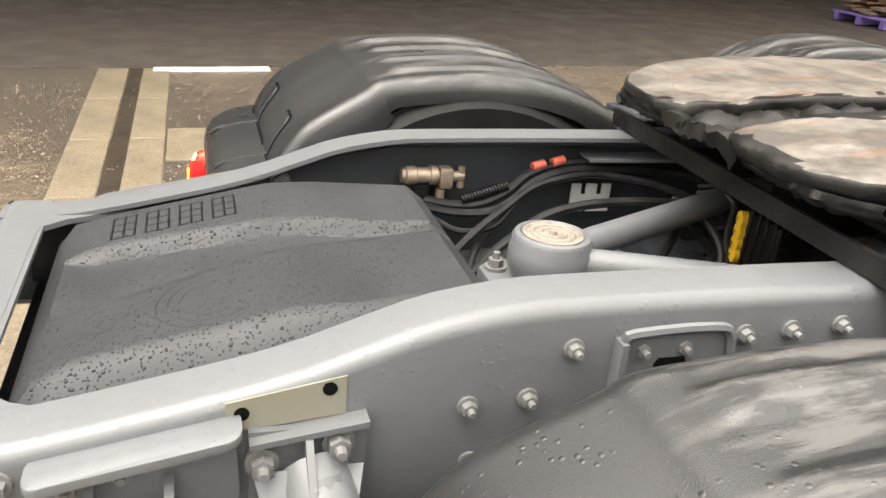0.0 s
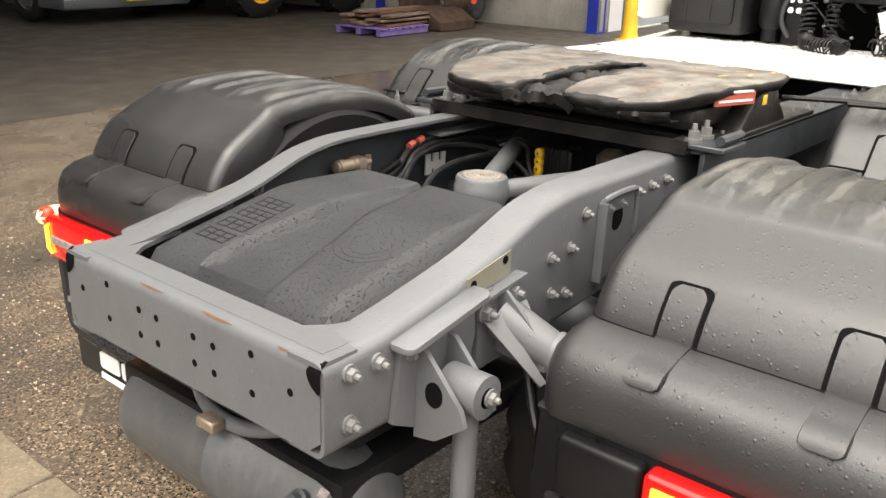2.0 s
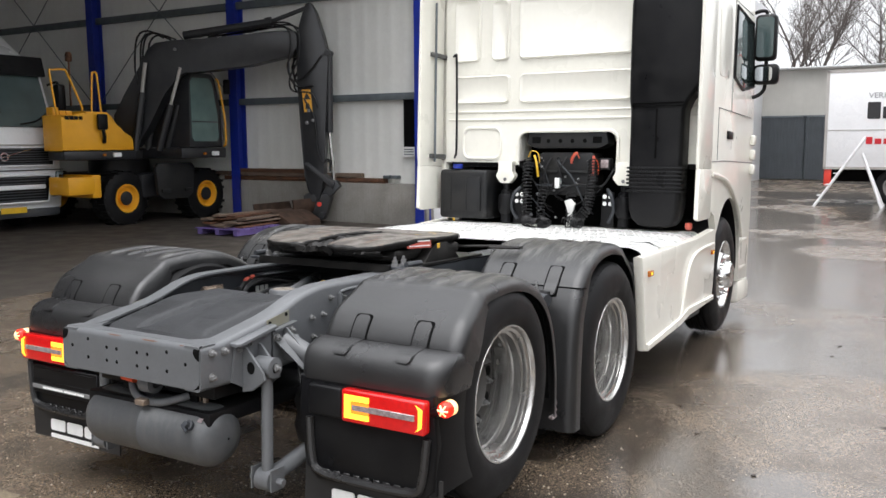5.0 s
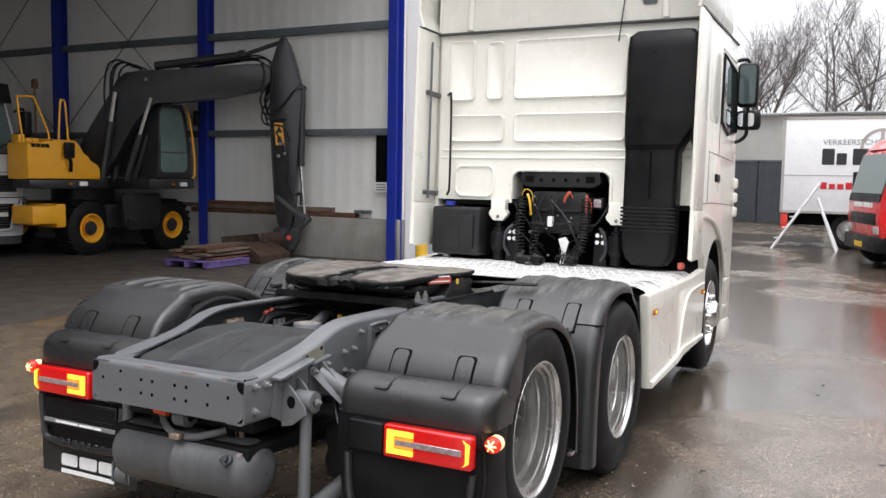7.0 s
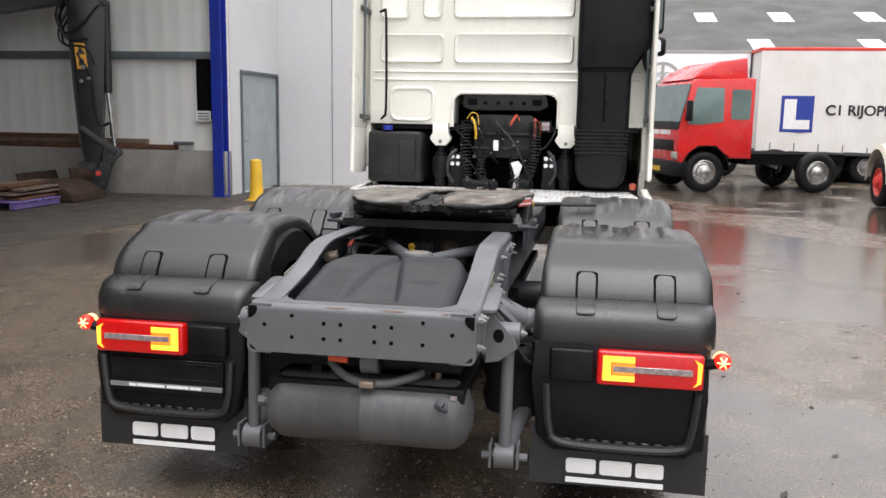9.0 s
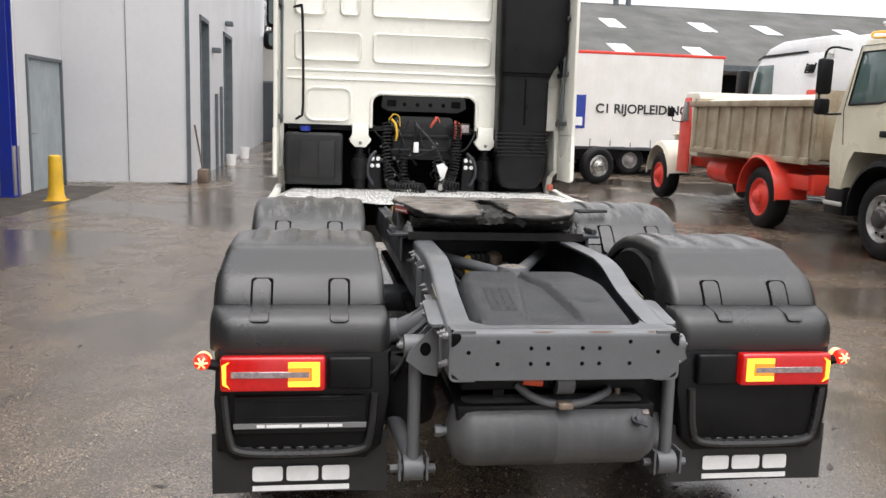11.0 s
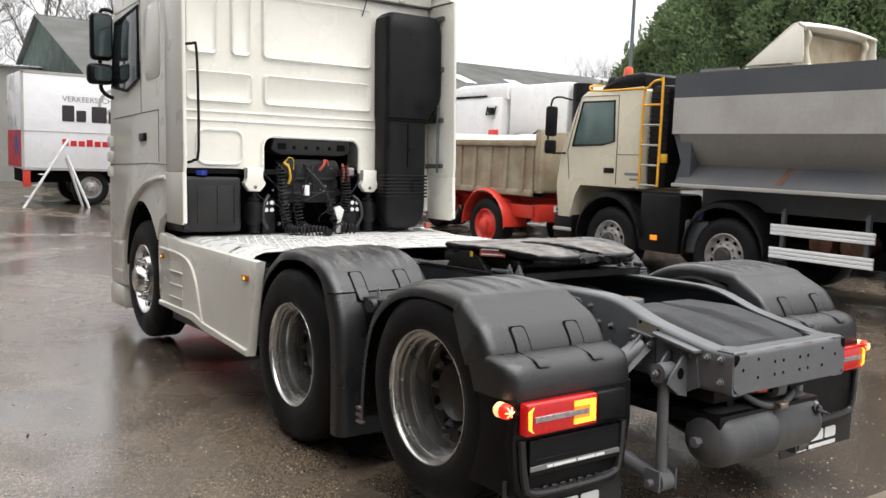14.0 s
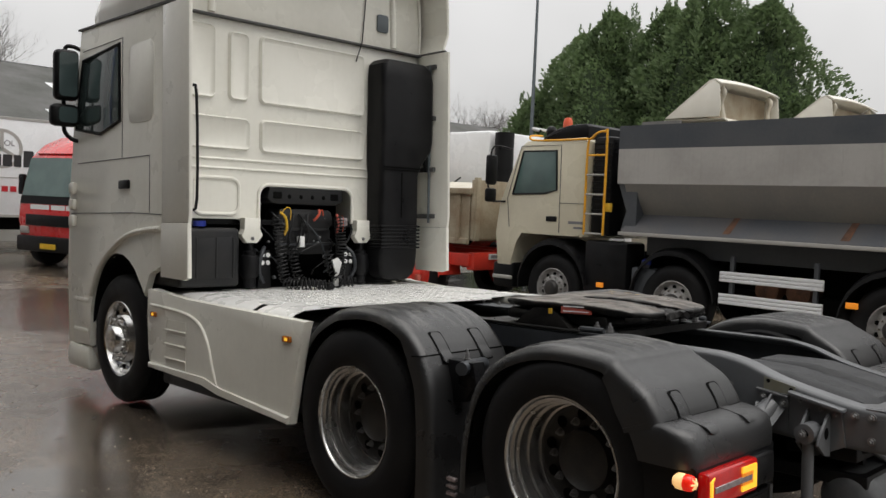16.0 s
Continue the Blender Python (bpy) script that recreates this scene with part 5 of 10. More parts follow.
SKIRT = [(0.932, 0.135), (0.928, 0.09), (0.918, 0.05), (0.899, 0.02), (0.872, 0.006), (0.845, 0.0), (0.80, 0.0), (0.782, 0.004)]


def tyre_gap(z, r=0.445):
    """Where the rear tyre's arc cuts the side of the lamp carrier at height z."""
    return 0.99 - math.sqrt(max(0.0, r * r - (z - 0.655) ** 2))


def skirt_ring(s, z, e):
    """The plan of the lamp carrier at one height, drawn in by e: inner side, rounded corners, rear face, outer side up to the tyre."""
    x0, yi, yo, ri, ro = 0.342 + e, 0.575 + 0.2 * e, 1.243 - 0.12 * e, 0.045, 0.085
    q = [(0.53, yi)] + [(x0 + ri - ri * math.sin(radians(a)), yi + ri - ri * math.cos(radians(a))) for a in (0, 22, 45, 68, 90)]
    q += [(x0, yi + (yo - yi) * k / 5) for k in (1, 2, 3, 4)]
    q += [(x0 + ro - ro * math.cos(radians(a)), yo - ro + ro * math.sin(radians(a))) for a in (0, 18, 36, 54, 72, 90)] + [(max(x0 + ro + 0.01, tyre_gap(z)), yo)]
    return [(x, s * y, z) for x, y in q]


def rear_guards():
    for s in (1, -1):
        mudguard_shell(REAR_GUARD, s, lambda x: (0.585 + 0.02 * ease((x - 0.5) / 0.3), 1.245 - 0.03 * ease((x - 0.5) / 0.3)), lambda x: 0.062 + 0.10 * ease((0.76 - x) / 0.2), ((0.70, 0.83, 0.96, 1.09), 0.735, 1.36, 0.0095), "rear_mudguard", "black plastic mudguard over the raised rear axle, wet, pale on top with dust and painted sky sheen")
        bm = B()
        rows = [skirt_ring(s, z, e) for z, e in SKIRT]
        shell(bm, rows if s < 0 else [r[::-1] for r in rows], 0.004)
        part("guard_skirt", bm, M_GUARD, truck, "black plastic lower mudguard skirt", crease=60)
        slope = [(p, n) for p, n in outward(REAR_GUARD, 8) if p.z > 0.934 and p.x < 0.533]
        shelf = outward([(0.472, 0.9335), (0.432, 0.928), (0.402, 0.921), (0.380, 0.9125), (0.364, 0.900), (0.3585, 0.891)], 3)
        for yc in (0.765, 1.06):
            guard_tab(slope + [(p, Vector((-abs(n.x), 0, abs(n.z)))) for p, n in shelf], s, yc)
        bm = B()
        tube(bm, [(0.60, s * 1.241, 0.936), (0.53, s * 1.238, 0.935), (0.495, s * 1.215, 0.9335), (0.4745, s * 1.15, 0.9325), (0.4745, s * 0.9, 0.9325), (0.4745, s * 0.66, 0.9325), (0.49, s * 0.60, 0.9335), (0.53, s * 0.582, 0.935)], 0.0042, 6, smooth=4)
        part("guard_seam", bm, M_GROOVE, truck)
        # inner arch seen past the rail
        bm = B()
        prof3 = [(1.545, 0.5), (1.50, 0.80), (1.43, 0.95), (1.31, 1.05), (1.15, 1.115), (0.98, 1.135), (0.82, 1.11), (0.69, 1.04), (0.60, 0.95), (0.54, 0.85), (0.51, 0.72), (0.49, 0.5)]
        shell(bm, [[(x, s * 0.61, z), (x, s * 1.17, z)] for x, z in prof3], 0.006)
        part("arch_liner", bm, M_BLACK, truck, "black inner wheel arch")
        # the carrier's side between the lamp and the tyre
        bm = B()
        shell(bm, [[(0.352, s * 1.19, z), (0.365, s * 1.212, z), (0.40, s * 1.224, z), (tyre_gap(z), s * 1.226, z)] for z in (0.785, 0.74, 0.69, 0.64, 0.59, 0.54, 0.49, 0.44, 0.40)], 0.004)
        part("carrier_side", bm, M_BLACK, truck)
        # lamp panel: frame, recess and board
        bm = B()
        prism(bm, [(s * 0.57, 0.79), (s * 1.212, 0.79), (s * 1.222, 0.60), (s * 1.21, 0.42), (s * 1.15, 0.365), (s * 0.66, 0.365), (s * 0.60, 0.42), (s * 0.575, 0.62)], "x", 0.345, 0.42, 0.012)
        part("lamp_panel", bm, M_BLACK, truck, "black plastic lamp panel")
        bm = B()
        loop = [(s * 0.63, 0.625), (s * 0.645, 0.46), (s * 0.69, 0.405), (s * 0.90, 0.395), (s * 1.12, 0.405), (s * 1.165, 0.46), (s * 1.185, 0.625)]
        tube(bm, [(0.337, y, z) for y, z in loop], 0.017, 8, smooth=4)
        part("panel_rim", bm, M_GUARD, truck)
        for k in range(9):
            bm = B()
            y0 = 0.70 + 0.048 * k
            box(bm, 0.338, 0.345, s * y0, s * (y0 + 0.03), 0.385, 0.42, 0.002, 1)
            part("drain_slat", bm, M_GUARD, truck)
        if s > 0:
            root = part("plate_holder", box(B(), 0.325, 0.344, 0.66, 1.15, 0.475, 0.62, 0.004, 1), M_BLACK, truck, "empty black number plate holder")
            bm = B()
            box(bm, 0.319, 0.325, 0.66, 1.15, 0.497, 0.517, 0.001, 1)
            part("holder_strip", bm, M_GREYBAR, root, "grey dealer strip")
            bm = B()
            for a, c in ((0.75, 0.80), (0.805, 0.9), (0.91, 1.03), (1.035, 1.065)):
                box(bm, 0.3175, 0.319, a, c, 0.5015, 0.5125)
            part("strip_bar", bm, M_WHITE, root, "white bars of dealer writing")
            for z in (0.535, 0.60):
                bm = B()
                box(bm, 0.322, 0.326, 0.68, 1.13, z, z + 0.006, 0.001, 1)
                part("holder_rib", bm, M_BLACK, root)
        # flap
        bm = B()
        shell(bm, [[(0.385 + 0.006 * math.sin(6 * y + z * 8), s * y, z) for y in (0.575, 0.68, 0.80, 0.92, 1.05, 1.15, 1.235)] for z in (0.46, 0.36, 0.30, 0.225, 0.222)], 0.008)
        flap = part("mudflap", bm, M_FLAP, truck, "black rubber mudflap with a white emblem of plain shapes")
        x = 0.372
        yc = 0.90 * s
        for a, c in ((-0.185, -0.072), (-0.058, 0.062), (0.076, 0.18)):
            bm = B()
            prism(bm, round_rect(yc - c, yc - a, 0.272, 0.33, 0.012), "x", x, x + 0.004)
            part("emblem_shape", bm, M_WHITE, flap, "plain white emblem block")
        bm = B()
        box(bm, x, x + 0.004, yc - 0.18, yc + 0.185, 0.234, 0.254)
        part("emblem_bar", bm, M_WHITE, flap)
        # tail lamp
        lamp = part("tail_lamp", box(B(), 0.296, 0.345, s * 0.815, s * 1.195, 0.645, 0.775, 0.012, 3), M_RED, truck, "lit red tail lamp with a yellow square")
        bm = B()
        box(bm, 0.31, 0.35, s * 0.64, s * 0.805, 0.645, 0.77, 0.012, 3)
        part("lamp_cover", bm, M_BLACK, truck)
        bm = B()
        f = [(0.835, 0.665), (0.95, 0.665), (0.95, 0.685), (0.865, 0.685), (0.865, 0.735), (0.95, 0.735), (0.95, 0.757), (0.835, 0.757)]
        prism(bm, [(s * y, z) for y, z in f], "x", 0.290, 0.2965)
        part("yellow_square", bm, M_AMBERGLOW, lamp, "glowing yellow C-shaped light")
        bm = B()
        box(bm, 0.290, 0.2965, s * 0.868, s * 0.95, 0.688, 0.732)
        part("orange_fill", bm, M_AMBER, lamp)
        bm = B()
        box(bm, 0.2895, 0.2965, s * 0.872, s * 1.155, 0.698, 0.722, 0.002, 1)
        part("clear_strip", bm, M_LENSGREY, lamp)
        bm = B()
        f = [(1.16, 0.66), (1.185, 0.675), (1.188, 0.745), (1.16, 0.76), (1.172, 0.745), (1.172, 0.675)]
        prism(bm, [(s * y, z) for y, z in f], "x", 0.290, 0.2965)
        part("red_bar", bm, M_AMBERGLOW, lamp, "glowing end bar")
        # marker on a rubber arm
        arm = part("marker_lamp", tube(B(), [(0.36, s * 1.18, 0.72), (0.35, s * 1.225, 0.735), (0.34, s * 1.26, 0.745)], 0.02, 8), M_BLACK, truck, "round red and white marker lamp on a rubber arm")
        bm = B()
        lathe(bm, (0.345, s * 1.262, 0.75), (-1, 0, 0), [(0.029, -0.012), (0.031, 0.0), (0.029, 0.018), (0.02, 0.028), (0.0, 0.032)], 20)
        part("red_lens", bm, M_REDGLOW, arm, "glowing red lens")
        bm = B()
        for k in range(6):
            a = math.pi * k / 3
            cyl(bm, (0.306, s * 1.262, 0.75), (0.318, s * 1.262 + 0.022 * math.cos(a), 0.75 + 0.022 * math.sin(a)), 0.0035, seg=6)
        part("star", bm, M_WARMGLOW, arm, "bright star reflector")
        bm = B()
        lathe(bm, (0.35, s * 1.262, 0.75), (1, 0, 0), [(0.03, 0.0), (0.03, 0.03), (0.02, 0.045), (0.0, 0.05)], 20)
        part("white_lens", bm, M_WARMGLOW, arm, "glowing pale lens to the front")


M_GREYBAR = surface("dealer_strip_grey", (0.2, 0.2, 0.2), 0.5)
M_WARMGLOW = surface("warm_white_light_on", (0.9, 0.7, 0.4), 0.2, emit=((1.0, 0.55, 0.2), 1.3))


def mid_guards():
    for s in (1, -1):
        edges = lambda x: (0.60, 1.222 - 0.034 * ease((x - 2.45) / 0.25))
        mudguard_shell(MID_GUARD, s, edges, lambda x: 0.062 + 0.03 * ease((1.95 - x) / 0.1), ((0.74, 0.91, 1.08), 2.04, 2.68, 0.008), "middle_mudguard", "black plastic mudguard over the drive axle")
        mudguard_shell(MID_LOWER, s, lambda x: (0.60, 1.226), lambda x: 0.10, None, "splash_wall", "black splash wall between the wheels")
        upper = [(p, n) for p, n in outward(MID_GUARD, 8) if 1.832 < p.x < 1.915]
        lower = [(p, n) for p, n in outward(MID_LOWER, 6) if 0.965 < p.z < 1.02]
        for yc in (0.77, 1.05):
            guard_tab(upper + lower, s, yc)
        bm = B()
        tube(bm, [(1.88, s * 1.226, 1.018), (1.845, s * 1.222, 1.021), (1.825, s * 1.19, 1.0225), (1.825, s * 0.9, 1.0225), (1.825, s * 0.63, 1.0225)], 0.004, 6, smooth=3)
        part("guard_seam", bm, M_GROOVE, truck)
        bm = B()
        prof3 = [(2.92, 0.55), (2.89, 0.85), (2.78, 1.04), (2.6, 1.13), (2.35, 1.165), (2.15, 1.15), (2.0, 1.08), (1.90, 0.96), (1.86, 0.8), (1.85, 0.5)]
        shell(bm, [[(x, s * 0.61, z), (x, s * 1.16, z)] for x, z in prof3], 0.006)
        part("arch_liner", bm, M_BLACK, truck)
        # bracket with a bolt and a stub between the two guards
        bm = B()
        tube(bm, [(1.80, s * 0.8, 0.95), (1.70, s * 0.98, 0.97), (1.66, s * 1.10, 0.97)], 0.034, 10, smooth=3)
        part("guard_bracket", bm, M_FRAME_IN, truck)
        bm = B()
        prism(bm, [(1.80, 1.0), (1.62, 1.0), (1.60, 0.90), (1.68, 0.80), (1.78, 0.78)], "y", s * 0.98, s * 1.06, 0.008)
        part("bracket_web", bm, M_BLACK, truck)
        put_bolt(truck, (1.70, s * 1.02, 1.0), (0, 0, 1), 0.012, 0.035)
        for k in range(3):
            bm = B()
            box(bm, 1.64, 1.70, s * 1.13, s * 1.155, 0.36 + 0.035 * k, 0.378 + 0.035 * k, 0.003, 1)
            part("pale_clip", bm, M_LENSGREY, truck, "pale ridged clip between the wheels")


def fifth_wheel():
    """The coupling plate: two thick worn pads parted by a slot to the rear, on a greasy frame."""
    half = [(1.32, 0.05), (1.235, 0.062), (1.165, 0.085), (1.14, 0.13), (1.14, 0.21), (1.152, 0.29), (1.19, 0.35), (1.27, 0.395), (1.38, 0.425), (1.50, 0.45), (1.64, 0.468), (1.78, 0.468), (1.92, 0.44), (2.02, 0.37), (2.09, 0.26), (2.125, 0.13), (2.13, 0.0), (2.0, 0.0), (1.88, 0.0), (1.76, 0.0), (1.73, 0.03), (1.69, 0.058), (1.62, 0.056), (1.52, 0.048), (1.42, 0.046)]
    for s in (1, -1):
        cx, cy = 1.68, 0.24
        dense = []
        n = len(half)
        for i in range(n):
            (xa, ya), (xb, yb) = half[i], half[(i + 1) % n]
            for k in range(4):
                t = k / 4
                dense.append((xa + (xb - xa) * t, ya + (yb - ya) * t, 0.0 if (ya == 0 and yb == 0) else 1.0))
        bm = B()
        rings = []
        for grow, dz in ((-0.05, -0.04), (-0.03, -0.04), (-0.014, -0.034), (0.0, -0.02), (0.001, -0.007), (-0.003, -0.002), (-0.008, 0.0), (-0.03, 0.0), (-0.06, 0.0), (-0.09, 0.0), (-0.13, 0.0), (-0.17, 0.0), (-0.2, 0.0)):
            ring_ = []
            for x, y, e in dense:
                d = Vector((cx - x, cy - y))
                L_ = d.length
                d = d / L_
                g = -grow * e if grow > -0.08 else -grow * L_ / 0.32
                g = min(g, L_ * 0.9)
                px, py = x + d.x * g, y + d.y * g
                rough = (0.007 * noise.noise(Vector((px * 14, s * py * 14, dz * 20))) + 0.006 * noise.noise(Vector((px * 37, s * py * 37, dz * 60)))) * (1.0 if e else 0.0)
                px, py = px + rough, max(0.0, py + rough)
                sag = -0.034 * max(0.0, (1.50 - px) / 0.36) ** 1.5 - 0.03 * max(0, (px - 1.9) / 0.23) ** 2
                lump = 0.003 * noise.noise(Vector((px * 5, s * py * 5, 3))) + 0.004 * noise.noise(Vector((px * 17, s * py * 17, 1)))
                h = dz if e or grow > -0.03 and grow < 0 and dz < -0.05 else (dz if dz < -0.05 else 0.0)
                ring_.append(bm.verts.new((px, s * py, 1.268 + h + sag + lump)))
            rings.append(ring_)
        skin(bm, rings)
        bm.faces.ensure_lookup_table()
        for k, f in enumerate(bm.faces):
            c = f.calc_center_median()
            smear = 0.02 + 0.05 * noise.noise(Vector((c.x * 9, c.y * 9, 4))) + 0.03 * noise.noise(Vector((c.x * 27, c.y * 27, 9)))
            if k < 5 * len(dense) or (c.x < 1.72 and abs(c.y) < 0.052 + smear) or c.x < 1.15 + 0.4 * smear:
                f.material_index = 1
        part("coupling_pad", bm, [M_FIFTH, M_FIFTHDARK], truck, "worn pale grey fifth wheel pad smeared with dark grease", crease=60)
    # grease packed into the slot, and ragged lumps of it hanging from the pads' edges
    bm = B()
    shell(bm, [[(x, y, 1.215 - 0.02 * max(0.0, (1.4 - x) / 0.3) - 0.5 * abs(y) * 0.2 + 0.022 * noise.noise(Vector((x * 21, y * 21, 7))) + 0.01 * noise.noise(Vector((x * 55, y * 55, 2)))) for y in [-0.11 + 0.012 * k for k in range(19)]] for x in [1.15 + 0.0125 * k for k in range(45)]], 0.03)
    part("grease_mass", bm, M_FIFTHDARK, truck, "black lumpy grease in the slot", crease=70)
    for s in (1, -1):
        bm = B()
        rows = []
        for k in range(40):
            y = 0.06 + 0.008 * k
            x = 1.16 + 0.06 * max(0.0, (y - 0.3) / 0.07) ** 1.5
            rows.append([(x + 0.004 * noise.noise(Vector((y * 60, 1, s))), s * y, 1.212), (x - 0.004 + 0.008 * noise.noise(Vector((y * 45, 3, s))), s * y, 1.20), (x + 0.012, s * y, 1.185 + 0.012 * noise.noise(Vector((y * 70, 5, s)))), (x + 0.06, s * y, 1.18)])
        shell(bm, rows, 0.004)
        part("grease_edge", bm, M_FIFTHDARK, truck, "ragged black grease along the pad's edge", crease=70)
    bm = B()
    box(bm, 1.32, 2.0, -0.40, 0.40, 1.15, 1.212, 0.02)
    part("plate_body", bm, M_FIFTHDARK, truck)
    for s in (1, -1):
        bm = B()
        prism(bm, [(1.50, 1.13), (1.90, 1.13), (1.80, 1.20), (1.75, 1.235), (1.64, 1.235), (1.58, 1.20)], "y", s * 0.36, s * 0.46, 0.01)
        part("pivot_block", bm, M_FIFTHDARK, truck)
        bm = B()
        prism(bm, [(1.40, s * 0.414), (1.56, s * 0.464), (1.556, s * 0.470), (1.396, s * 0.420)], "z", 1.215, 1.25)
        part("red_label", bm, M_REDPLUG, truck, "red and white sticker")
        bm = B()
        for k in (0.03, 0.055):
            prism(bm, [(1.41, s * 0.423), (1.545, s * 0.466), (1.543, s * 0.469), (1.408, s * 0.426)], "z", 1.194 + k, 1.200 + k)
        part("label_bar", bm, M_WHITE, truck)
        part("yellow_tag", box(B(), 1.61, 1.635, s * 0.474, s * 0.479, 1.206, 1.234, 0.001, 1), M_YELLOW, truck, "small yellow tag")
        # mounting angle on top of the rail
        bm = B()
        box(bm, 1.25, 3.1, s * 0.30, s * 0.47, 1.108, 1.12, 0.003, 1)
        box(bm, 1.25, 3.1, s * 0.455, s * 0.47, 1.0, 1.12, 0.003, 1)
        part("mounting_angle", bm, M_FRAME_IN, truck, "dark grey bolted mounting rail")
        for k in range(12):
            put_bolt(truck, (1.32 + 0.15 * k, s * 0.425, 1.12), (0, 0, 1), 0.012, 0.014)
        bm = B()
        box(bm, 1.24, 1.40, s * 0.36, s * 0.52, 1.12, 1.135, 0.003, 1)
        cyl(bm, (1.26, s * 0.50, 1.15), (1.40, s * 0.50, 1.15), 0.014, seg=8)
        for x in (1.28, 1.36):
            put_bolt(truck, (x, s * 0.42, 1.135), (0, 0, 1), 0.017, 0.03)
        part("stop_bracket", bm, M_FRAME_IN, truck)
    bm = B()
    box(bm, 1.35, 2.15, -0.47, 0.47, 1.12, 1.135, 0.003, 1)
    part("mounting_plate", bm, M_FIFTHDARK, truck)
    # cross angle in front of the plate, bolted to both rails
    bm = B()
    prism(bm, [(1.215, 1.108), (1.285, 1.108), (1.285, 1.116), (1.226, 1.116), (1.226, 1.145), (1.215, 1.145)], "y", -0.43, 0.43)
    part("cross_angle", bm, M_FIFTHDARK, truck, "dark steel angle across the rails")
    for x, y in ((1.63, 0.40), (1.72, 0.45), (1.86, 0.47), (1.80, 0.39)):
        bm = B()
        a = 17 * x + 40 * y
        c, sn = math.cos(a), math.sin(a)
        bm.faces.new([bm.verts.new((x + c * u - sn * v, -y + 0.06 + sn * u + c * v, 1.2735)) for u, v in ((-0.03, -0.004), (0.01, -0.005), (0.03, 0.002), (-0.005, 0.006))])
        part("chalk_mark", bm, M_YELLOW, truck, "faded yellow chalk mark")
    bm = B()
    tube(bm, [(1.95, -0.42, 1.19), (1.98, -0.62, 1.2), (2.0, -0.80, 1.2), (1.97, -0.80, 1.2), (1.95, -0.62, 1.195)], 0.009, 6)
    part("release_handle", bm, M_FIFTHDARK, truck)
    bm = B()
    box(bm, 2.2, 3.0, -0.3, 0.3, 1.0, 1.04)
    part("frame_cover", bm, M_FIFTHDARK, truck)


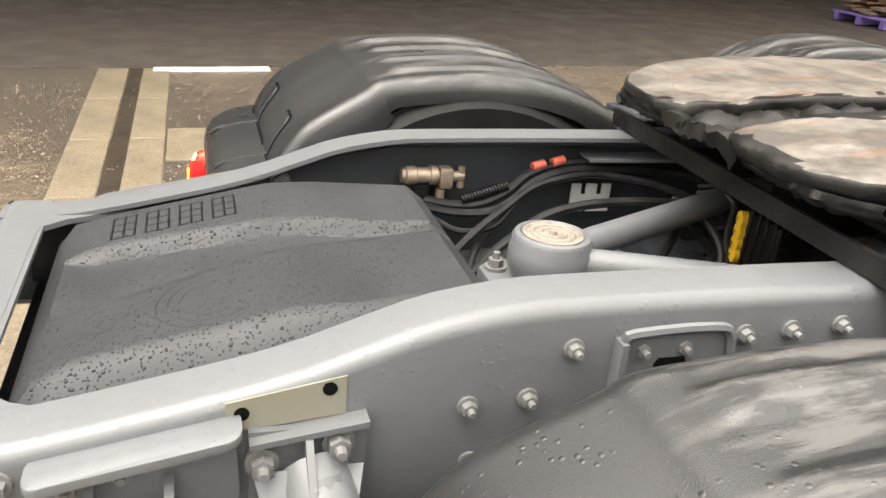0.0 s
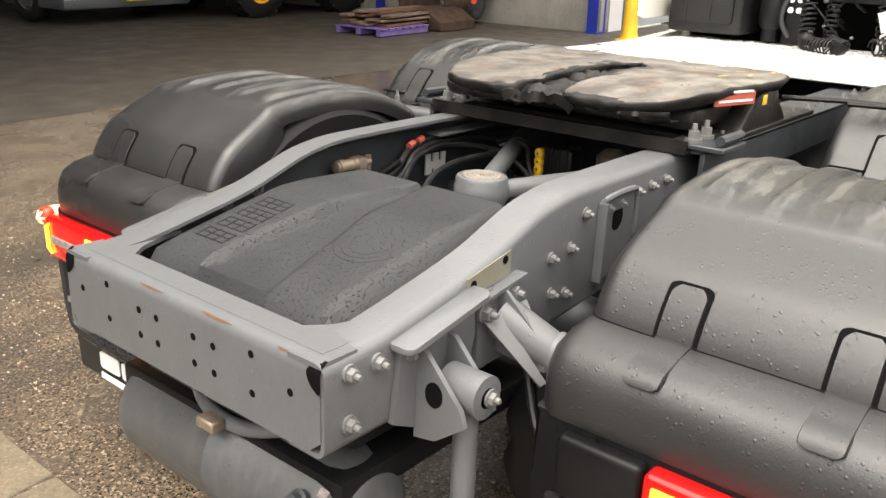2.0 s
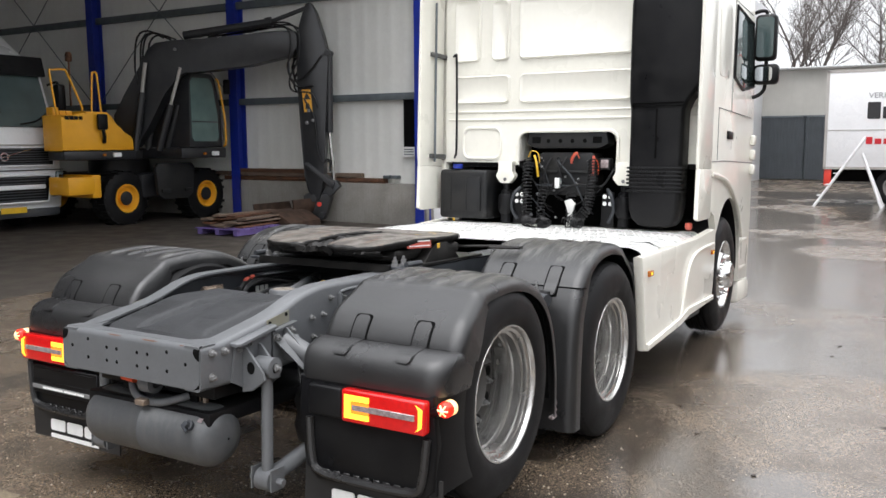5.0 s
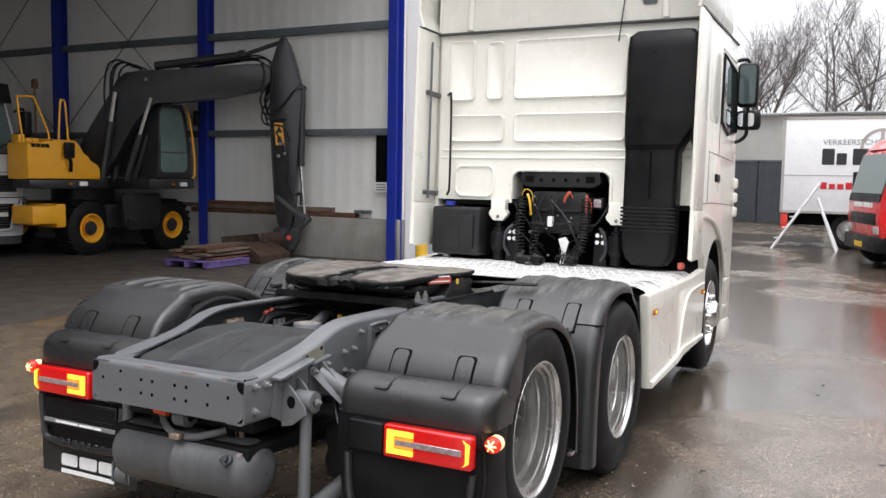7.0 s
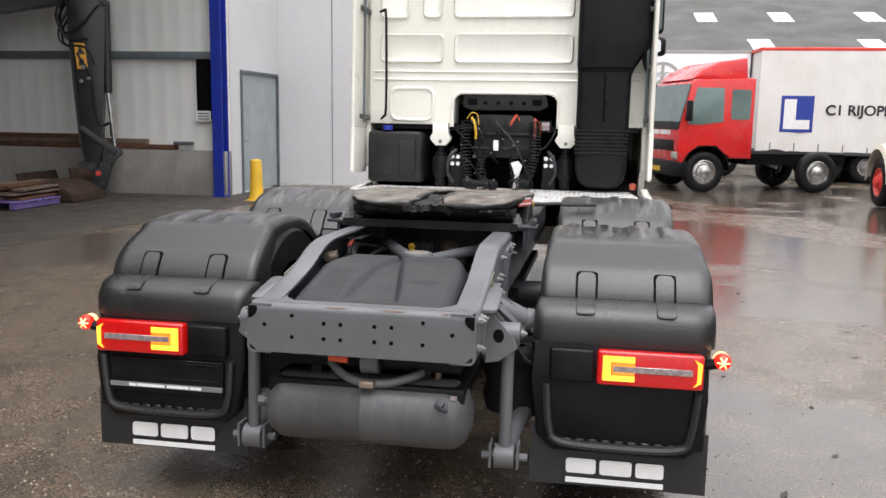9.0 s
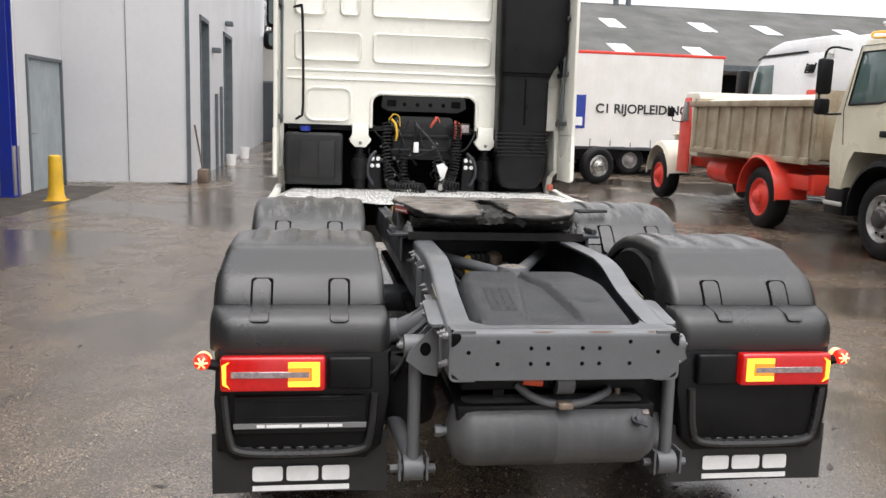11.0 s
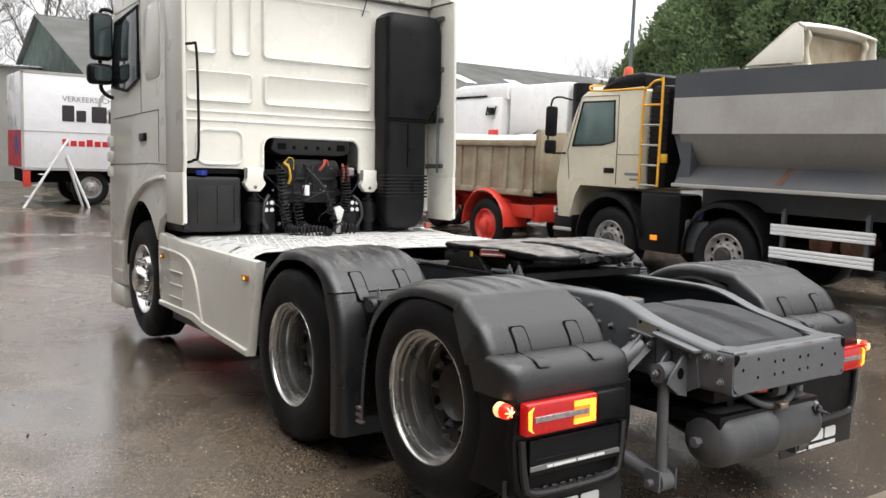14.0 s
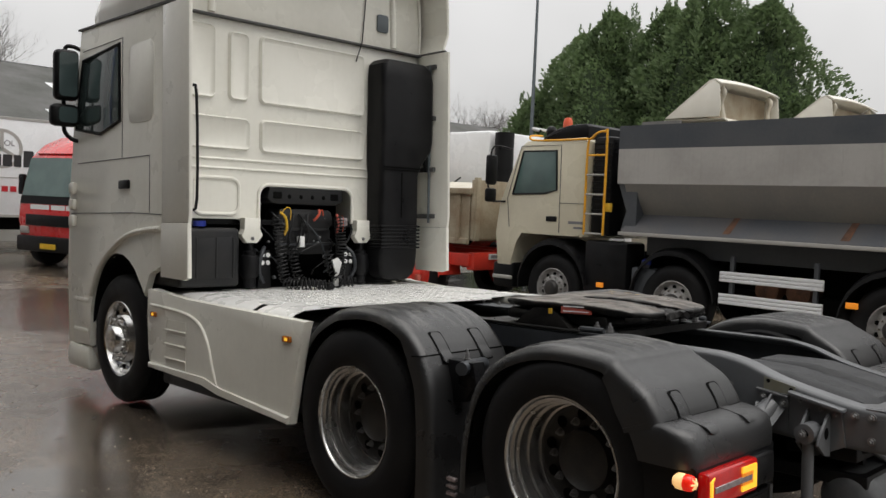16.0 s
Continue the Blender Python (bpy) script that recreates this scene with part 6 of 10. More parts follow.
def deck():
    for nm, x0, x1, y0, y1 in (("deck_plate", 2.98, 4.72, -1.08, 1.08),):
        bm = B()
        prism(bm, [(3.44, -1.08), (3.40, -0.93), (3.08, -0.90), (3.02, -0.55), (2.93, -0.47), (2.93, 0.47), (3.02, 0.55), (3.08, 0.90), (3.40, 0.93), (3.44, 1.08), (4.72, 1.08), (4.72, -1.08)], "z", 1.145, 1.150)
        plate = part(nm, bm, M_DECK, truck, "bright aluminium chequer plate deck")
        bm = B()
        for j in range(59):
            y = -1.06 + 0.0365 * j
            for i in range(9):
                x = 2.945 + 0.2 * i + (0.1 if j % 2 else 0.0)
                if (x < 3.43 and abs(y) > 0.885) or (x < 3.1 and abs(y) > 0.45) or x > 4.5:
                    continue
                q = [(x + u, y + w, 1.1502 + h) for u, w, h in ((0.0, -0.009, 0), (0.188, -0.009, 0), (0.188, 0.009, 0), (0.0, 0.009, 0), (0.006, -0.005, 0.005), (0.182, -0.005, 0.005), (0.182, 0.005, 0.005), (0.006, 0.005, 0.005))]
                v = [bm.verts.new(p) for p in q]
                for f in ((0, 1, 5, 4), (1, 2, 6, 5), (2, 3, 7, 6), (3, 0, 4, 7), (4, 5, 6, 7)):
                    bm.faces.new([v[k] for k in f])
        tread = part("tread_pattern", bm, M_TREAD, plate)
        tread["kind"] = "stuff"
    for s in (1, -1):
        bm = B()
        shell(bm, [[(x, s * 0.95, 1.152), (x, s * 1.10, 1.150), (x, s * 1.20, 1.10), (x, s * 1.215, 1.085)] for x in (3.46, 3.95, 4.72)], 0.004)
        part("deck_edge", bm, M_TREAD, truck, "folded chequer plate edge")
        bm = B()
        shell(bm, [[(x, s * 0.92, 1.150), (x, s * 1.11, 1.146), (x, s * 1.17, 1.125), (x, s * 1.195, 1.10)] for x in (2.985, 3.2, 3.385)], 0.004)
        part("deck_step", bm, M_TREAD, truck, "small chequer plate step")
        # side fairing
        bm = B()
        out = [(2.90, 0.50), (2.99, 0.50), (3.75, 0.545), (4.0, 0.59), (4.92, 0.595), (4.96, 0.72), (4.985, 1.0), (4.97, 1.17), (4.86, 1.18), (4.72, 1.15), (4.3, 1.135), (2.745, 1.112), (2.80, 0.97)]
        prism(bm, out, "y", s * 1.20, s * 1.258, 0.014)
        fair = part("side_fairing", bm, M_CAB, truck, "cream white side fairing with two step recesses")
        bm = B()
        prism(bm, [(2.91, 0.50), (3.76, 0.55), (4.0, 0.595), (4.92, 0.60), (4.92, 0.64), (3.98, 0.635), (3.74, 0.595), (2.90, 0.545)], "y", s * 1.21, s * 1.275, 0.01)
        part("fairing_sill", bm, M_CAB, fair)
        bm = B()
        pts = [(3.80, s * 1.258, 0.60), (3.86, s * 1.261, 0.72), (3.94, s * 1.263, 0.88), (4.08, s * 1.262, 0.99), (4.35, s * 1.26, 1.04), (4.9, s * 1.258, 1.06)]
        tube(bm, pts, 0.012, 8, smooth=5)
        part("fairing_crease", bm, M_CAB, fair)
        for k, z in enumerate((0.94, 0.84, 0.74, 0.66) if s > 0 else ()):
            bm = B()
            prism(bm, round_rect(4.28, 4.62, z - 0.035, z + 0.035, 0.012), "y", s * 1.2585, s * 1.2615)
            part("step_recess", bm, M_CABSHADE if k % 2 else M_CAB, fair)
            bm = B()
            box(bm, 4.28, 4.63, s * 1.25, s * 1.272, z - 0.045, z - 0.032, 0.005)
            part("step_lip", bm, M_CAB, fair)
        for x in (2.93, 4.84):
            z = 0.995
            mk = part("side_marker", box(B(), x - 0.042, x + 0.042, s * 1.255, s * 1.275, z - 0.018, z + 0.018, 0.006), M_AMBERDARK, fair, "amber side marker lamp")
            bm = B()
            box(bm, x - 0.02, x + 0.01, s * 1.274, s * 1.277, z - 0.009, z + 0.009, 0.002, 1)
            part("marker_glow", bm, M_AMBERGLOW, mk)
        bm = B()
        box(bm, 2.96, 4.7, s * 0.55, s * 1.18, 0.48, 1.05, 0.02)
        part("fuel_tank", bm, M_BLACK, truck, "dark tank behind the fairing")


M_AMBERDARK = surface("amber_lens_off", (0.42, 0.13, 0.015), 0.2)
# Darker copy of the cab cream, with the shade of recesses painted in.
M_CABSHADE = surface("cab_cream_shaded", (0.68, 0.67, 0.61), 0.35, 0.0, (0.55, 0.53, 0.47), 2, 0.4)


def panel_emboss(y0, y1, z0, z1, r=0.04, d=0.026):
    """A pressed field in the cab's rear sheet: a rounded ridge round a flat."""
    bm = B()
    o, i = round_rect(y0, y1, z0, z1, r), round_rect(y0 + 0.034, y1 - 0.034, z0 + 0.034, z1 - 0.034, r * 0.5)
    m = round_rect(y0 + 0.014, y1 - 0.014, z0 + 0.014, z1 - 0.014, r * 0.85)
    rs = [[bm.verts.new((4.5985 - h, y, z)) for y, z in q] for q, h in ((o, 0.0), (m, d), (i, d * 0.45))]
    skin(bm, rs, True, False)
    bm.faces.new(rs[-1])
    return part("pressed_panel", bm, M_CAB, truck)


def cab():
    # rear sheet with the arched opening
    ARCH = 1.888
    arch = [(-0.475, 1.68), (-0.475, 1.84)] + [(-0.475 + 0.09 * (1 - math.cos(radians(a))), ARCH + 0.09 * math.sin(radians(a))) for a in (0, 20, 45, 70, 90)] + [(0.357 + 0.09 * math.sin(radians(a)), ARCH + 0.09 * math.cos(radians(a))) for a in (0, 20, 45, 70, 90)] + [(0.447, 1.84), (0.447, 1.68)]
    bm = B()
    prism(bm, [(-1.19, 1.70), (-0.64, 1.70), (-0.60, 1.68)] + arch + [(0.55, 1.68), (0.60, 1.70), (1.19, 1.70), (1.20, 3.225), (-1.20, 3.225)], "x", 4.60, 4.66)
    part("cab_rear_wall", bm, M_CAB, truck, "cream white cab rear wall with pressed panels")
    bm = B()
    tube(bm, [(4.597, y, z) for y, z in arch], 0.016, 8)
    part("arch_lip", bm, M_CAB, truck)
    for q in ((0.83, 1.10, 2.60, 3.16), (0.545, 0.725, 2.605, 3.135), (-0.585, 0.455, 2.605, 3.137), (-0.80, -0.66, 2.605, 3.11), (0.53, 1.10, 2.225, 2.48), (-0.588, 0.445, 2.223, 2.485), (-0.80, -0.66, 2.223, 2.47)):
        panel_emboss(*q, r=0.045 if q[1] - q[0] > 0.15 else 0.03)
    bm = B()
    tray = round_rect(0.62, 1.0, 1.735, 2.01, 0.07)
    tube(bm, [(4.598, y, z) for y, z in tray + tray[:1]], 0.016, 8)
    part("corner_pressing", bm, M_CAB, truck)
    bm = B()
    for z in (2.155, 2.085):
        tube(bm, [(4.598, 1.15, z), (4.598, -1.15, z)], 0.012, 6)
    part("rear_swage", bm, M_CAB, truck)
    for y in (0.537, -0.549):
        bm = B()
        prism(bm, [(y - 0.075, 1.71), (y - 0.06, 1.62), (y - 0.095, 1.585), (y - 0.085, 1.56), (y - 0.045, 1.515), (y + 0.045, 1.515), (y + 0.085, 1.56), (y + 0.095, 1.585), (y + 0.06, 1.62), (y + 0.075, 1.71)], "x", 4.53, 4.60, 0.008)
        br = part("cab_mount", bm, M_CAB, truck, "cream cab mount bracket")
        for dy, z in ((0.0, 1.55),):
            put_bolt(br, (4.53, y + dy, z), (-1, 0, 0), 0.011, 0.012)
        bm = B()
        lathe(bm, (4.57, y, 1.16), (0, 0, 1), [(0.02, 0), (0.05, 0.01), (0.05, 0.08), (0.068, 0.10), (0.075, 0.14), (0.076, 0.22), (0.068, 0.255), (0.05, 0.265), (0.05, 0.29), (0.03, 0.30), (0.03, 0.40)], 20)
        part("cab_spring", bm, M_BLACK, truck, "black cab suspension strut")
    # sides with wheel arch and window
    for s in (1, -1):
        a0 = [(5.55 + 0.70 * math.cos(radians(a)), 0.74 + 0.69 * math.sin(radians(a))) for a in range(172, 5, -12)]
        out = [(4.60, 1.50), (4.60, 1.34), (4.86, 1.29)] + [p for p in a0 if p[0] > 4.95] + [(6.22, 0.62), (6.66, 0.62), (6.78, 1.2), (6.78, 1.75), (6.70, 2.5), (6.50, 3.30), (4.60, 3.225)]
        bm = B()
        prism(bm, out, "y", s * 1.145, s * 1.195, 0.012)
        side = part("cab_side", bm, M_CAB, truck, "cream white cab side with door")
        bm = B()
        pts = [(4.62, s * 1.20, 1.64)] + [(5.55 + 0.72 * math.cos(radians(a)), s * 1.205, 0.78 + 0.72 * math.sin(radians(a))) for a in range(120, 20, -12)] + [(6.25, s * 1.205, 1.0)]
        tube(bm, [(4.62, s * 1.20, 1.62), (5.0, s * 1.205, 1.60), (5.3, s * 1.207, 1.56), (5.6, s * 1.208, 1.47), (5.95, s * 1.206, 1.30), (6.2, s * 1.204, 1.05)], 0.02, 8, smooth=5)
        part("fender_swage", bm, M_CAB, side)
        bm = B()
        shell(bm, [[(x, s * 0.7, z), (x, s * 1.17, z)] for x, z in [(5.55 + 0.68 * math.cos(radians(a)), 0.74 + 0.68 * math.sin(radians(a))) for a in range(180, -1, -12)]], 0.01)
        part("front_arch", bm, M_BLACK, truck)
        bm = B()
        for pts in ([(4.86, 1.74), (4.86, 2.16), (6.56, 2.16)], [(4.62, 1.72), (5.2, 1.735), (6.75, 1.735)], [(5.46, 2.16), (5.46, 3.10), (6.45, 3.10)]):
            tube(bm, [(x, s * 1.196, z) for x, z in pts], 0.0035, 6)
        part("door_gap", bm, M_CABEDGE, side)
        bm = B()
        prism(bm, [(5.50, 2.46), (5.98, 2.38), (6.60, 2.45), (6.42, 3.02), (5.52, 3.06)], "y", s * 1.192, s * 1.2, 0.004)
        win = part("side_window", bm, M_GLASSDARK, side, "dark door window")
        bm = B()
        tube(bm, [(x, s * 1.2, z) for x, z in ((5.50, 2.46), (5.98, 2.38), (6.60, 2.45), (6.42, 3.02), (5.52, 3.06), (5.50, 2.46))], 0.014, 6)
        part("window_rubber", bm, M_BLACK, win)
        bm = B()
        prism(bm, round_rect(4.78, 5.32, 2.42, 3.02, 0.10), "y", s * 1.193, s * 1.2, 0.004)
        part("side_pressing", bm, M_CAB, side)
        bm = B()
        box(bm, 5.28, 5.5, s * 1.19, s * 1.215, 1.92, 1.99, 0.012)
        part("door_handle", bm, M_BLACK, side)
        bm = B()
        for k in range(3):
            box(bm, 6.60, 6.72, s * 1.19, s * 1.235, 1.62 + 0.14 * k, 1.72 + 0.14 * k, 0.02)
        part("corner_vane", bm, M_CAB, side)
        for k in range(3):
            bm = B()
            box(bm, 6.28, 6.66, s * 1.12, s * 1.20, 0.46 + 0.26 * k, 0.50 + 0.26 * k, 0.01)
            part("entry_step", bm, M_CAB, side)
        bm = B()
        box(bm, 6.25, 6.82, s * 1.05, s * 1.21, 0.40, 0.62, 0.05)
        part("bumper_end", bm, M_CAB, truck)
        # rear edge wing beside the wall
        bm = B()
        prism(bm, [(4.60, 1.66), (4.19, 1.66), (4.175, 1.75), (4.20, 3.22), (4.60, 3.225)], "y", s * 1.175, s * 1.205, 0.01)
        wing = part("side_wing", bm, M_CAB, truck, "cream side air deflector")
        for z in ((1.75, 2.66) if s > 0 else (1.76, 2.18, 2.64, 3.10)):
            part("wing_bracket", box(B(), 4.34, 4.60, s * 1.145, s * 1.175, z - 0.02, z + 0.02, 0.005), M_CABEDGE, wing)
        bm = B()
        cyl(bm, (4.40, s * 1.15, 1.70), (4.40, s * 1.15, 3.12), 0.011, seg=8)
        part("wing_rod", bm, M_GREYSTEEL, wing)
        bm = B()
        prism(bm, [(4.60, 1.27), (4.24, 1.262), (4.18, 1.28), (4.19, 1.66), (4.60, 1.66)], "y", s * 1.175, s * 1.21, 0.01)
        part("wing_tail", bm, M_CAB, wing)
        # mirror
        mir = part("mirror", tube(B(), [(6.22, s * 1.2, 3.13), (6.25, s * 1.30, 3.16), (6.27, s * 1.34, 3.08), (6.27, s * 1.34, 2.55), (6.26, s * 1.33, 2.42), (6.24, s * 1.26, 2.36), (6.22, s * 1.2, 2.36)], 0.018, 8, smooth=3), M_BLACK, truck, "black mirror arm with two mirror heads")
        for z0, z1, ywid in ((2.69, 3.12, 0.2), (2.47, 2.66, 0.23)):
            bm = B()
            box(bm, 6.17, 6.29, s * 1.24, s * (1.24 + ywid), z0, z1, 0.045, 3)
            head = part("mirror_head", bm, M_BLACK, mir)
            bm = B()
            prism(bm, round_rect(min(s * 1.265, s * 1.415), max(s * 1.265, s * 1.415), z0 + 0.03, z1 - 0.03, 0.03), "x", 6.162, 6.169)
            # Dark glass paints in a dark reflection; only one lower mirror really reflects.
            part("mirror_glass", bm, M_GLASSDARK if z0 > 2.5 or s > 0 else M_MIRROR, head)
    # front and floor close the cab
    bm = B()
    prism(bm, [(6.62, 0.5), (6.86, 0.55), (6.88, 1.2), (6.84, 1.9), (6.72, 2.5), (6.50, 3.32), (6.40, 3.32), (6.55, 2.4), (6.55, 1.7), (6.55, 0.5)], "y", -1.19, 1.19, 0.03)
    part("cab_front", bm, M_CAB, truck)
    bm = B()
    box(bm, 4.66, 6.6, -1.15, 1.15, 1.66, 1.70)
    part("cab_floor", bm, M_BLACK, truck)
    # raised roof with an overhanging rear lip
    bm = B()
    rows = []
    for z, xf, w in ((3.235, 6.62, 1.165), (3.36, 6.57, 1.207), (3.40, 6.54, 1.207), (3.58, 6.33, 1.195), (3.76, 6.05, 1.17), (3.89, 5.70, 1.13), (3.97, 5.30, 1.06), (4.0, 4.95, 0.95)):
        xb = 4.25 - 0.05 * (z - 3.235)
        half = [(xb + (xf - xb) * f, max(0.0, w - d)) for f, d in ((0, 0), (0.14, 0), (0.4, 0), (0.76, 0), (0.88, 0.05), (0.95, 0.18), (0.99, 0.45), (1.0, 9))]
        lift = lambda y: 0.0 if z < 3.9 else 0.06 * (abs(y) / 1.0) ** 2
        rows.append([(x, y, z + lift(y)) for x, y in half] + [(x, -y, z + lift(y)) for x, y in half[-2::-1]])
    shell(bm, rows)
    top = rows[-1]
    n = len(top)
    grid = []
    for i in range(n // 2):
        (xa, ya, za), (xb, yb, zb) = top[i], top[n - 1 - i]
        grid.append([(xa, ya + (yb - ya) * k / 8, 4.0 + 0.06 * (abs(ya + (yb - ya) * k / 8)) ** 2 + 0.012 * math.sin(math.pi * k / 8)) for k in range(9)])
    shell(bm, grid)
    bmesh.ops.remove_doubles(bm, verts=bm.verts, dist=0.004)
    roof = part("high_roof", bm, M_CAB, truck, "cream white high roof with an overhanging rear lip", crease=50)
    bm = B()
    lip = [r[0] for r in rows] + grid[0][1:-1] + [r[-1] for r in rows[::-1]]
    tube(bm, lip, 0.014, 8)
    part("roof_lip", bm, M_CAB, roof)
    bm = B()
    prism(bm, [(-1.155, 3.225), (1.155, 3.225), (1.175, 3.60), (1.155, 3.77), (1.11, 3.89), (1.03, 3.965), (0.90, 4.03), (0.5, 4.005), (0.0, 3.995), (-0.5, 4.005), (-0.90, 4.03), (-1.03, 3.965), (-1.11, 3.89), (-1.155, 3.77), (-1.175, 3.60)], "x", 4.56, 4.60, 0.004)
    part("roof_rear_wall", bm, M_CAB, truck)
    for s in (1, -1):
        bm = B()
        tube(bm, [(4.565, s * 0.885, 3.24), (4.56, s * 0.875, 3.5), (4.56, s * 0.86, 3.8), (4.56, s * 0.85, 3.98)], 0.034, 10, smooth=4)
        tube(bm, [(4.56, s * 1.19, 3.24), (4.55, s * 1.185, 3.5), (4.55, s * 1.16, 3.75), (4.55, s * 1.08, 3.9), (4.55, s * 0.9, 3.985)], 0.014, 8, smooth=4)
        part("roof_corner_fold", bm, M_CAB, truck)
        bm = B()
        prism(bm, [(4.25, 3.222), (6.55, 3.285), (6.55, 3.30), (4.25, 3.238)], "y", s * 1.19, s * 1.212)
        part("roof_seam_side", bm, M_CABEDGE, truck)
    bm = B()
    box(bm, 4.552, 4.60, -1.19, 1.19, 3.212, 3.229, 0.003, 1)
    part("roof_seam", bm, M_CABEDGE, truck)
    bm = B()
    tube(bm, [(4.548, -0.60, 3.985), (4.548, -0.56, 3.6), (4.54, -0.52, 3.24), (4.585, -0.49, 3.07)], 0.005, 6)
    part("drain_hose", bm, M_HOSE, truck)
    bm = B()
    prism(bm, round_rect(-0.81, -0.69, 3.36, 3.51, 0.02), "x", 4.54, 4.556, 0.004)
    part("vent_flap", bm, M_GREYSTEEL, truck, "small dark vent flap")
    # rod beside the left edge
    bm = B()
    tube(bm, [(4.57, 1.10, 2.66), (4.52, 1.06, 2.66), (4.50, 1.03, 2.60), (4.50, 1.02, 1.85), (4.53, 1.05, 1.76), (4.58, 1.08, 1.74)], 0.011, 8, smooth=3)
    part("grab_rod", bm, M_BLACK, truck, "thin black grab rod")
    # intake tower
    bm = B()
    secs = []
    for z, y0, y1, x0 in ((1.185, -0.93, -0.77, 4.46), (1.20, -0.99, -0.71, 4.42), (1.25, -1.035, -0.66, 4.395), (1.33, -1.055, -0.635, 4.385), (1.45, -1.06, -0.63, 4.38), (2.12, -1.065, -0.63, 4.38), (2.2, -1.10, -0.62, 4.375), (2.27, -1.15, -0.62, 4.37), (2.34, -1.205, -0.62, 4.365), (2.42, -1.215, -0.62, 4.36), (2.95, -1.215, -0.62, 4.36), (3.06, -1.20, -0.63, 4.37), (3.105, -1.15, -0.68, 4.40)):
        secs.append([bm.verts.new((x, y, z)) for x, y in [(4.58, y0), (4.58, y1)] + [(x0 + 0.05 - 0.05 * math.sin(radians(a)), y1 - 0.05 + 0.05 * math.cos(radians(a))) for a in (0, 30, 60, 90)] + [(x0 + 0.05 - 0.05 * math.cos(radians(a)), y0 + 0.05 - 0.05 * math.sin(radians(a))) for a in (0, 30, 60, 90)]])
    skin(bm, secs)
    tow = part("intake_tower", bm, M_BLACK, truck, "black plastic air intake tower behind the cab", crease=30)
    for k in range(7):
        bm = B()
        box(bm, 4.372, 4.57, -1.068, -0.622, 1.47 + 0.031 * k, 1.487 + 0.031 * k, 0.007)
        part("bellows_ring", bm, M_BLACK, tow)
    bm = B()
    box(bm, 4.374, 4.40, -0.86, -0.845, 1.74, 2.13, 0.004, 1)
    box(bm, 4.366, 4.40, -1.06, -0.65, 2.17, 2.182, 0.003, 1)
    box(bm, 4.366, 4.40, -1.06, -0.65, 2.15, 2.156, 0.002, 1)
    part("moulded_slot", bm, M_GROOVE, tow)
    bm = B()
    cyl(bm, (4.43, -1.16, 2.30), (4.43, -1.19, 2.16), 0.03, 0.02, seg=8)
    part("drain_nozzle", bm, M_BLACK, tow)
    # left box and under-cab machinery
    bm = B()
    box(bm, 4.46, 4.9, 0.685, 1.17, 1.19, 1.63, 0.03, 3)
    prism(bm, round_rect(0.74, 1.12, 1.25, 1.57, 0.03), "x", 4.452, 4.47, 0.006)
    part("tool_locker", bm, M_LOCKER, truck, "black box behind the cab")
    for y in (0.68, 0.82, 0.98):
        part("locker_rib", box(B(), 4.446, 4.47, y + 0.06, y + 0.072, 1.26, 1.56, 0.003, 1), M_LOCKER, truck)
    bm = B()
    cyl(bm, (4.5, 1.0, 1.64), (4.5, 1.0, 1.68), 0.045, seg=14)
    part("blue_cap", bm, M_BLUE, truck, "blue filler cap")
    # No real wall: a black box put in for the shade under the cab.
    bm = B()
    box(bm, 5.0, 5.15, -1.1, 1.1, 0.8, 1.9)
    part("engine_wall", bm, M_GROOVE, truck, "black box standing for the shade under the cab")
    bm = B()
    prism(bm, [(-0.35, 1.845), (-0.385, 1.87), (-0.375, 1.94), (-0.36, 1.955), (-0.34, 1.995), (0.32, 1.995), (0.335, 1.955), (0.35, 1.94), (0.36, 1.87), (0.33, 1.845), (0.28, 1.828), (-0.30, 1.828)], "x", 4.60, 4.8, 0.012)
    beam = part("lift_beam", bm, M_LOCKER, truck, "black cross beam with round holes")
    for k in range(6):
        bm = B()
        y = -0.29 + 0.112 * k
        if k in (0, 5):
            box(bm, 4.596, 4.602, y - 0.04, y + 0.04, 1.87, 1.925, 0.004, 1)
        else:
            lathe(bm, (4.602, y, 1.89), (-1, 0, 0), [(0.018, 0), (0.018, 0.002), (0.0, 0.003)], 14)
        part("beam_hole", bm, M_GROOVE, beam)
    bm = B()
    prism(bm, round_rect(-0.275, 0.25, 1.63, 1.79, 0.05), "x", 4.61, 4.82, 0.012)
    prism(bm, round_rect(-0.275, 0.25, 1.42, 1.63, 0.02), "x", 4.635, 4.82, 0.008)
    prism(bm, round_rect(-0.24, 0.22, 1.615, 1.64, 0.008), "x", 4.60, 4.64, 0.004)
    part("valve_panel", bm, M_LOCKER, truck, "black valve and socket panel")
    # Arch returns wear the shaded cream copy.
    for ya, yb in ((0.43, 0.446), (-0.51, -0.495)):
        part("arch_return", box(B(), 4.602, 4.86, ya, yb, 1.715, 2.0, 0.004, 1), M_CABSHADE, truck, "inner side of the arch, its shade put into a darker cream")
    # red and yellow stems of the coupling hoses
    for nm, mat, pts in (("red_stem", M_REDPLUG, [(4.55, -0.28, 1.60), (4.53, -0.285, 1.68), (4.55, -0.28, 1.76)]), ("red_stem", M_REDPLUG, [(4.58, -0.07, 1.70), (4.55, -0.10, 1.75), (4.58, -0.12, 1.79)]), ("yellow_stem", M_YELLOW, [(4.56, 0.27, 1.76), (4.53, 0.24, 1.72), (4.53, 0.225, 1.64), (4.56, 0.23, 1.58)])):
        part(nm, tube(B(), pts, 0.011, 8, smooth=4), mat, truck)
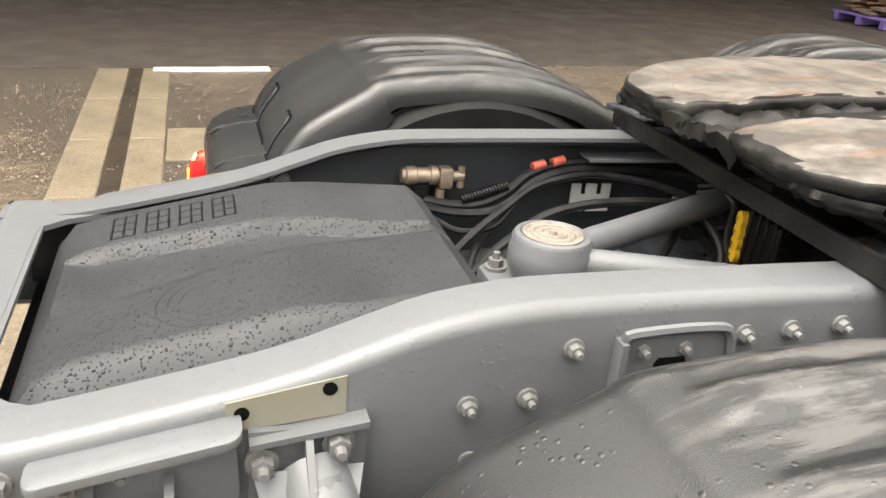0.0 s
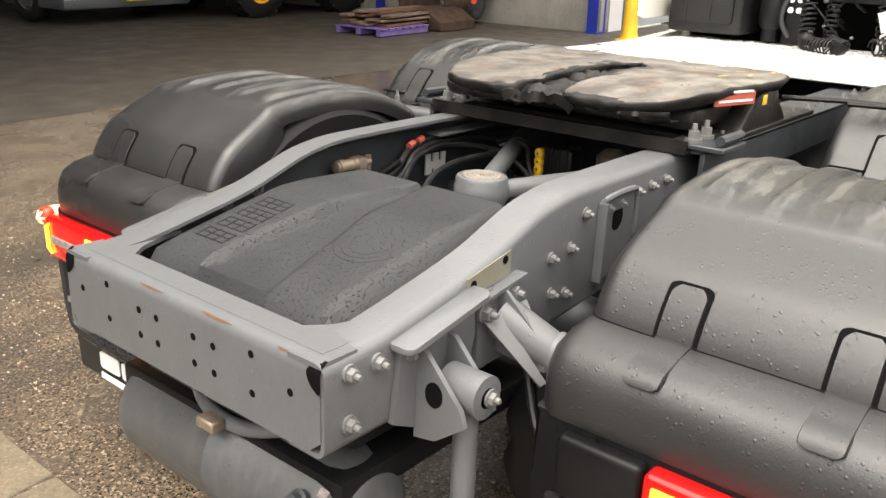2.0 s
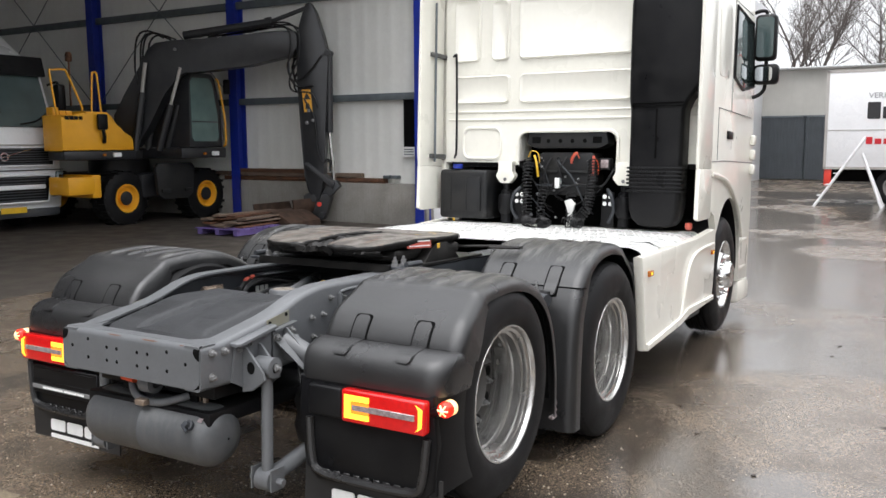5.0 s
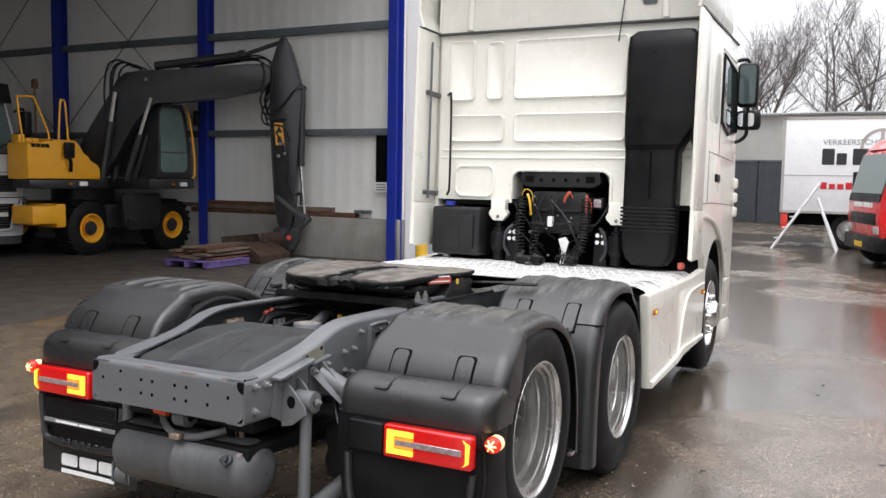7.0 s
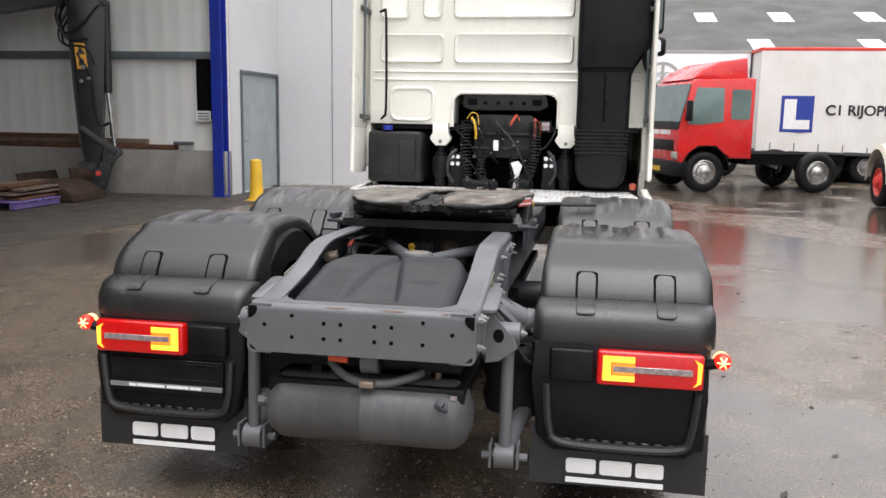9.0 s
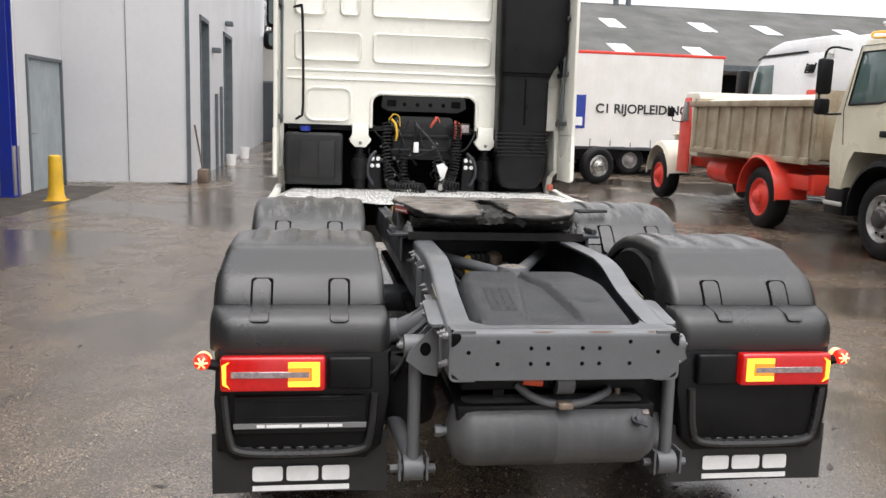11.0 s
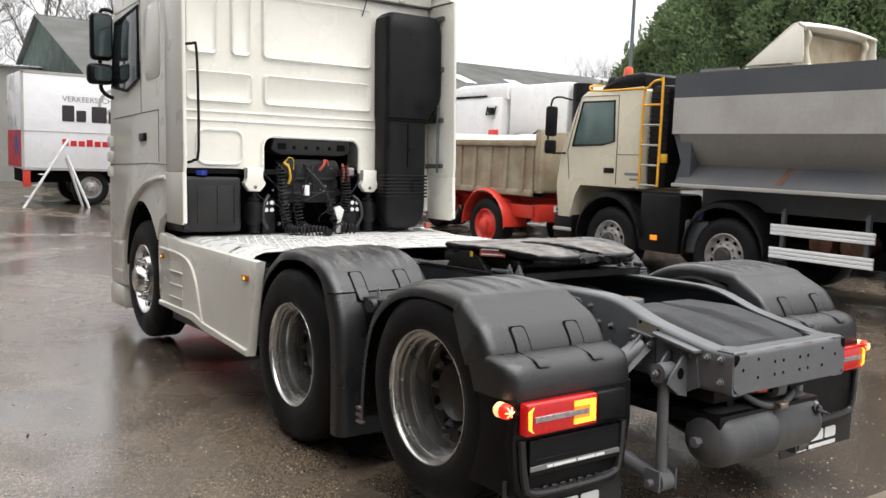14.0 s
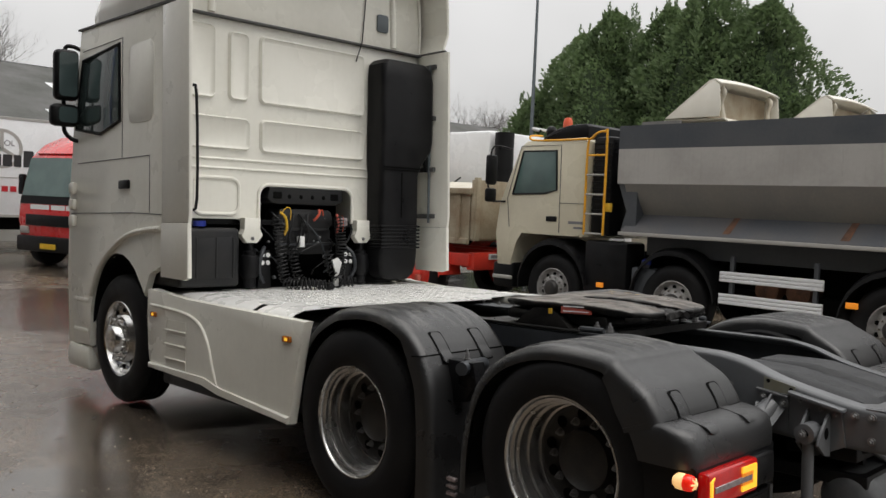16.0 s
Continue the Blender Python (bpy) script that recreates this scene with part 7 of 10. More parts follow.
    for y0 in (0.12, -0.02):
        part("panel_cable", tube(B(), [(4.60, y0, 1.75), (4.56, y0 + 0.03, 1.68), (4.57, y0 + 0.06, 1.58), (4.60, y0 + 0.05, 1.48)], 0.007, 6, smooth=4), M_HOSE, truck)
    part("panel_rail", box(B(), 4.585, 4.60, -0.31, 0.26, 1.50, 1.512), M_FRAME_IN, truck)
    for y, z in ((-0.2, 1.72), (0.2, 1.72), (-0.2, 1.40), (0.2, 1.40), (0.0, 1.58), (0.1, 1.46), (-0.1, 1.53)):
        put_bolt(truck, (4.62, y, z), (-1, 0, 0), 0.008, 0.008)
    bm = B()
    box(bm, 4.56, 4.62, 0.03, 0.075, 1.48, 1.57, 0.006)
    part("light_socket", bm, M_WHITE, truck, "pale socket")
    bm = B()
    box(bm, 4.57, 4.66, -0.42, -0.32, 1.645, 1.745, 0.012)
    lamp_ = part("rear_work_lamp", bm, M_BLACK, truck, "small square work lamp in a black housing")
    part("lens", box(B(), 4.562, 4.574, -0.405, -0.335, 1.66, 1.73, 0.006), M_LENSGREY, lamp_, "clear lens")
    for y in (0.405, -0.41):
        bm = B()
        prism(bm, [(y - 0.06, 1.16), (y + 0.06, 1.16), (y + 0.05, 1.44), (y - 0.05, 1.46)], "x", 4.56, 4.60, 0.01)
        ph = part("hose_bracket", bm, M_BLACK, truck)
        for dy in (-0.025, 0.025):
            for z in (1.36, 1.42):
                bm = B()
                lathe(bm, (4.56, y + dy, z), (-1, 0, 0), [(0.018, 0), (0.018, 0.006), (0.0, 0.008)], 12)
                part("white_disc", bm, M_WHITE, ph, "pale round plug")

    def coil(path, turns, r, tr, mat, label):
        P = smoothline(path, 8)
        L_ = [0.0]
        for a, c in zip(P, P[1:]):
            L_.append(L_[-1] + (c - a).length)
        out, n = [], turns * 9
        for k in range(n + 1):
            q = L_[-1] * k / n
            i = max(0, min(len(P) - 2, next((j for j in range(len(L_) - 1) if L_[j + 1] >= q), len(P) - 2)))
            f = (q - L_[i]) / max(1e-6, L_[i + 1] - L_[i])
            c = P[i].lerp(P[i + 1], f)
            u, w, d = basis(P[i + 1] - P[i])
            a = 2 * math.pi * turns * k / n
            out.append(c + r * (math.cos(a) * u + math.sin(a) * w))
        bm = B()
        tube(bm, out, tr, 5)
        part("coiled_hose", bm, mat, truck, label)

    # pipes, cables and fittings in the dark opening
    rnd = random.Random(5)
    for k in range(9):
        y0, z0 = rnd.uniform(-0.42, 0.42), rnd.uniform(1.2, 1.5)
        y1, z1 = max(-0.45, min(0.45, y0 + rnd.uniform(-0.3, 0.3))), rnd.uniform(1.5, 1.8)
        xx = rnd.uniform(4.55, 4.64)
        bm = B()
        tube(bm, [(xx + 0.1, y0, z0), (xx, y0 + 0.03, z0 + 0.06), (xx - 0.02, (y0 + y1) / 2, (z0 + z1) / 2 + rnd.uniform(-0.05, 0.05)), (xx, y1, z1 - 0.05), (xx + 0.1, y1, z1)], rnd.uniform(0.005, 0.010), 7, smooth=4)
        part("pipe", bm, M_FRAME_IN if k % 4 == 0 else M_HOSE, truck)
    for k in range(14):
        y0, z0 = rnd.uniform(-0.42, 0.42), rnd.uniform(1.22, 1.78)
        put_disc(truck, (4.6, y0, z0), (-1, 0, 0), 0.009 if k % 3 else 0.014, 0.02, M_BOLT if k % 2 else M_FRAME, "pipe_fitting")
    for s in (1, -1):
        bm = B()
        tube(bm, [(4.56, s * 0.42, 1.20), (4.54, s * 0.47, 1.30), (4.54, s * 0.45, 1.42), (4.58, s * 0.40, 1.48)], 0.016, 9, smooth=4)
        part("strut_arm", bm, M_FRAME_IN, truck, "curved grey strut arm")
    coil([(4.54, 0.31, 1.73), (4.50, 0.31, 1.5), (4.47, 0.29, 1.28), (4.42, 0.27, 1.20), (4.30, 0.20, 1.19), (4.18, 0.05, 1.19)], 30, 0.042, 0.0055, M_HOSE, "black coiled air hose hanging to the deck")
    coil([(4.55, 0.16, 1.52), (4.50, 0.17, 1.36), (4.44, 0.14, 1.22), (4.30, 0.02, 1.19)], 17, 0.036, 0.005, M_HOSE, "black coiled electric cable")
    coil([(4.54, -0.29, 1.73), (4.50, -0.29, 1.52), (4.47, -0.26, 1.32), (4.40, -0.19, 1.22), (4.32, -0.12, 1.20)], 26, 0.044, 0.0055, M_HOSE, "black coiled air hose")
    coil([(4.46, -0.12, 1.45), (4.43, -0.13, 1.32), (4.36, -0.18, 1.22), (4.28, -0.28, 1.20)], 13, 0.04, 0.005, M_HOSE, "black coiled cable lying on the deck")
    for pts, mat in (([(4.5, 0.30, 1.75), (4.48, 0.26, 1.80), (4.50, 0.21, 1.78), (4.52, 0.20, 1.70)], M_YELLOW), ([(4.56, -0.15, 1.74), (4.54, -0.12, 1.79), (4.55, -0.07, 1.72)], M_ORANGE), ([(4.50, -0.30, 1.75), (4.52, -0.33, 1.70), (4.53, -0.33, 1.60)], M_ORANGE)):
        bm = B()
        tube(bm, pts, 0.004, 8, smooth=4)
        part("hose_end", bm, mat, truck, "coloured hose end")
    bm = B()
    prism(bm, [(-0.17, 1.16), (-0.12, 1.16), (-0.14, 1.28), (-0.10, 1.38), (-0.16, 1.40), (-0.2, 1.36), (-0.17, 1.28)], "x", 4.36, 4.375, 0.003)
    part("hose_hook", bm, M_DECK, truck, "pale hook plate")
    bm = B()
    lathe(bm, (4.25, 0.02, 1.18), (-0.8, 0.2, 0), [(0.03, 0), (0.035, 0.05), (0.03, 0.07), (0.0, 0.075)], 12)
    part("loose_plug", bm, M_BLACK, truck)
    bm = B()
    lathe(bm, (4.3, 0.12, 1.155), (-1, 0.6, 0), [(0.02, 0), (0.022, 0.06), (0.0, 0.065)], 10)
    part("cream_plug", bm, M_CAB, truck)
    bm = B()
    lathe(bm, (4.45, -1.12, 1.18), (0, 0, 1), [(0.02, 0), (0.03, 0.02), (0.028, 0.05), (0.0, 0.06)], 12)
    part("red_coupling", bm, M_REDPLUG, truck, "red cap by the deck edge")


M_LOCKER = surface("scuffed_black_box", (0.011, 0.0115, 0.0125), 0.5, 0.0, (0.026, 0.025, 0.024), 5, 0.7, 60, 0.3, 120, 0.12, spec=0.3)
M_CAPGREY = surface("dusty_joint_cap", (0.22, 0.195, 0.165), 0.7, 0.0, (0.09, 0.07, 0.055), 30, 0.7)
M_REDPLUG = surface("faded_red_plug", (0.5, 0.10, 0.07), 0.5)
M_MIRROR = surface("mirror_glass", (0.62, 0.64, 0.65), 0.03, 1.0, (0.75, 0.77, 0.78), 2, 0.2, rough_var=0.01)

chassis()
rear_crossmember()
rail_washers()
plastic_cover()
v_rod()
hoses_and_valves()
air_tank()
for side_ in (1, -1):
    wheel(0.97, side_, 0.66, True, 0.475)
    wheel(2.38, side_, 0.602, True)
    wheel(5.405, side_, 0.735, False)
rear_guards()
mid_guards()
fifth_wheel()
deck()
cab()

# the cab is short: its length forward of the rear wall, and the fairing's, drawn to measure; the sides stand at 1.24
SHORT = {"cab_side": (4.6, 0.82), "front_arch": (4.6, 0.82), "bumper_end": (4.6, 0.82), "roof_seam_side": (4.6, 0.82), "high_roof": (4.6, 0.82), "cab_front": (4.6, 0.82), "cab_floor": (4.6, 0.82), "side_fairing": (3.4, 0.885)}
WIDE = {"cab_side": 1.035, "side_wing": 1.035, "front_arch": 1.035, "bumper_end": 1.035, "roof_seam_side": 1.03, "high_roof": 1.032, "roof_rear_wall": 1.032, "roof_seam": 1.032, "cab_rear_wall": 1.03, "cab_front": 1.03}
for ob in truck.children:
    kind = ob.name.split(".")[0]
    from_x, length = SHORT.get(kind, (0.0, 1.0))
    width = WIDE.get(kind, 1.0)
    for q in (ob, *ob.children_recursive):
        if (length != 1.0 or width != 1.0) and q.data:
            for v in q.data.vertices:
                v.co.y *= width
                if v.co.x > from_x:
                    v.co.x = from_x + (v.co.x - from_x) * length

# ---- other vehicles and things in the yard ----
M_CREAM = surface("cream_truck_paint", (0.66, 0.61, 0.47), 0.3, 0.0, (0.5, 0.46, 0.35), 2, 0.4, 20, coat=0.3, streak=0.1)
M_LGREY = surface("tipper_light_grey", (0.40, 0.385, 0.36), 0.45, 0.0, (0.27, 0.255, 0.235), 1.5, 0.5, 20, streak=0.25)
M_DGREY = surface("tipper_dark_grey", (0.05, 0.056, 0.066), 0.5, 0.0, (0.1, 0.1, 0.1), 2, 0.4, 30, streak=0.1)
M_MGREY = surface("tipper_mid_grey", (0.19, 0.182, 0.172), 0.45, 0.0, (0.26, 0.24, 0.21), 2, 0.5, 30, streak=0.3)
M_REDPAINT = surface("old_red_paint", (0.72, 0.05, 0.028), 0.4, 0.0, (0.45, 0.04, 0.03), 4, 0.5, 30)
M_BEIGE = surface("weathered_beige_body", (0.36, 0.315, 0.225), 0.65, 0.0, (0.22, 0.15, 0.09), 3, 0.7, 30, 0.15, 80, streak=0.35)
M_OLDWHITE = surface("old_cream_paint", (0.6, 0.56, 0.47), 0.45, 0.0, (0.45, 0.4, 0.3), 3, 0.5, 20)
M_TRUCKWHITE = surface("truck_white", (0.78, 0.79, 0.8), 0.3, 0.0, (0.6, 0.6, 0.6), 2, 0.4, 20, coat=0.3)
M_TARP = surface("white_tarpaulin", (0.76, 0.75, 0.72), 0.5, 0.0, (0.6, 0.58, 0.52), 1.2, 0.5, 20, streak=0.3)
M_EXCYELLOW = surface("excavator_yellow", (0.8, 0.39, 0.018), 0.4, 0.0, (0.6, 0.28, 0.02), 3, 0.4)
M_EXCGREY = surface("excavator_dark_grey", (0.016, 0.017, 0.02), 0.4, 0.0, (0.04, 0.04, 0.04), 4, 0.5)
M_BUCKET = surface("rusty_brown_bucket", (0.065, 0.036, 0.022), 0.7, 0.2, (0.025, 0.016, 0.012), 7, 0.8, 50, 0.3, 80)
M_REDTRUCK = surface("fire_red_paint", (0.62, 0.022, 0.022), 0.28, 0.0, (0.4, 0.015, 0.015), 3, 0.4, coat=0.4)
M_WINDOW = surface("tinted_windscreen", (0.11, 0.17, 0.16), 0.05, 0.0, (0.05, 0.08, 0.08), 2, 0.5, rough_var=0.02, coat=0.7)
M_INK = surface("black_ink", (0.02, 0.02, 0.022), 0.5)
M_REDINK = surface("red_ink", (0.5, 0.012, 0.02), 0.5)
M_BLUEINK = surface("blue_sign", (0.02, 0.05, 0.32), 0.45)
M_GREYINK = surface("grey_ink", (0.2, 0.2, 0.21), 0.5)
M_PLATE = surface("yellow_plate", (0.75, 0.47, 0.02), 0.45)


def letters(text, size, m, mat, parent, name="lettering", bold=0.0):
    """Writing with the built-in font, laid as a thin mesh at the pose m (text runs along its x)."""
    cu = bpy.data.curves.new(name, "FONT")
    cu.body, cu.size, cu.extrude, cu.offset = text, size, 0.002, bold
    ob = bpy.data.objects.new(name, cu)
    me = bpy.data.meshes.new_from_object(ob)
    bpy.data.objects.remove(ob)
    me.transform(m)
    me.materials.clear()
    me.materials.append(mat)
    out = new(name, me)
    out.parent = parent
    return out


def road_wheel(root, x, y, z, s, r=0.51, w=0.3, rim=0.29, rim_mat=None, axis="y", hub=True, label=""):
    """A lorry wheel whose outer face looks along s on the axis."""
    d = Vector((0, -s, 0)) if axis == "y" else Vector((-s, 0, 0))
    bm = B()
    lathe(bm, (x, y, z), d, [(rim, 0.03), (rim + 0.03, 0.008), (r * 0.8, 0.0), (r * 0.93, 0.02), (r * 0.99, 0.05), (r, 0.08), (r, w - 0.05), (r * 0.93, w), (rim, w)], 40)
    ty = part("tyre", bm, M_RUBBER, root)
    bm = B()
    lathe(bm, Vector((x, y, z)) + d * 0.02, d, [(rim + 0.005, 0.012), (rim + 0.012, 0.0), (rim, -0.006), (rim * 0.92, 0.03), (rim * 0.85, 0.06), (rim * 0.72, 0.05), (rim * 0.62, 0.01), (rim * 0.5, 0.0), (rim * 0.42, -0.01), (rim * 0.4, -0.05), (rim * 0.3, -0.07), (0, -0.075)], 36)
    part("rim", bm, rim_mat or M_STEEL, ty, label)
    if hub:
        bm = B()
        lathe(bm, Vector((x, y, z)) + d * 0.005, d, [(rim * 0.43, 0.0), (rim * 0.42, -0.03), (rim * 0.34, -0.06), (rim * 0.2, -0.068), (0.0, -0.07)], 20)
        part("hub_cap", bm, M_HUB, ty, "dark greasy hub")
        u, wv, dd = basis(d)
        for k in range(10):
            a = 2 * math.pi * k / 10
            p = Vector((x, y, z)) + d * 0.025 + (u * math.cos(a) + wv * math.sin(a)) * rim * 0.56
            repeat("wheel_nut", "cap", lambda bm: cyl(bm, (0, 0, 0), (0, 0, 0.035), 0.016, 0.011, seg=10), M_CHROME, ty, towards(p, -d))
            a = 2 * math.pi * (k + 0.5) / 10
            p = Vector((x, y, z)) + d * 0.062 + (u * math.cos(a) + wv * math.sin(a)) * rim * 0.74
            put_disc(ty, p, -d, 0.028, 0.004, M_GROOVE, "hand_hole")
    return ty


def tipper_truck():
    """The cream tipper: cab to the front, orange ladder, long grey half-pipe body."""
    t = thing("tipper_truck", "cream multi-axle tipper truck with a long grey dump body", "truck")
    Y = -5.95
    W = 2.45
    # cab
    bm = B()
    prism(bm, [(8.02, 1.30), (7.98, 1.75), (7.92, 1.85), (7.58, 2.66), (7.45, 2.74), (6.36, 2.77), (6.30, 2.71), (6.30, 1.32), (6.38, 1.30), (6.45, 1.36), (7.5, 1.36), (7.62, 1.2), (7.66, 0.78), (7.98, 0.78)], "y", Y, Y - W, 0.04)
    cabin = part("cab", bm, M_CREAM, t, "cream day cab")
    for yy, sg in ((Y, 1), (Y - W, -1)):
        bm = B()
        prism(bm, [(7.69, 1.92), (7.50, 2.58), (6.85, 2.58), (6.82, 1.99), (7.05, 1.94)], "y", yy - 0.01 * sg, yy + 0.006 * sg, 0.004)
        win = part("door_window", bm, M_WINDOW, cabin, "green tinted door window")
        bm = B()
        tube(bm, [(x, yy + 0.006 * sg, z) for x, z in ((7.69, 1.92), (7.50, 2.58), (6.85, 2.58), (6.82, 1.99), (7.05, 1.94), (7.69, 1.92))], 0.016, 6)
        part("window_rubber", bm, M_BLACK, win)
        bm = B()
        tube(bm, [(x, yy + 0.003 * sg, z) for x, z in ((7.74, 1.40), (7.80, 1.85), (7.55, 2.66), (6.77, 2.66), (6.75, 1.36))], 0.006, 6)
        tube(bm, [(6.75, yy + 0.003 * sg, 1.80), (6.32, yy + 0.003 * sg, 1.80)], 0.005, 6)
        part("door_gap", bm, M_CABEDGE, cabin)
        bm = B()
        box(bm, 6.80, 7.0, yy - 0.01, yy + 0.016 * sg, 1.52, 1.60, 0.01)
        part("door_handle", bm, M_BLACK, cabin)
        bm = B()
        box(bm, 6.3, 6.58, yy - 0.004, yy + 0.006 * sg, 1.50, 1.54)
        box(bm, 6.3, 6.48, yy - 0.004, yy + 0.006 * sg, 1.43, 1.46)
        part("badge_bar", bm, M_GREYINK, cabin, "unreadable badge bars")
    bm = B()
    prism(bm, [(7.60, 2.0), (7.91, 2.0), (7.62, 2.66), (7.5, 2.66)], "y", Y - 0.12, Y - W + 0.12, 0.01)
    part("windscreen", bm, M_WINDOW, cabin)
    bm = B()
    prism(bm, [(7.20, 2.74), (7.16, 2.80), (6.95, 2.90), (6.70, 2.96), (6.38, 2.97), (6.32, 2.93), (6.32, 2.75)], "y", Y - 0.04, Y - W + 0.04, 0.04)
    part("roof_fairing", bm, M_BLACK, t, "dark roof fairing")
    bm = B()
    tube(bm, [(7.40, Y - 0.3, 2.84), (7.42, Y - 0.05, 2.82), (7.36, Y - 0.03, 2.75), (6.9, Y - 0.0, 2.735), (6.3, Y + 0.0, 2.74)], 0.016, 8, smooth=3)
    part("roof_rail", bm, M_EXCYELLOW, t, "orange roof rail")
    bm = B()
    lathe(bm, (6.95, Y - 0.35, 2.90), (0, 0, 1), [(0.085, 0), (0.085, 0.03), (0.075, 0.04), (0.07, 0.16), (0.05, 0.2), (0, 0.21)], 18)
    part("beacon", bm, M_ORANGE, t, "orange beacon")
    for yy in (-0.5, -1.9):
        bm = B()
        lathe(bm, (7.4, Y + yy, 2.92), (1, 0, 0.15), [(0.03, -0.1), (0.09, -0.05), (0.1, 0.0), (0.09, 0.02), (0, 0.03)], 16)
        part("roof_lamp", bm, M_BLACK, t)
    bm = B()
    tube(bm, [(7.45, Y - 0.3, 2.92), (7.6, Y - 0.3, 2.96), (7.62, Y - 2.1, 2.96)], 0.025, 8)
    part("horn", bm, M_CHROME, t)
    for yy, sg in ((Y, 1), (Y - W, -1)):
        mr = part("mirror", tube(B(), [(7.75, yy, 2.62), (7.92, yy + 0.18 * sg, 2.66), (7.98, yy + 0.24 * sg, 2.5), (7.98, yy + 0.24 * sg, 1.85), (7.85, yy, 1.8)], 0.016, 6, smooth=3), M_BLACK, t)
        for z0, z1 in ((2.05, 2.52), (1.78, 2.0)):
            bm = B()
            box(bm, 7.92, 8.02, yy + 0.12 * sg, yy + 0.32 * sg, z0, z1, 0.04)
            part("mirror_head", bm, M_BLACK, mr)
    # bumper, steps, arches
    bm = B()
    box(bm, 7.62, 8.06, Y + 0.0, Y - W, 0.45, 0.85, 0.05)
    part("bumper", bm, M_BLACK, t)
    bm = B()
    box(bm, 7.64, 8.05, Y - 0.03, Y + 0.02, 0.58, 0.64, 0.02)
    part("bumper_strip", bm, M_LGREY, t)
    for cx, R, z0 in ((6.86, 0.63, 0.55), (4.82, 0.62, 0.55), (2.05, 0.60, 0.53), (0.68, 0.60, 0.53), (-0.7, 0.6, 0.53)):
        pts = [(cx + R * math.cos(radians(a)), z0 + (R + 0.04) * math.sin(radians(a))) for a in range(-5, 186, 12)]
        bm = B()
        shell(bm, [[(x, Y + 0.02, z - 0.05), (x, Y + 0.015, z), (x, Y - 0.04, z + 0.03), (x, Y - 0.55, z + 0.03)] for x, z in pts], 0.02)
        part("wheel_arch", bm, M_BLACK, t, "black plastic wheel arch")
    for x in (6.86, 4.82, 2.05, 0.68, -0.7):
        road_wheel(t, x, Y - 0.03, 0.52, 1, rim_mat=M_DULLRIM)
        road_wheel(t, x, Y - W + 0.03, 0.52, -1, hub=False)
    bm = B()
    box(bm, 5.55, 6.28, Y - 0.02, Y - 0.5, 0.45, 1.28, 0.05)
    part("step_box", bm, M_BLACK, t)
    bm = B()
    box(bm, 5.1, 5.5, Y - 0.06, Y - 0.5, 0.5, 0.95, 0.04)
    cyl(bm, (5.3, Y - 0.12, 0.95), (5.3, Y - 0.12, 1.05), 0.06, seg=12)
    part("side_tank", bm, M_DGREY, t)
    bm = B()
    lathe(bm, (5.27, Y - 0.1, 1.0), (0, 0, 1), [(0.06, 0), (0.06, 0.06), (0.03, 0.08), (0, 0.08)], 12)
    part("blue_cap", bm, M_BLUE, t, "blue tank cap")
    bm = B()
    box(bm, -3.5, 7.6, Y - 0.75, Y - 0.9, 0.7, 1.1)
    box(bm, -3.5, 7.6, Y - W + 0.75, Y - W + 0.9, 0.7, 1.1)
    box(bm, -3.0, 7.2, Y - 0.5, Y - W + 0.5, 0.55, 0.75)
    part("chassis", bm, M_GROOVE, t)
    # air stack behind the cab
    bm = B()
    box(bm, 5.92, 6.27, Y - 0.1, Y - 0.55, 1.35, 2.78, 0.06)
    st = part("air_intake_box", bm, M_BLACK, t)
    for k in range(14):
        bm = B()
        box(bm, 5.94, 6.25, Y - 0.095, Y - 0.11, 1.62 + 0.08 * k, 1.65 + 0.08 * k, 0.004, 1)
        part("grille_slat", bm, M_BLACK, st)
    lad = part("ladder", tube(B(), [(6.27, Y + 0.03, 1.36), (6.27, Y + 0.03, 2.60), (6.20, Y + 0.03, 2.74), (6.10, Y + 0.03, 2.82), (5.98, Y + 0.03, 2.83), (5.94, Y + 0.03, 2.74), (5.94, Y + 0.03, 1.36)], 0.018, 8, smooth=3), M_EXCYELLOW, t, "orange ladder behind the cab")
    for z in (1.38, 1.66, 1.94, 2.22, 2.50):
        bm = B()
        cyl(bm, (5.94, Y + 0.03, z), (6.27, Y + 0.03, z), 0.014, seg=8)
        part("rung", bm, M_LGREY if z < 2.4 else M_EXCYELLOW, lad)
    bm = B()
    box(bm, 5.85, 5.94, Y + 0.01, Y - 0.05, 1.70, 1.82, 0.01)
    part("yellow_box", bm, M_YELLOW, t)
    bm = B()
    box(bm, 5.9, 6.02, Y + 0.0, Y + 0.02, 0.62, 0.69, 0.008)
    part("amber_marker", bm, M_AMBER, t)
    bm = B()
    box(bm, 2.42, 2.56, Y + 0.03, Y + 0.05, 0.72, 0.79, 0.008)
    part("amber_marker", bm, M_AMBER, t)
    # dump body: bands of sheet
    X0, X1 = 5.74, -4.2
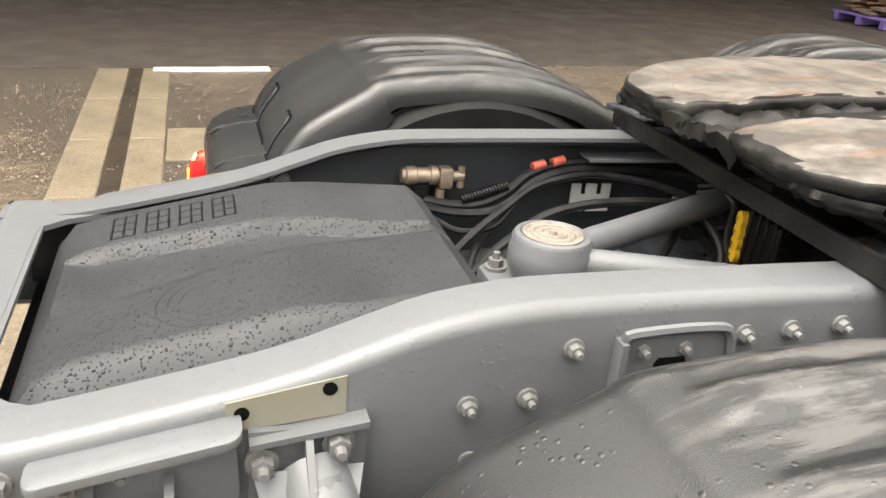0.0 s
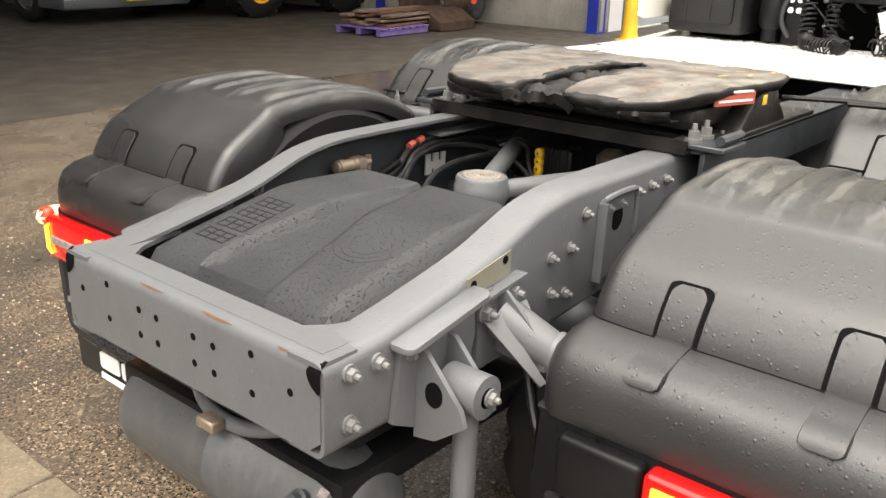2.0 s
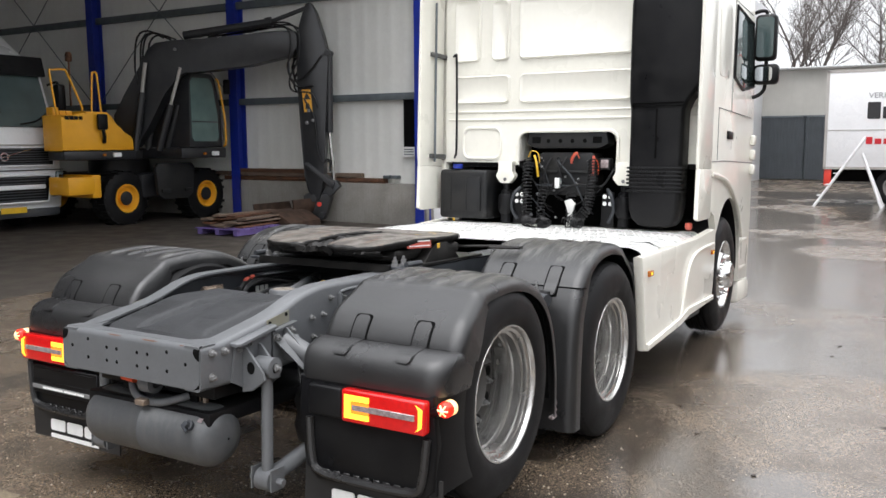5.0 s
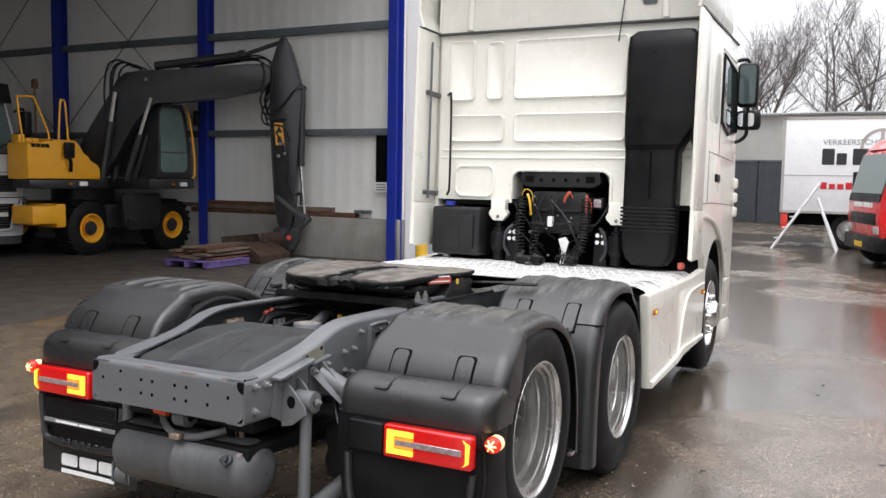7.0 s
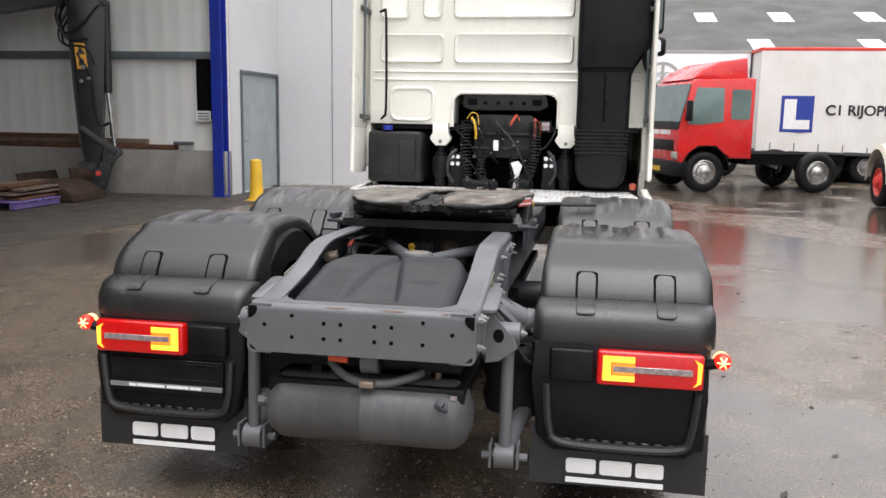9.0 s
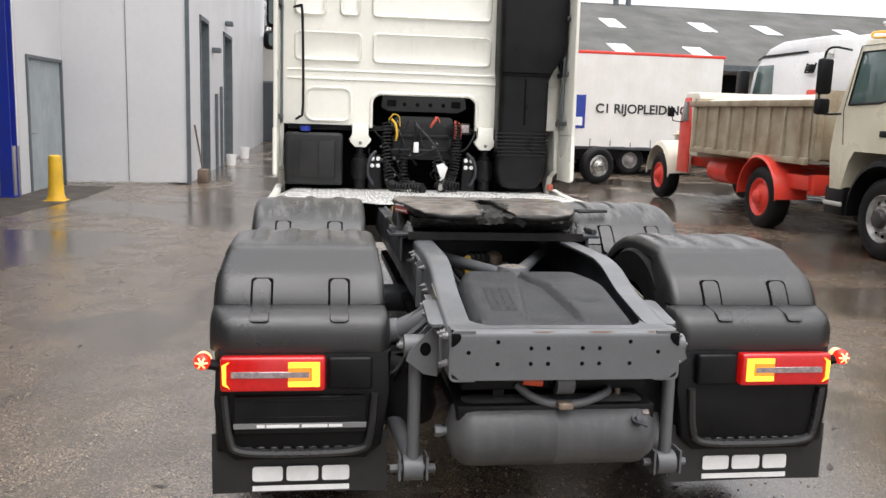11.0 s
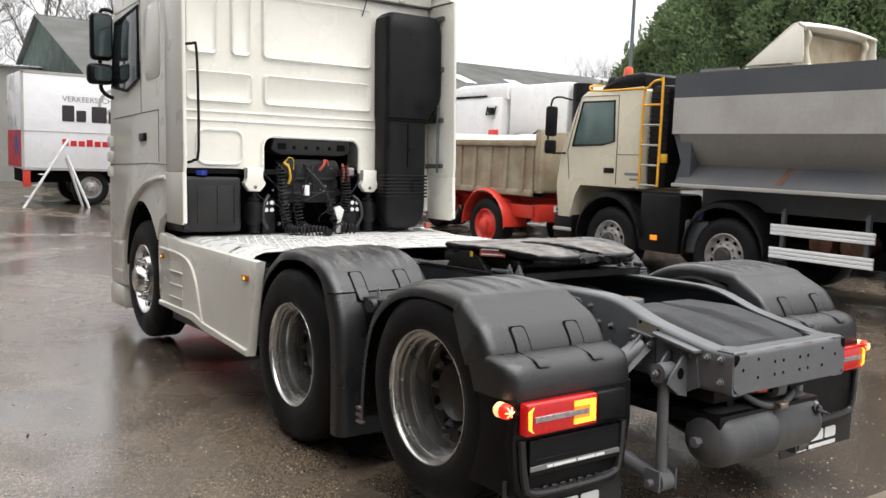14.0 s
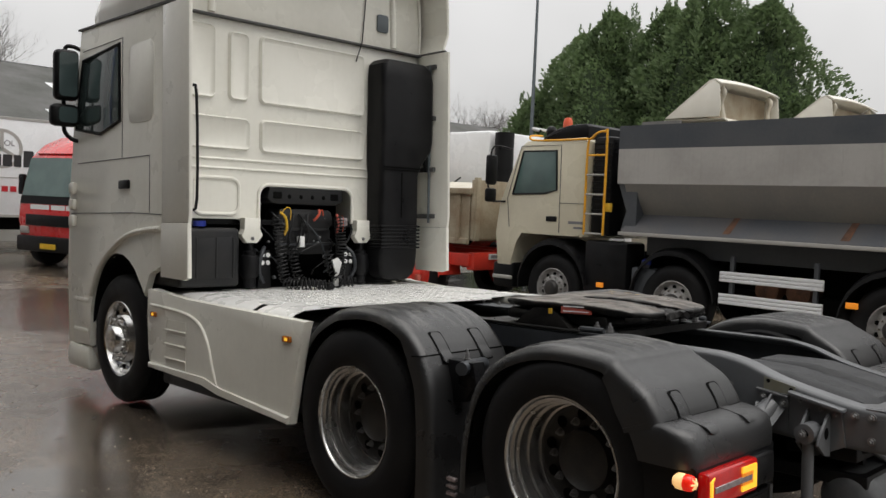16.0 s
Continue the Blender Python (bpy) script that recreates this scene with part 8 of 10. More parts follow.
    for nm, mat, quad in (("top_band", M_DGREY, [(Y + 0.02, 2.90), (Y + 0.02, 2.58), (Y - 0.03, 2.58), (Y - 0.03, 2.90)]), ("side_sheet", M_LGREY, [(Y + 0.02, 2.58), (Y + 0.02, 2.10), (Y - 0.03, 2.10), (Y - 0.03, 2.58)]), ("curved_sheet", M_MGREY, [(Y + 0.02, 2.10), (Y - 0.06, 1.92), (Y - 0.10, 1.85), (Y - 0.24, 1.66), (Y - 0.30, 1.70), (Y - 0.15, 1.88), (Y - 0.07, 1.97), (Y - 0.03, 2.10)]), ("sloped_sheet", M_DGREY2, [(Y - 0.24, 1.70), (Y + 0.06, 1.44), (Y + 0.04, 1.40), (Y - 0.28, 1.66)])):
        bm = B()
        prism(bm, quad, "x", X1, X0 - (0.0 if nm in ("top_band", "side_sheet") else 0.12), 0.0)
        if nm == "side_sheet":
            for q in (4.47, 2.7, 0.9, -0.9, -2.7):
                box(bm, q - 0.006, q + 0.006, Y + 0.018, Y + 0.0225, 2.11, 2.575)
        part(nm, bm, mat, t)
    bm = B()
    box(bm, X1, X0 - 0.1, Y + 0.04, Y + 0.10, 1.385, 1.435, 0.008)
    part("body_edge", bm, M_LGREY, t, "pale lower edge rail")
    bm = B()
    box(bm, X1, X0 - 0.32, Y - 0.31, Y - W + 0.31, 1.12, 2.86)
    part("body_core", bm, M_DGREY, t)
    bm = B()
    prism(bm, [(X0 + 0.004, 2.895), (X0 + 0.004, 2.1), (X0 - 0.14, 1.72), (X0 - 0.06, 1.46), (X0 - 0.3, 1.46), (X0 - 0.3, 2.895)], "y", Y - 0.03, Y - W + 0.03)
    part("headboard", bm, M_DGREY, t)
    for x, z in ((4.0, 1.5), (2.55, 1.55), (0.9, 1.52)):
        bm = B()
        prism(bm, [(x, Y - 0.2 + 0.0), (x + 0.08, Y - 0.2), (x + 0.12, Y + 0.02), (x + 0.02, Y + 0.02)], "z", 0, 0.002)
        for v in bm.verts:
            v.co.z = 1.44 + (Y + 0.06 - v.co.y) / 0.30 * 0.28 + 0.003 + (v.co.z)
        part("rust_stain", bm, M_RUST, t, "rust stain on the body")
    # underrun guard
    for z in (0.60, 0.88):
        bm = B()
        for k in range(3):
            box(bm, 2.82, 4.12, Y + 0.0, Y + 0.035, z + 0.045 * k, z + 0.042 + 0.045 * k, 0.008)
        part("side_guard", bm, M_TRUCKWHITE, t, "ribbed pale side guard rail")
    for x in (2.9, 3.95):
        part("guard_post", box(B(), x, x + 0.05, Y - 0.05, Y - 0.0, 0.6, 1.2), M_DGREY, t)
    for x in (3.25, 3.65):
        bm = B()
        lathe(bm, (x, Y - 0.7, 0.8), (0, 1, 0), [(0.01, 0), (0.15, 0.02), (0.15, 0.4), (0.01, 0.42)], 18)
        part("brake_tank", bm, M_RUST, t)
    # folded sheet cover arms on top of the body
    bm = B()
    box(bm, 5.0, 5.6, Y - 0.3, Y - 0.34, 2.86, 2.98)
    part("cover_arm", bm, M_MGREY, t)


M_DGREY2 = surface("tipper_slope_grey", (0.062, 0.066, 0.076), 0.4, 0.0, (0.12, 0.105, 0.09), 2, 0.4, 30, streak=0.2)


M_SPOILER = surface("spoiler_cream", (0.74, 0.71, 0.63), 0.4, 0.0, (0.6, 0.56, 0.47), 3, 0.4)


def spoiler_truck(x, y, k):
    """A white lorry parked behind the tipper; its open roof spoiler stands over the tipper's edge."""
    t = thing("spoiler_truck", "cream white lorry with an open roof spoiler behind the tipper", "truck", "lorries behind the tipper")
    W = 2.35
    bm = B()
    prism(bm, [(x + 2.0, 0.6), (x + 2.05, 1.6), (x + 1.8, 2.9), (x + 1.6, 3.1), (x + 0.0, 3.25), (x, 0.9)], "y", y, y - W, 0.05)
    part("cab", bm, M_OLDWHITE, t)
    bm = B()
    side = [(x + 1.40, 3.46), (x + 1.02, 3.74), (x + 0.58, 4.07), (x + 0.50, 4.10), (x + 0.38, 4.02), (x + 0.34, 3.6), (x + 0.36, 3.46)]
    for ya, yb in ((y - 0.02, y - 0.05), (y - W + 0.02, y - W + 0.05)):
        prism(bm, side, "y", ya, yb, 0.01)
    shell(bm, [[(xx, y - 0.03 - (W - 0.06) * j / 8, zz + 0.05 * math.sin(math.pi * j / 8)) for j in range(9)] for xx, zz in ((x + 1.42, 3.45), (x + 1.02, 3.75), (x + 0.58, 4.08), (x + 0.48, 4.105), (x + 0.36, 4.03))], 0.025)
    sp = part("roof_spoiler", bm, M_SPOILER, t, "open-backed cream roof spoiler", crease=30)
    for yy in (y - 0.25, y - W + 0.3):
        bm = B()
        tube(bm, [(x + 0.45, yy, 4.0), (x + 0.40, yy, 3.9), (x + 0.48, yy - 0.05, 3.72), (x + 0.42, yy - 0.08, 3.42)], 0.045, 8, smooth=4)
        part("spoiler_stay", bm, M_OLDWHITE, sp)
    bm = B()
    shell(bm, [[(x + 0.02, y - 0.05, 3.26), (x + 0.02, y - W + 0.05, 3.26)], [(x + 0.3, y - 0.1, 3.44), (x + 0.3, y - W + 0.1, 3.44)], [(x + 1.5, y - 0.1, 3.44), (x + 1.5, y - W + 0.1, 3.44)], [(x + 1.8, y - 0.1, 2.95), (x + 1.8, y - W + 0.1, 2.95)]], 0.02)
    part("cab_roof", bm, M_SPOILER, t, "pale domed cab roof")
    # Added panel: darker beige stands for the shade inside the hollow spoiler.
    bm = B()
    prism(bm, [(x + 0.7, 3.46), (x + 0.7, 3.95), (x + 0.62, 3.98), (x + 0.62, 3.46)], "y", y - 0.08, y - W + 0.08)
    part("spoiler_back", bm, M_BEIGE, sp, "panel in the spoiler, its inner shade put into a darker beige")
    for xx in (x + 1.4,):
        road_wheel(t, xx, y, 0.52, 1, hub=False)
        road_wheel(t, xx, y - W, 0.52, -1, hub=False)
    bm = B()
    box(bm, x - 3, x + 1.9, y - 0.02, y - W + 0.02, 0.35, 0.75, 0.03)
    box(bm, x - 3, x + 1.2, y - 0.7, y - W + 0.7, 0.6, 0.9)
    part("chassis", bm, M_GROOVE, t)
    for xx in (x - 1.8,):
        road_wheel(t, xx, y, 0.52, 1, hub=False)
        road_wheel(t, xx, y - W, 0.52, -1, hub=False)


def old_dump_truck():
    t = thing("old_dump_truck", "old red and cream dump truck with a rusty beige body", "truck")
    Y, W = -5.9, 2.25
    bm = B()
    box(bm, 8.15, 12.15, Y - 0.05, Y - W + 0.05, 1.12, 1.22)
    part("dump_floor", bm, M_BEIGE, t, "rusty beige dump body floor")
    for yy in (Y, Y - W):
        part("side_board", box(B(), 8.15, 12.15, yy - 0.03, yy + 0.03, 1.15, 1.98), M_BEIGE, t, "rusty beige side board")
    part("head_board", box(B(), 12.08, 12.18, Y, Y - W, 1.15, 2.05), M_BEIGE, t)
    for k in range(9):
        bm = B()
        x = 8.35 + 0.45 * k
        prism(bm, [(Y + 0.03, 1.12), (Y + 0.085, 1.14), (Y + 0.06, 1.9), (Y + 0.03, 1.93)], "x", x, x + 0.07)
        part("side_rib", bm, M_BEIGE, t)
    bm = B()
    box(bm, 8.1, 12.2, Y - 0.02, Y + 0.09, 1.90, 2.0, 0.01)
    box(bm, 8.15, 12.15, Y - 0.0, Y + 0.06, 1.06, 1.16, 0.01)
    part("body_rail", bm, M_BEIGE, t)
    bm = B()
    box(bm, 8.05, 8.13, Y + 0.02, Y - W - 0.02, 1.15, 2.14, 0.01)
    for yy in (Y - 0.05, Y - W + 0.05):
        box(bm, 8.02, 8.10, yy - 0.05, yy + 0.05, 1.12, 2.18, 0.01)
    box(bm, 8.03, 8.08, Y - 0.6, Y - 1.6, 1.6, 1.64)
    part("tailgate", bm, M_BEIGE, t, "rusty beige tailgate")
    bm = B()
    rows = []
    for i in range(9):
        x = 8.3 + 3.8 * i / 8
        rows.append([(x, Y - 0.06 - (W - 0.12) * j / 6, 1.98 + 0.16 * math.sin(math.pi * j / 6) + 0.05 * noise.noise((x, j * 0.7, 1))) for j in range(7)])
    shell(bm, rows)
    part("load_cover", bm, M_OLDWHITE, t, "pale tarpaulin over the load")
    # cab and bonnet
    bm = B()
    prism(bm, [(12.25, 0.95), (12.25, 2.0), (12.38, 2.18), (12.95, 2.18), (13.12, 1.72), (13.12, 0.95)], "y", Y - 0.15, Y - W + 0.15, 0.06)
    cb = part("cab", bm, M_OLDWHITE, t, "cream old cab")
    bm = B()
    prism(bm, [(12.60, 0.62), (12.60, 1.55), (12.68, 2.08), (12.93, 2.08), (13.12, 1.60), (13.12, 0.62)], "y", Y - 0.16, Y - 0.13, 0.004)
    dr = part("cab_door", bm, M_REDPAINT, t, "red cab door")
    bm = B()
    prism(bm, [(12.70, 1.62), (12.74, 2.0), (12.92, 2.0), (13.05, 1.62)], "y", Y - 0.135, Y - 0.12, 0.003)
    part("door_window", bm, M_WINDOW, dr)
    bm = B()
    box(bm, 12.29, 12.5, Y - 0.16, Y - 0.14, 1.62, 2.0, 0.01)
    part("rear_window", bm, M_WINDOW, cb)
    bm = B()
    rows = []
    for i in range(7):
        x = 13.1 + 1.35 * i / 6
        q = 1 - 0.12 * (i / 6) ** 2
        rows.append([(x, Y - 0.55 - (1.15) * j / 6, 0.95 + (0.42 + 0.20 * math.sin(math.pi * j / 6)) * q) for j in range(7)])
    shell(bm, rows, 0.02)
    box(bm, 14.3, 14.48, Y - 0.6, Y - 1.65, 0.6, 1.4, 0.06)
    part("bonnet", bm, M_OLDWHITE, t)
    for yy, sg in ((Y, 1), (Y - W, -1)):
        bm = B()
        rows = []
        for a in range(0, 181, 15):
            R = 0.58
            x, z = 13.83 + R * math.cos(radians(a)), 0.55 + R * 1.08 * math.sin(radians(a))
            rows.append([(x, yy + 0.0 * sg, z - 0.08), (x, yy - 0.04 * sg, z), (x, yy - 0.5 * sg, z + 0.02)])
        shell(bm, rows, 0.02)
        part("front_fender", bm, M_OLDWHITE, t, "bulging cream fender")
        bm = B()
        rows = []
        for a in range(0, 181, 15):
            R = 0.60
            x, z = 9.88 + R * math.cos(radians(a)), 0.50 + R * 1.05 * math.sin(radians(a))
            rows.append([(x, yy + 0.02 * sg, z - 0.03), (x, yy + 0.0 * sg, z), (x, yy - 0.5 * sg, z)])
        shell(bm, rows, 0.02)
        part("rear_fender", bm, M_REDPAINT, t, "red rear fender")
        road_wheel(t, 13.83, yy - 0.03 * sg, 0.48, sg, r=0.47, rim=0.26, rim_mat=M_REDPAINT, hub=False, label="red wheel")
        road_wheel(t, 9.88, yy - 0.03 * sg, 0.48, sg, r=0.49, rim=0.29, rim_mat=M_REDPAINT, hub=False, label="red wheel")
    bm = B()
    box(bm, 8.2, 13.6, Y - 0.65, Y - 0.78, 0.72, 0.95)
    box(bm, 8.2, 13.6, Y - W + 0.65, Y - W + 0.78, 0.72, 0.95)
    box(bm, 8.12, 8.3, Y - 0.1, Y - W + 0.1, 0.62, 0.92, 0.02)
    box(bm, 8.2, 9.35, Y - 0.05, Y - 0.2, 0.68, 0.9, 0.02)
    part("red_chassis", bm, M_REDPAINT, t, "red chassis")
    bm = B()
    lathe(bm, (11.0, Y - 0.35, 0.75), (1, 0, 0), [(0.01, 0), (0.2, 0.02), (0.22, 0.1), (0.22, 0.7), (0.2, 0.78), (0.01, 0.8)], 20)
    part("red_tank", bm, M_REDPAINT, t)
    bm = B()
    box(bm, 8.105, 8.12, Y - 0.45, Y - 0.95, 0.80, 0.90)
    pl = part("rear_plate", bm, M_TRUCKWHITE, t, "white number plate with a plain bar")
    bm = B()
    box(bm, 8.10, 8.106, Y - 0.5, Y - 0.9, 0.825, 0.875)
    part("plate_bar", bm, M_GREYINK, pl)
    bm = B()
    tube(bm, [(13.0, Y - 0.15, 1.6), (13.05, Y + 0.05, 1.62), (13.05, Y + 0.1, 1.78)], 0.012, 6)
    box(bm, 13.03, 13.06, Y + 0.03, Y + 0.16, 1.70, 1.88, 0.01)
    part("mirror", bm, M_BLACK, t)


def white_tractor():
    t = thing("white_lorry", "white lorry cab with dark roof strip behind the dump truck", "truck")
    Y, W = -8.75, 2.4
    bm = B()
    prism(bm, [(15.95, 0.7), (16.0, 1.7), (15.75, 2.75), (15.4, 3.05), (13.0, 3.05), (13.0, 0.95)], "y", Y, Y - W, 0.06)
    c = part("cab", bm, M_TRUCKWHITE, t)
    bm = B()
    prism(bm, [(15.55, 3.0), (15.2, 3.26), (14.7, 3.36), (12.9, 3.36), (12.9, 3.0)], "y", Y - 0.05, Y - W + 0.05, 0.08)
    part("roof_spoiler", bm, M_TRUCKWHITE, t)
    bm = B()
    prism(bm, [(15.6, 3.0), (15.3, 3.10), (13.6, 3.10), (13.6, 3.06), (15.4, 3.04)], "y", Y - 0.03, Y + 0.006)
    part("roof_strip", bm, M_BLACK, t)
    bm = B()
    prism(bm, [(15.74, 2.12), (15.5, 2.88), (14.85, 2.88), (14.82, 2.2)], "y", Y - 0.01, Y + 0.008, 0.004)
    part("door_window", bm, M_WINDOW, c)
    bm = B()
    box(bm, 15.75, 16.05, Y + 0.05, Y + 0.25, 2.1, 2.8, 0.05)
    part("mirror", bm, M_BLACK, t)
    bm = B()
    tube(bm, [(13.2, Y + 0.02, 2.84), (13.2, Y + 0.06, 2.66), (13.5, Y + 0.06, 2.66), (13.5, Y + 0.02, 2.84)], 0.02, 6)
    box(bm, 13.25, 13.45, Y + 0.0, Y + 0.08, 2.68, 2.82, 0.03)
    part("work_lamp", bm, M_BLACK, t)
    bm = B()
    box(bm, 11.0, 12.9, Y - 0.12, Y - W + 0.12, 2.1, 3.3, 0.08)
    part("sleeper", bm, M_TRUCKWHITE, t)
    bm = B()
    cyl(bm, (10.75, Y - 0.3, 0.9), (10.75, Y - 0.3, 3.25), 0.2, seg=16)
    part("exhaust_pipe", bm, M_BLACK, t, "black upright exhaust pipe")
    bm = B()
    box(bm, 13.1, 13.42, Y - 0.05, Y + 0.05, 1.85, 2.32, 0.03)
    part("red_extinguisher_box", bm, M_REDPAINT, t, "red box on the cab corner")
    bm = B()
    tube(bm, [(12.9, Y + 0.1, 1.9), (12.6, Y + 0.1, 2.15), (12.2, Y + 0.1, 2.2), (12.0, Y + 0.1, 2.1), (11.6, Y + 0.1, 2.3)], 0.018, 6, smooth=4)
    part("hose", bm, M_HOSE, t)
    bm = B()
    box(bm, 9.2, 12.8, Y - 0.6, Y - W + 0.6, 0.7, 1.0)
    part("chassis", bm, M_GROOVE, t)
    for x in (14.8, 10.6):
        road_wheel(t, x, Y, 0.52, 1, hub=False)
        road_wheel(t, x, Y - W, 0.52, -1, hub=False)
    # a second white roof further back in the row
    t2 = thing("white_lorry", "second white lorry further back in the row", "truck")
    bm = B()
    prism(bm, [(12.0, 0.8), (12.0, 2.6), (11.6, 3.2), (9.4, 3.2), (9.4, 0.8)], "y", -11.6, -14.0, 0.08)
    part("cab", bm, M_TRUCKWHITE, t2)
    bm = B()
    box(bm, 9.2, 12.1, -11.5, -14.1, 0.35, 0.85, 0.05)
    part("underbody", bm, M_BLACK, t2)
    for x in (11.2, 9.9):
        road_wheel(t2, x, -11.55, 0.5, 1, rim_mat=M_DULLRIM, hub=False)
        road_wheel(t2, x, -14.05, 0.5, -1, hub=False)


def school_trucks():
    # box body with lettering
    t = thing("box_trailer", "white box trailer with black and red lettering", "trailer")
    X = 22.0
    bm = B()
    box(bm, X, X + 2.4, -5.0, -0.3, 0.95, 3.46, 0.03)
    bx = part("box_body", bm, M_TRUCKWHITE, t)
    bm = B()
    for y0, y1, z0, z1 in ((-5.0, -0.3, 3.40, 3.47), (-5.0, -0.3, 0.93, 1.0), (-0.36, -0.29, 0.95, 3.46), (-5.0, -0.3, 1.93, 1.95)):
        box(bm, X - 0.012, X + 0.02, y0, y1, z0, z1, 0.004, 1)
    part("edge_strip", bm, M_LGREY, bx)
    m = Matrix(((0, 0, -1, X - 0.006), (-1, 0, 0, 0), (0, 1, 0, 0), (0, 0, 0, 1)))

    def at_(y, z):
        return Matrix.Translation((0, y, z)) @ m
    letters("VERKEERSSCHOOL", 0.2, at_(-1.28, 2.74), M_GREYINK, bx)
    for k, (y, w) in enumerate(((-1.27, 0.30), (-1.62, 0.24), (-2.0, 0.38), (-2.43, 0.22), (-2.69, 0.22), (-2.95, 0.18), (-3.18, 0.24))):
        bm = B()
        h = 0.42 if k in (0, 2, 6) else 0.30
        prism(bm, round_rect(y - w, y, 2.22, 2.22 + h, 0.03), "x", X - 0.01, X + 0.0)
        part("name_bar", bm, M_INK, bx, "black bar in place of a name")
    for k in range(11):
        bm = B()
        y = -1.27 - 0.2 * k
        box(bm, X - 0.01, X, y - 0.15, y, 1.58, 1.72 if k % 3 else 1.76)
        part("address_bar", bm, M_REDINK, bx, "red bar in place of an address")
    bm = B()
    lathe(bm, (X - 0.004, -2.66, 2.66), (-1, 0, 0), [(0.50, 0), (0.50, 0.005), (0.42, 0.005), (0.42, 0)], 40)
    for a in (90, 210, 330):
        c, s_ = math.cos(radians(a)), math.sin(radians(a))
        prism(bm, [(-2.66 + 0.05 * s_, 2.66 - 0.05 * c), (-2.66 + 0.45 * c + 0.04 * s_, 2.66 + 0.45 * s_ - 0.04 * c), (-2.66 + 0.45 * c - 0.04 * s_, 2.66 + 0.45 * s_ + 0.04 * c), (-2.66 - 0.05 * s_, 2.66 + 0.05 * c)], "x", X - 0.009, X - 0.004)
    part("steering_wheel_sign", bm, M_LGREY, bx, "grey painted steering wheel")
    bm = B()
    box(bm, X + 0.1, X + 2.2, -0.302, -0.285, 1.0, 1.95)
    part("red_field", bm, M_REDINK, bx)
    bm = B()
    lathe(bm, (X + 0.7, -0.284, 1.6), (0, 1, 0), [(0.3, 0), (0.3, 0.003), (0, 0.004)], 24)
    part("blue_field", bm, M_BLUEINK, bx)
    bm = B()
    box(bm, X + 0.02, X + 0.1, -0.5, -0.32, 0.5, 0.95, 0.02)
    part("corner_lamp", bm, M_REDPAINT, t)
    bm = B()
    box(bm, X + 0.4, X + 2.0, -5.0, -0.4, 0.6, 0.95)
    part("chassis", bm, M_GROOVE, t)
    for y in (-2.0, -4.4):
        road_wheel(t, X + 0.15, y, 0.48, -1, r=0.48, rim=0.28, rim_mat=M_DULLRIM, axis="x", hub=False)
        road_wheel(t, X + 2.3, y, 0.48, 1, r=0.48, rim=0.28, rim_mat=M_DULLRIM, axis="x", hub=False)
    # curtain-sided lorry
    t = thing("curtain_sided_lorry", "white curtain-sided training lorry with a blue L sign", "truck")
    X = 20.8
    bm = B()
    rows = []
    for j in range(40):
        y = -5.05 - 5.4 * j / 39
        rows.append([(X + 0.012 * math.sin(y * 9) * (1 if 0 < i < 5 else 0), y, z) for i, z in enumerate((0.80, 1.0, 1.6, 2.4, 3.1, 3.42))])
    shell(bm, rows, 0.01)
    cu = part("curtain", bm, M_TARP, t, "white tarpaulin curtain")
    bm = B()
    box(bm, X + 0.02, X + 2.45, -10.45, -5.05, 0.85, 3.40)
    part("load_box", bm, M_TARP, t)
    bm = B()
    box(bm, X - 0.02, X + 2.5, -10.5, -5.0, 3.38, 3.47, 0.02)
    part("roof_edge", bm, M_REDPAINT, t, "red roof edge")
    bm = B()
    box(bm, X - 0.01, X + 2.45, -10.5, -5.0, 0.72, 0.82, 0.01)
    part("side_rave", bm, M_DGREY, t)
    for k in range(9):
        bm = B()
        y = -5.4 - 0.6 * k
        box(bm, X - 0.018, X - 0.012, y - 0.03, y, 0.78, 1.02)
        part("strap", bm, M_GREYINK, t)
    m = Matrix(((0, 0, -1, X - 0.02), (-1, 0, 0, 0), (0, 1, 0, 0), (0, 0, 0, 1)))
    bm = B()
    box(bm, X - 0.022, X - 0.014, -6.43, -5.62, 1.30, 2.24)
    sg = part("l_sign", bm, M_BLUEINK, t, "blue square sign with a white L")
    bm = B()
    prism(bm, [(-5.70, 2.15), (-5.70, 1.38), (-6.35, 1.38), (-6.35, 1.62), (-6.0, 1.62), (-6.0, 2.15)], "x", X - 0.028, X - 0.022)
    part("white_l", bm, M_WHITE, sg)
    letters("C1 RIJOPLEIDING", 0.36, Matrix.Translation((0, -6.72, 1.76)) @ m, M_INK, t, bold=0.009)
    bm = B()
    box(bm, X + 0.5, X + 2.0, -10.4, -5.1, 0.45, 0.75)
    part("chassis", bm, M_GROOVE, t)
    for y in (-6.9, -7.9):
        road_wheel(t, X + 0.15, y, 0.42, -1, r=0.42, rim=0.22, rim_mat=M_DULLRIM, axis="x", hub=False)
        road_wheel(t, X + 2.3, y, 0.42, 1, r=0.42, rim=0.22, rim_mat=M_DULLRIM, axis="x", hub=False)
    # white trestle
    t = thing("trestle", "white painted steel trestle standing on the wet yard", "trestle")
    for k, (a, c) in enumerate((((21.4, -1.3, 1.75), (21.2, -0.2, 0.0)), ((21.4, -1.25, 1.35), (21.2, -1.75, 0.0)), ((21.5, -1.25, 1.3), (22.0, -1.75, 0.0)))):
        bm = B()
        tube(bm, [a, c], 0.035, 8)
        part("leg", bm, M_TRUCKWHITE, t)
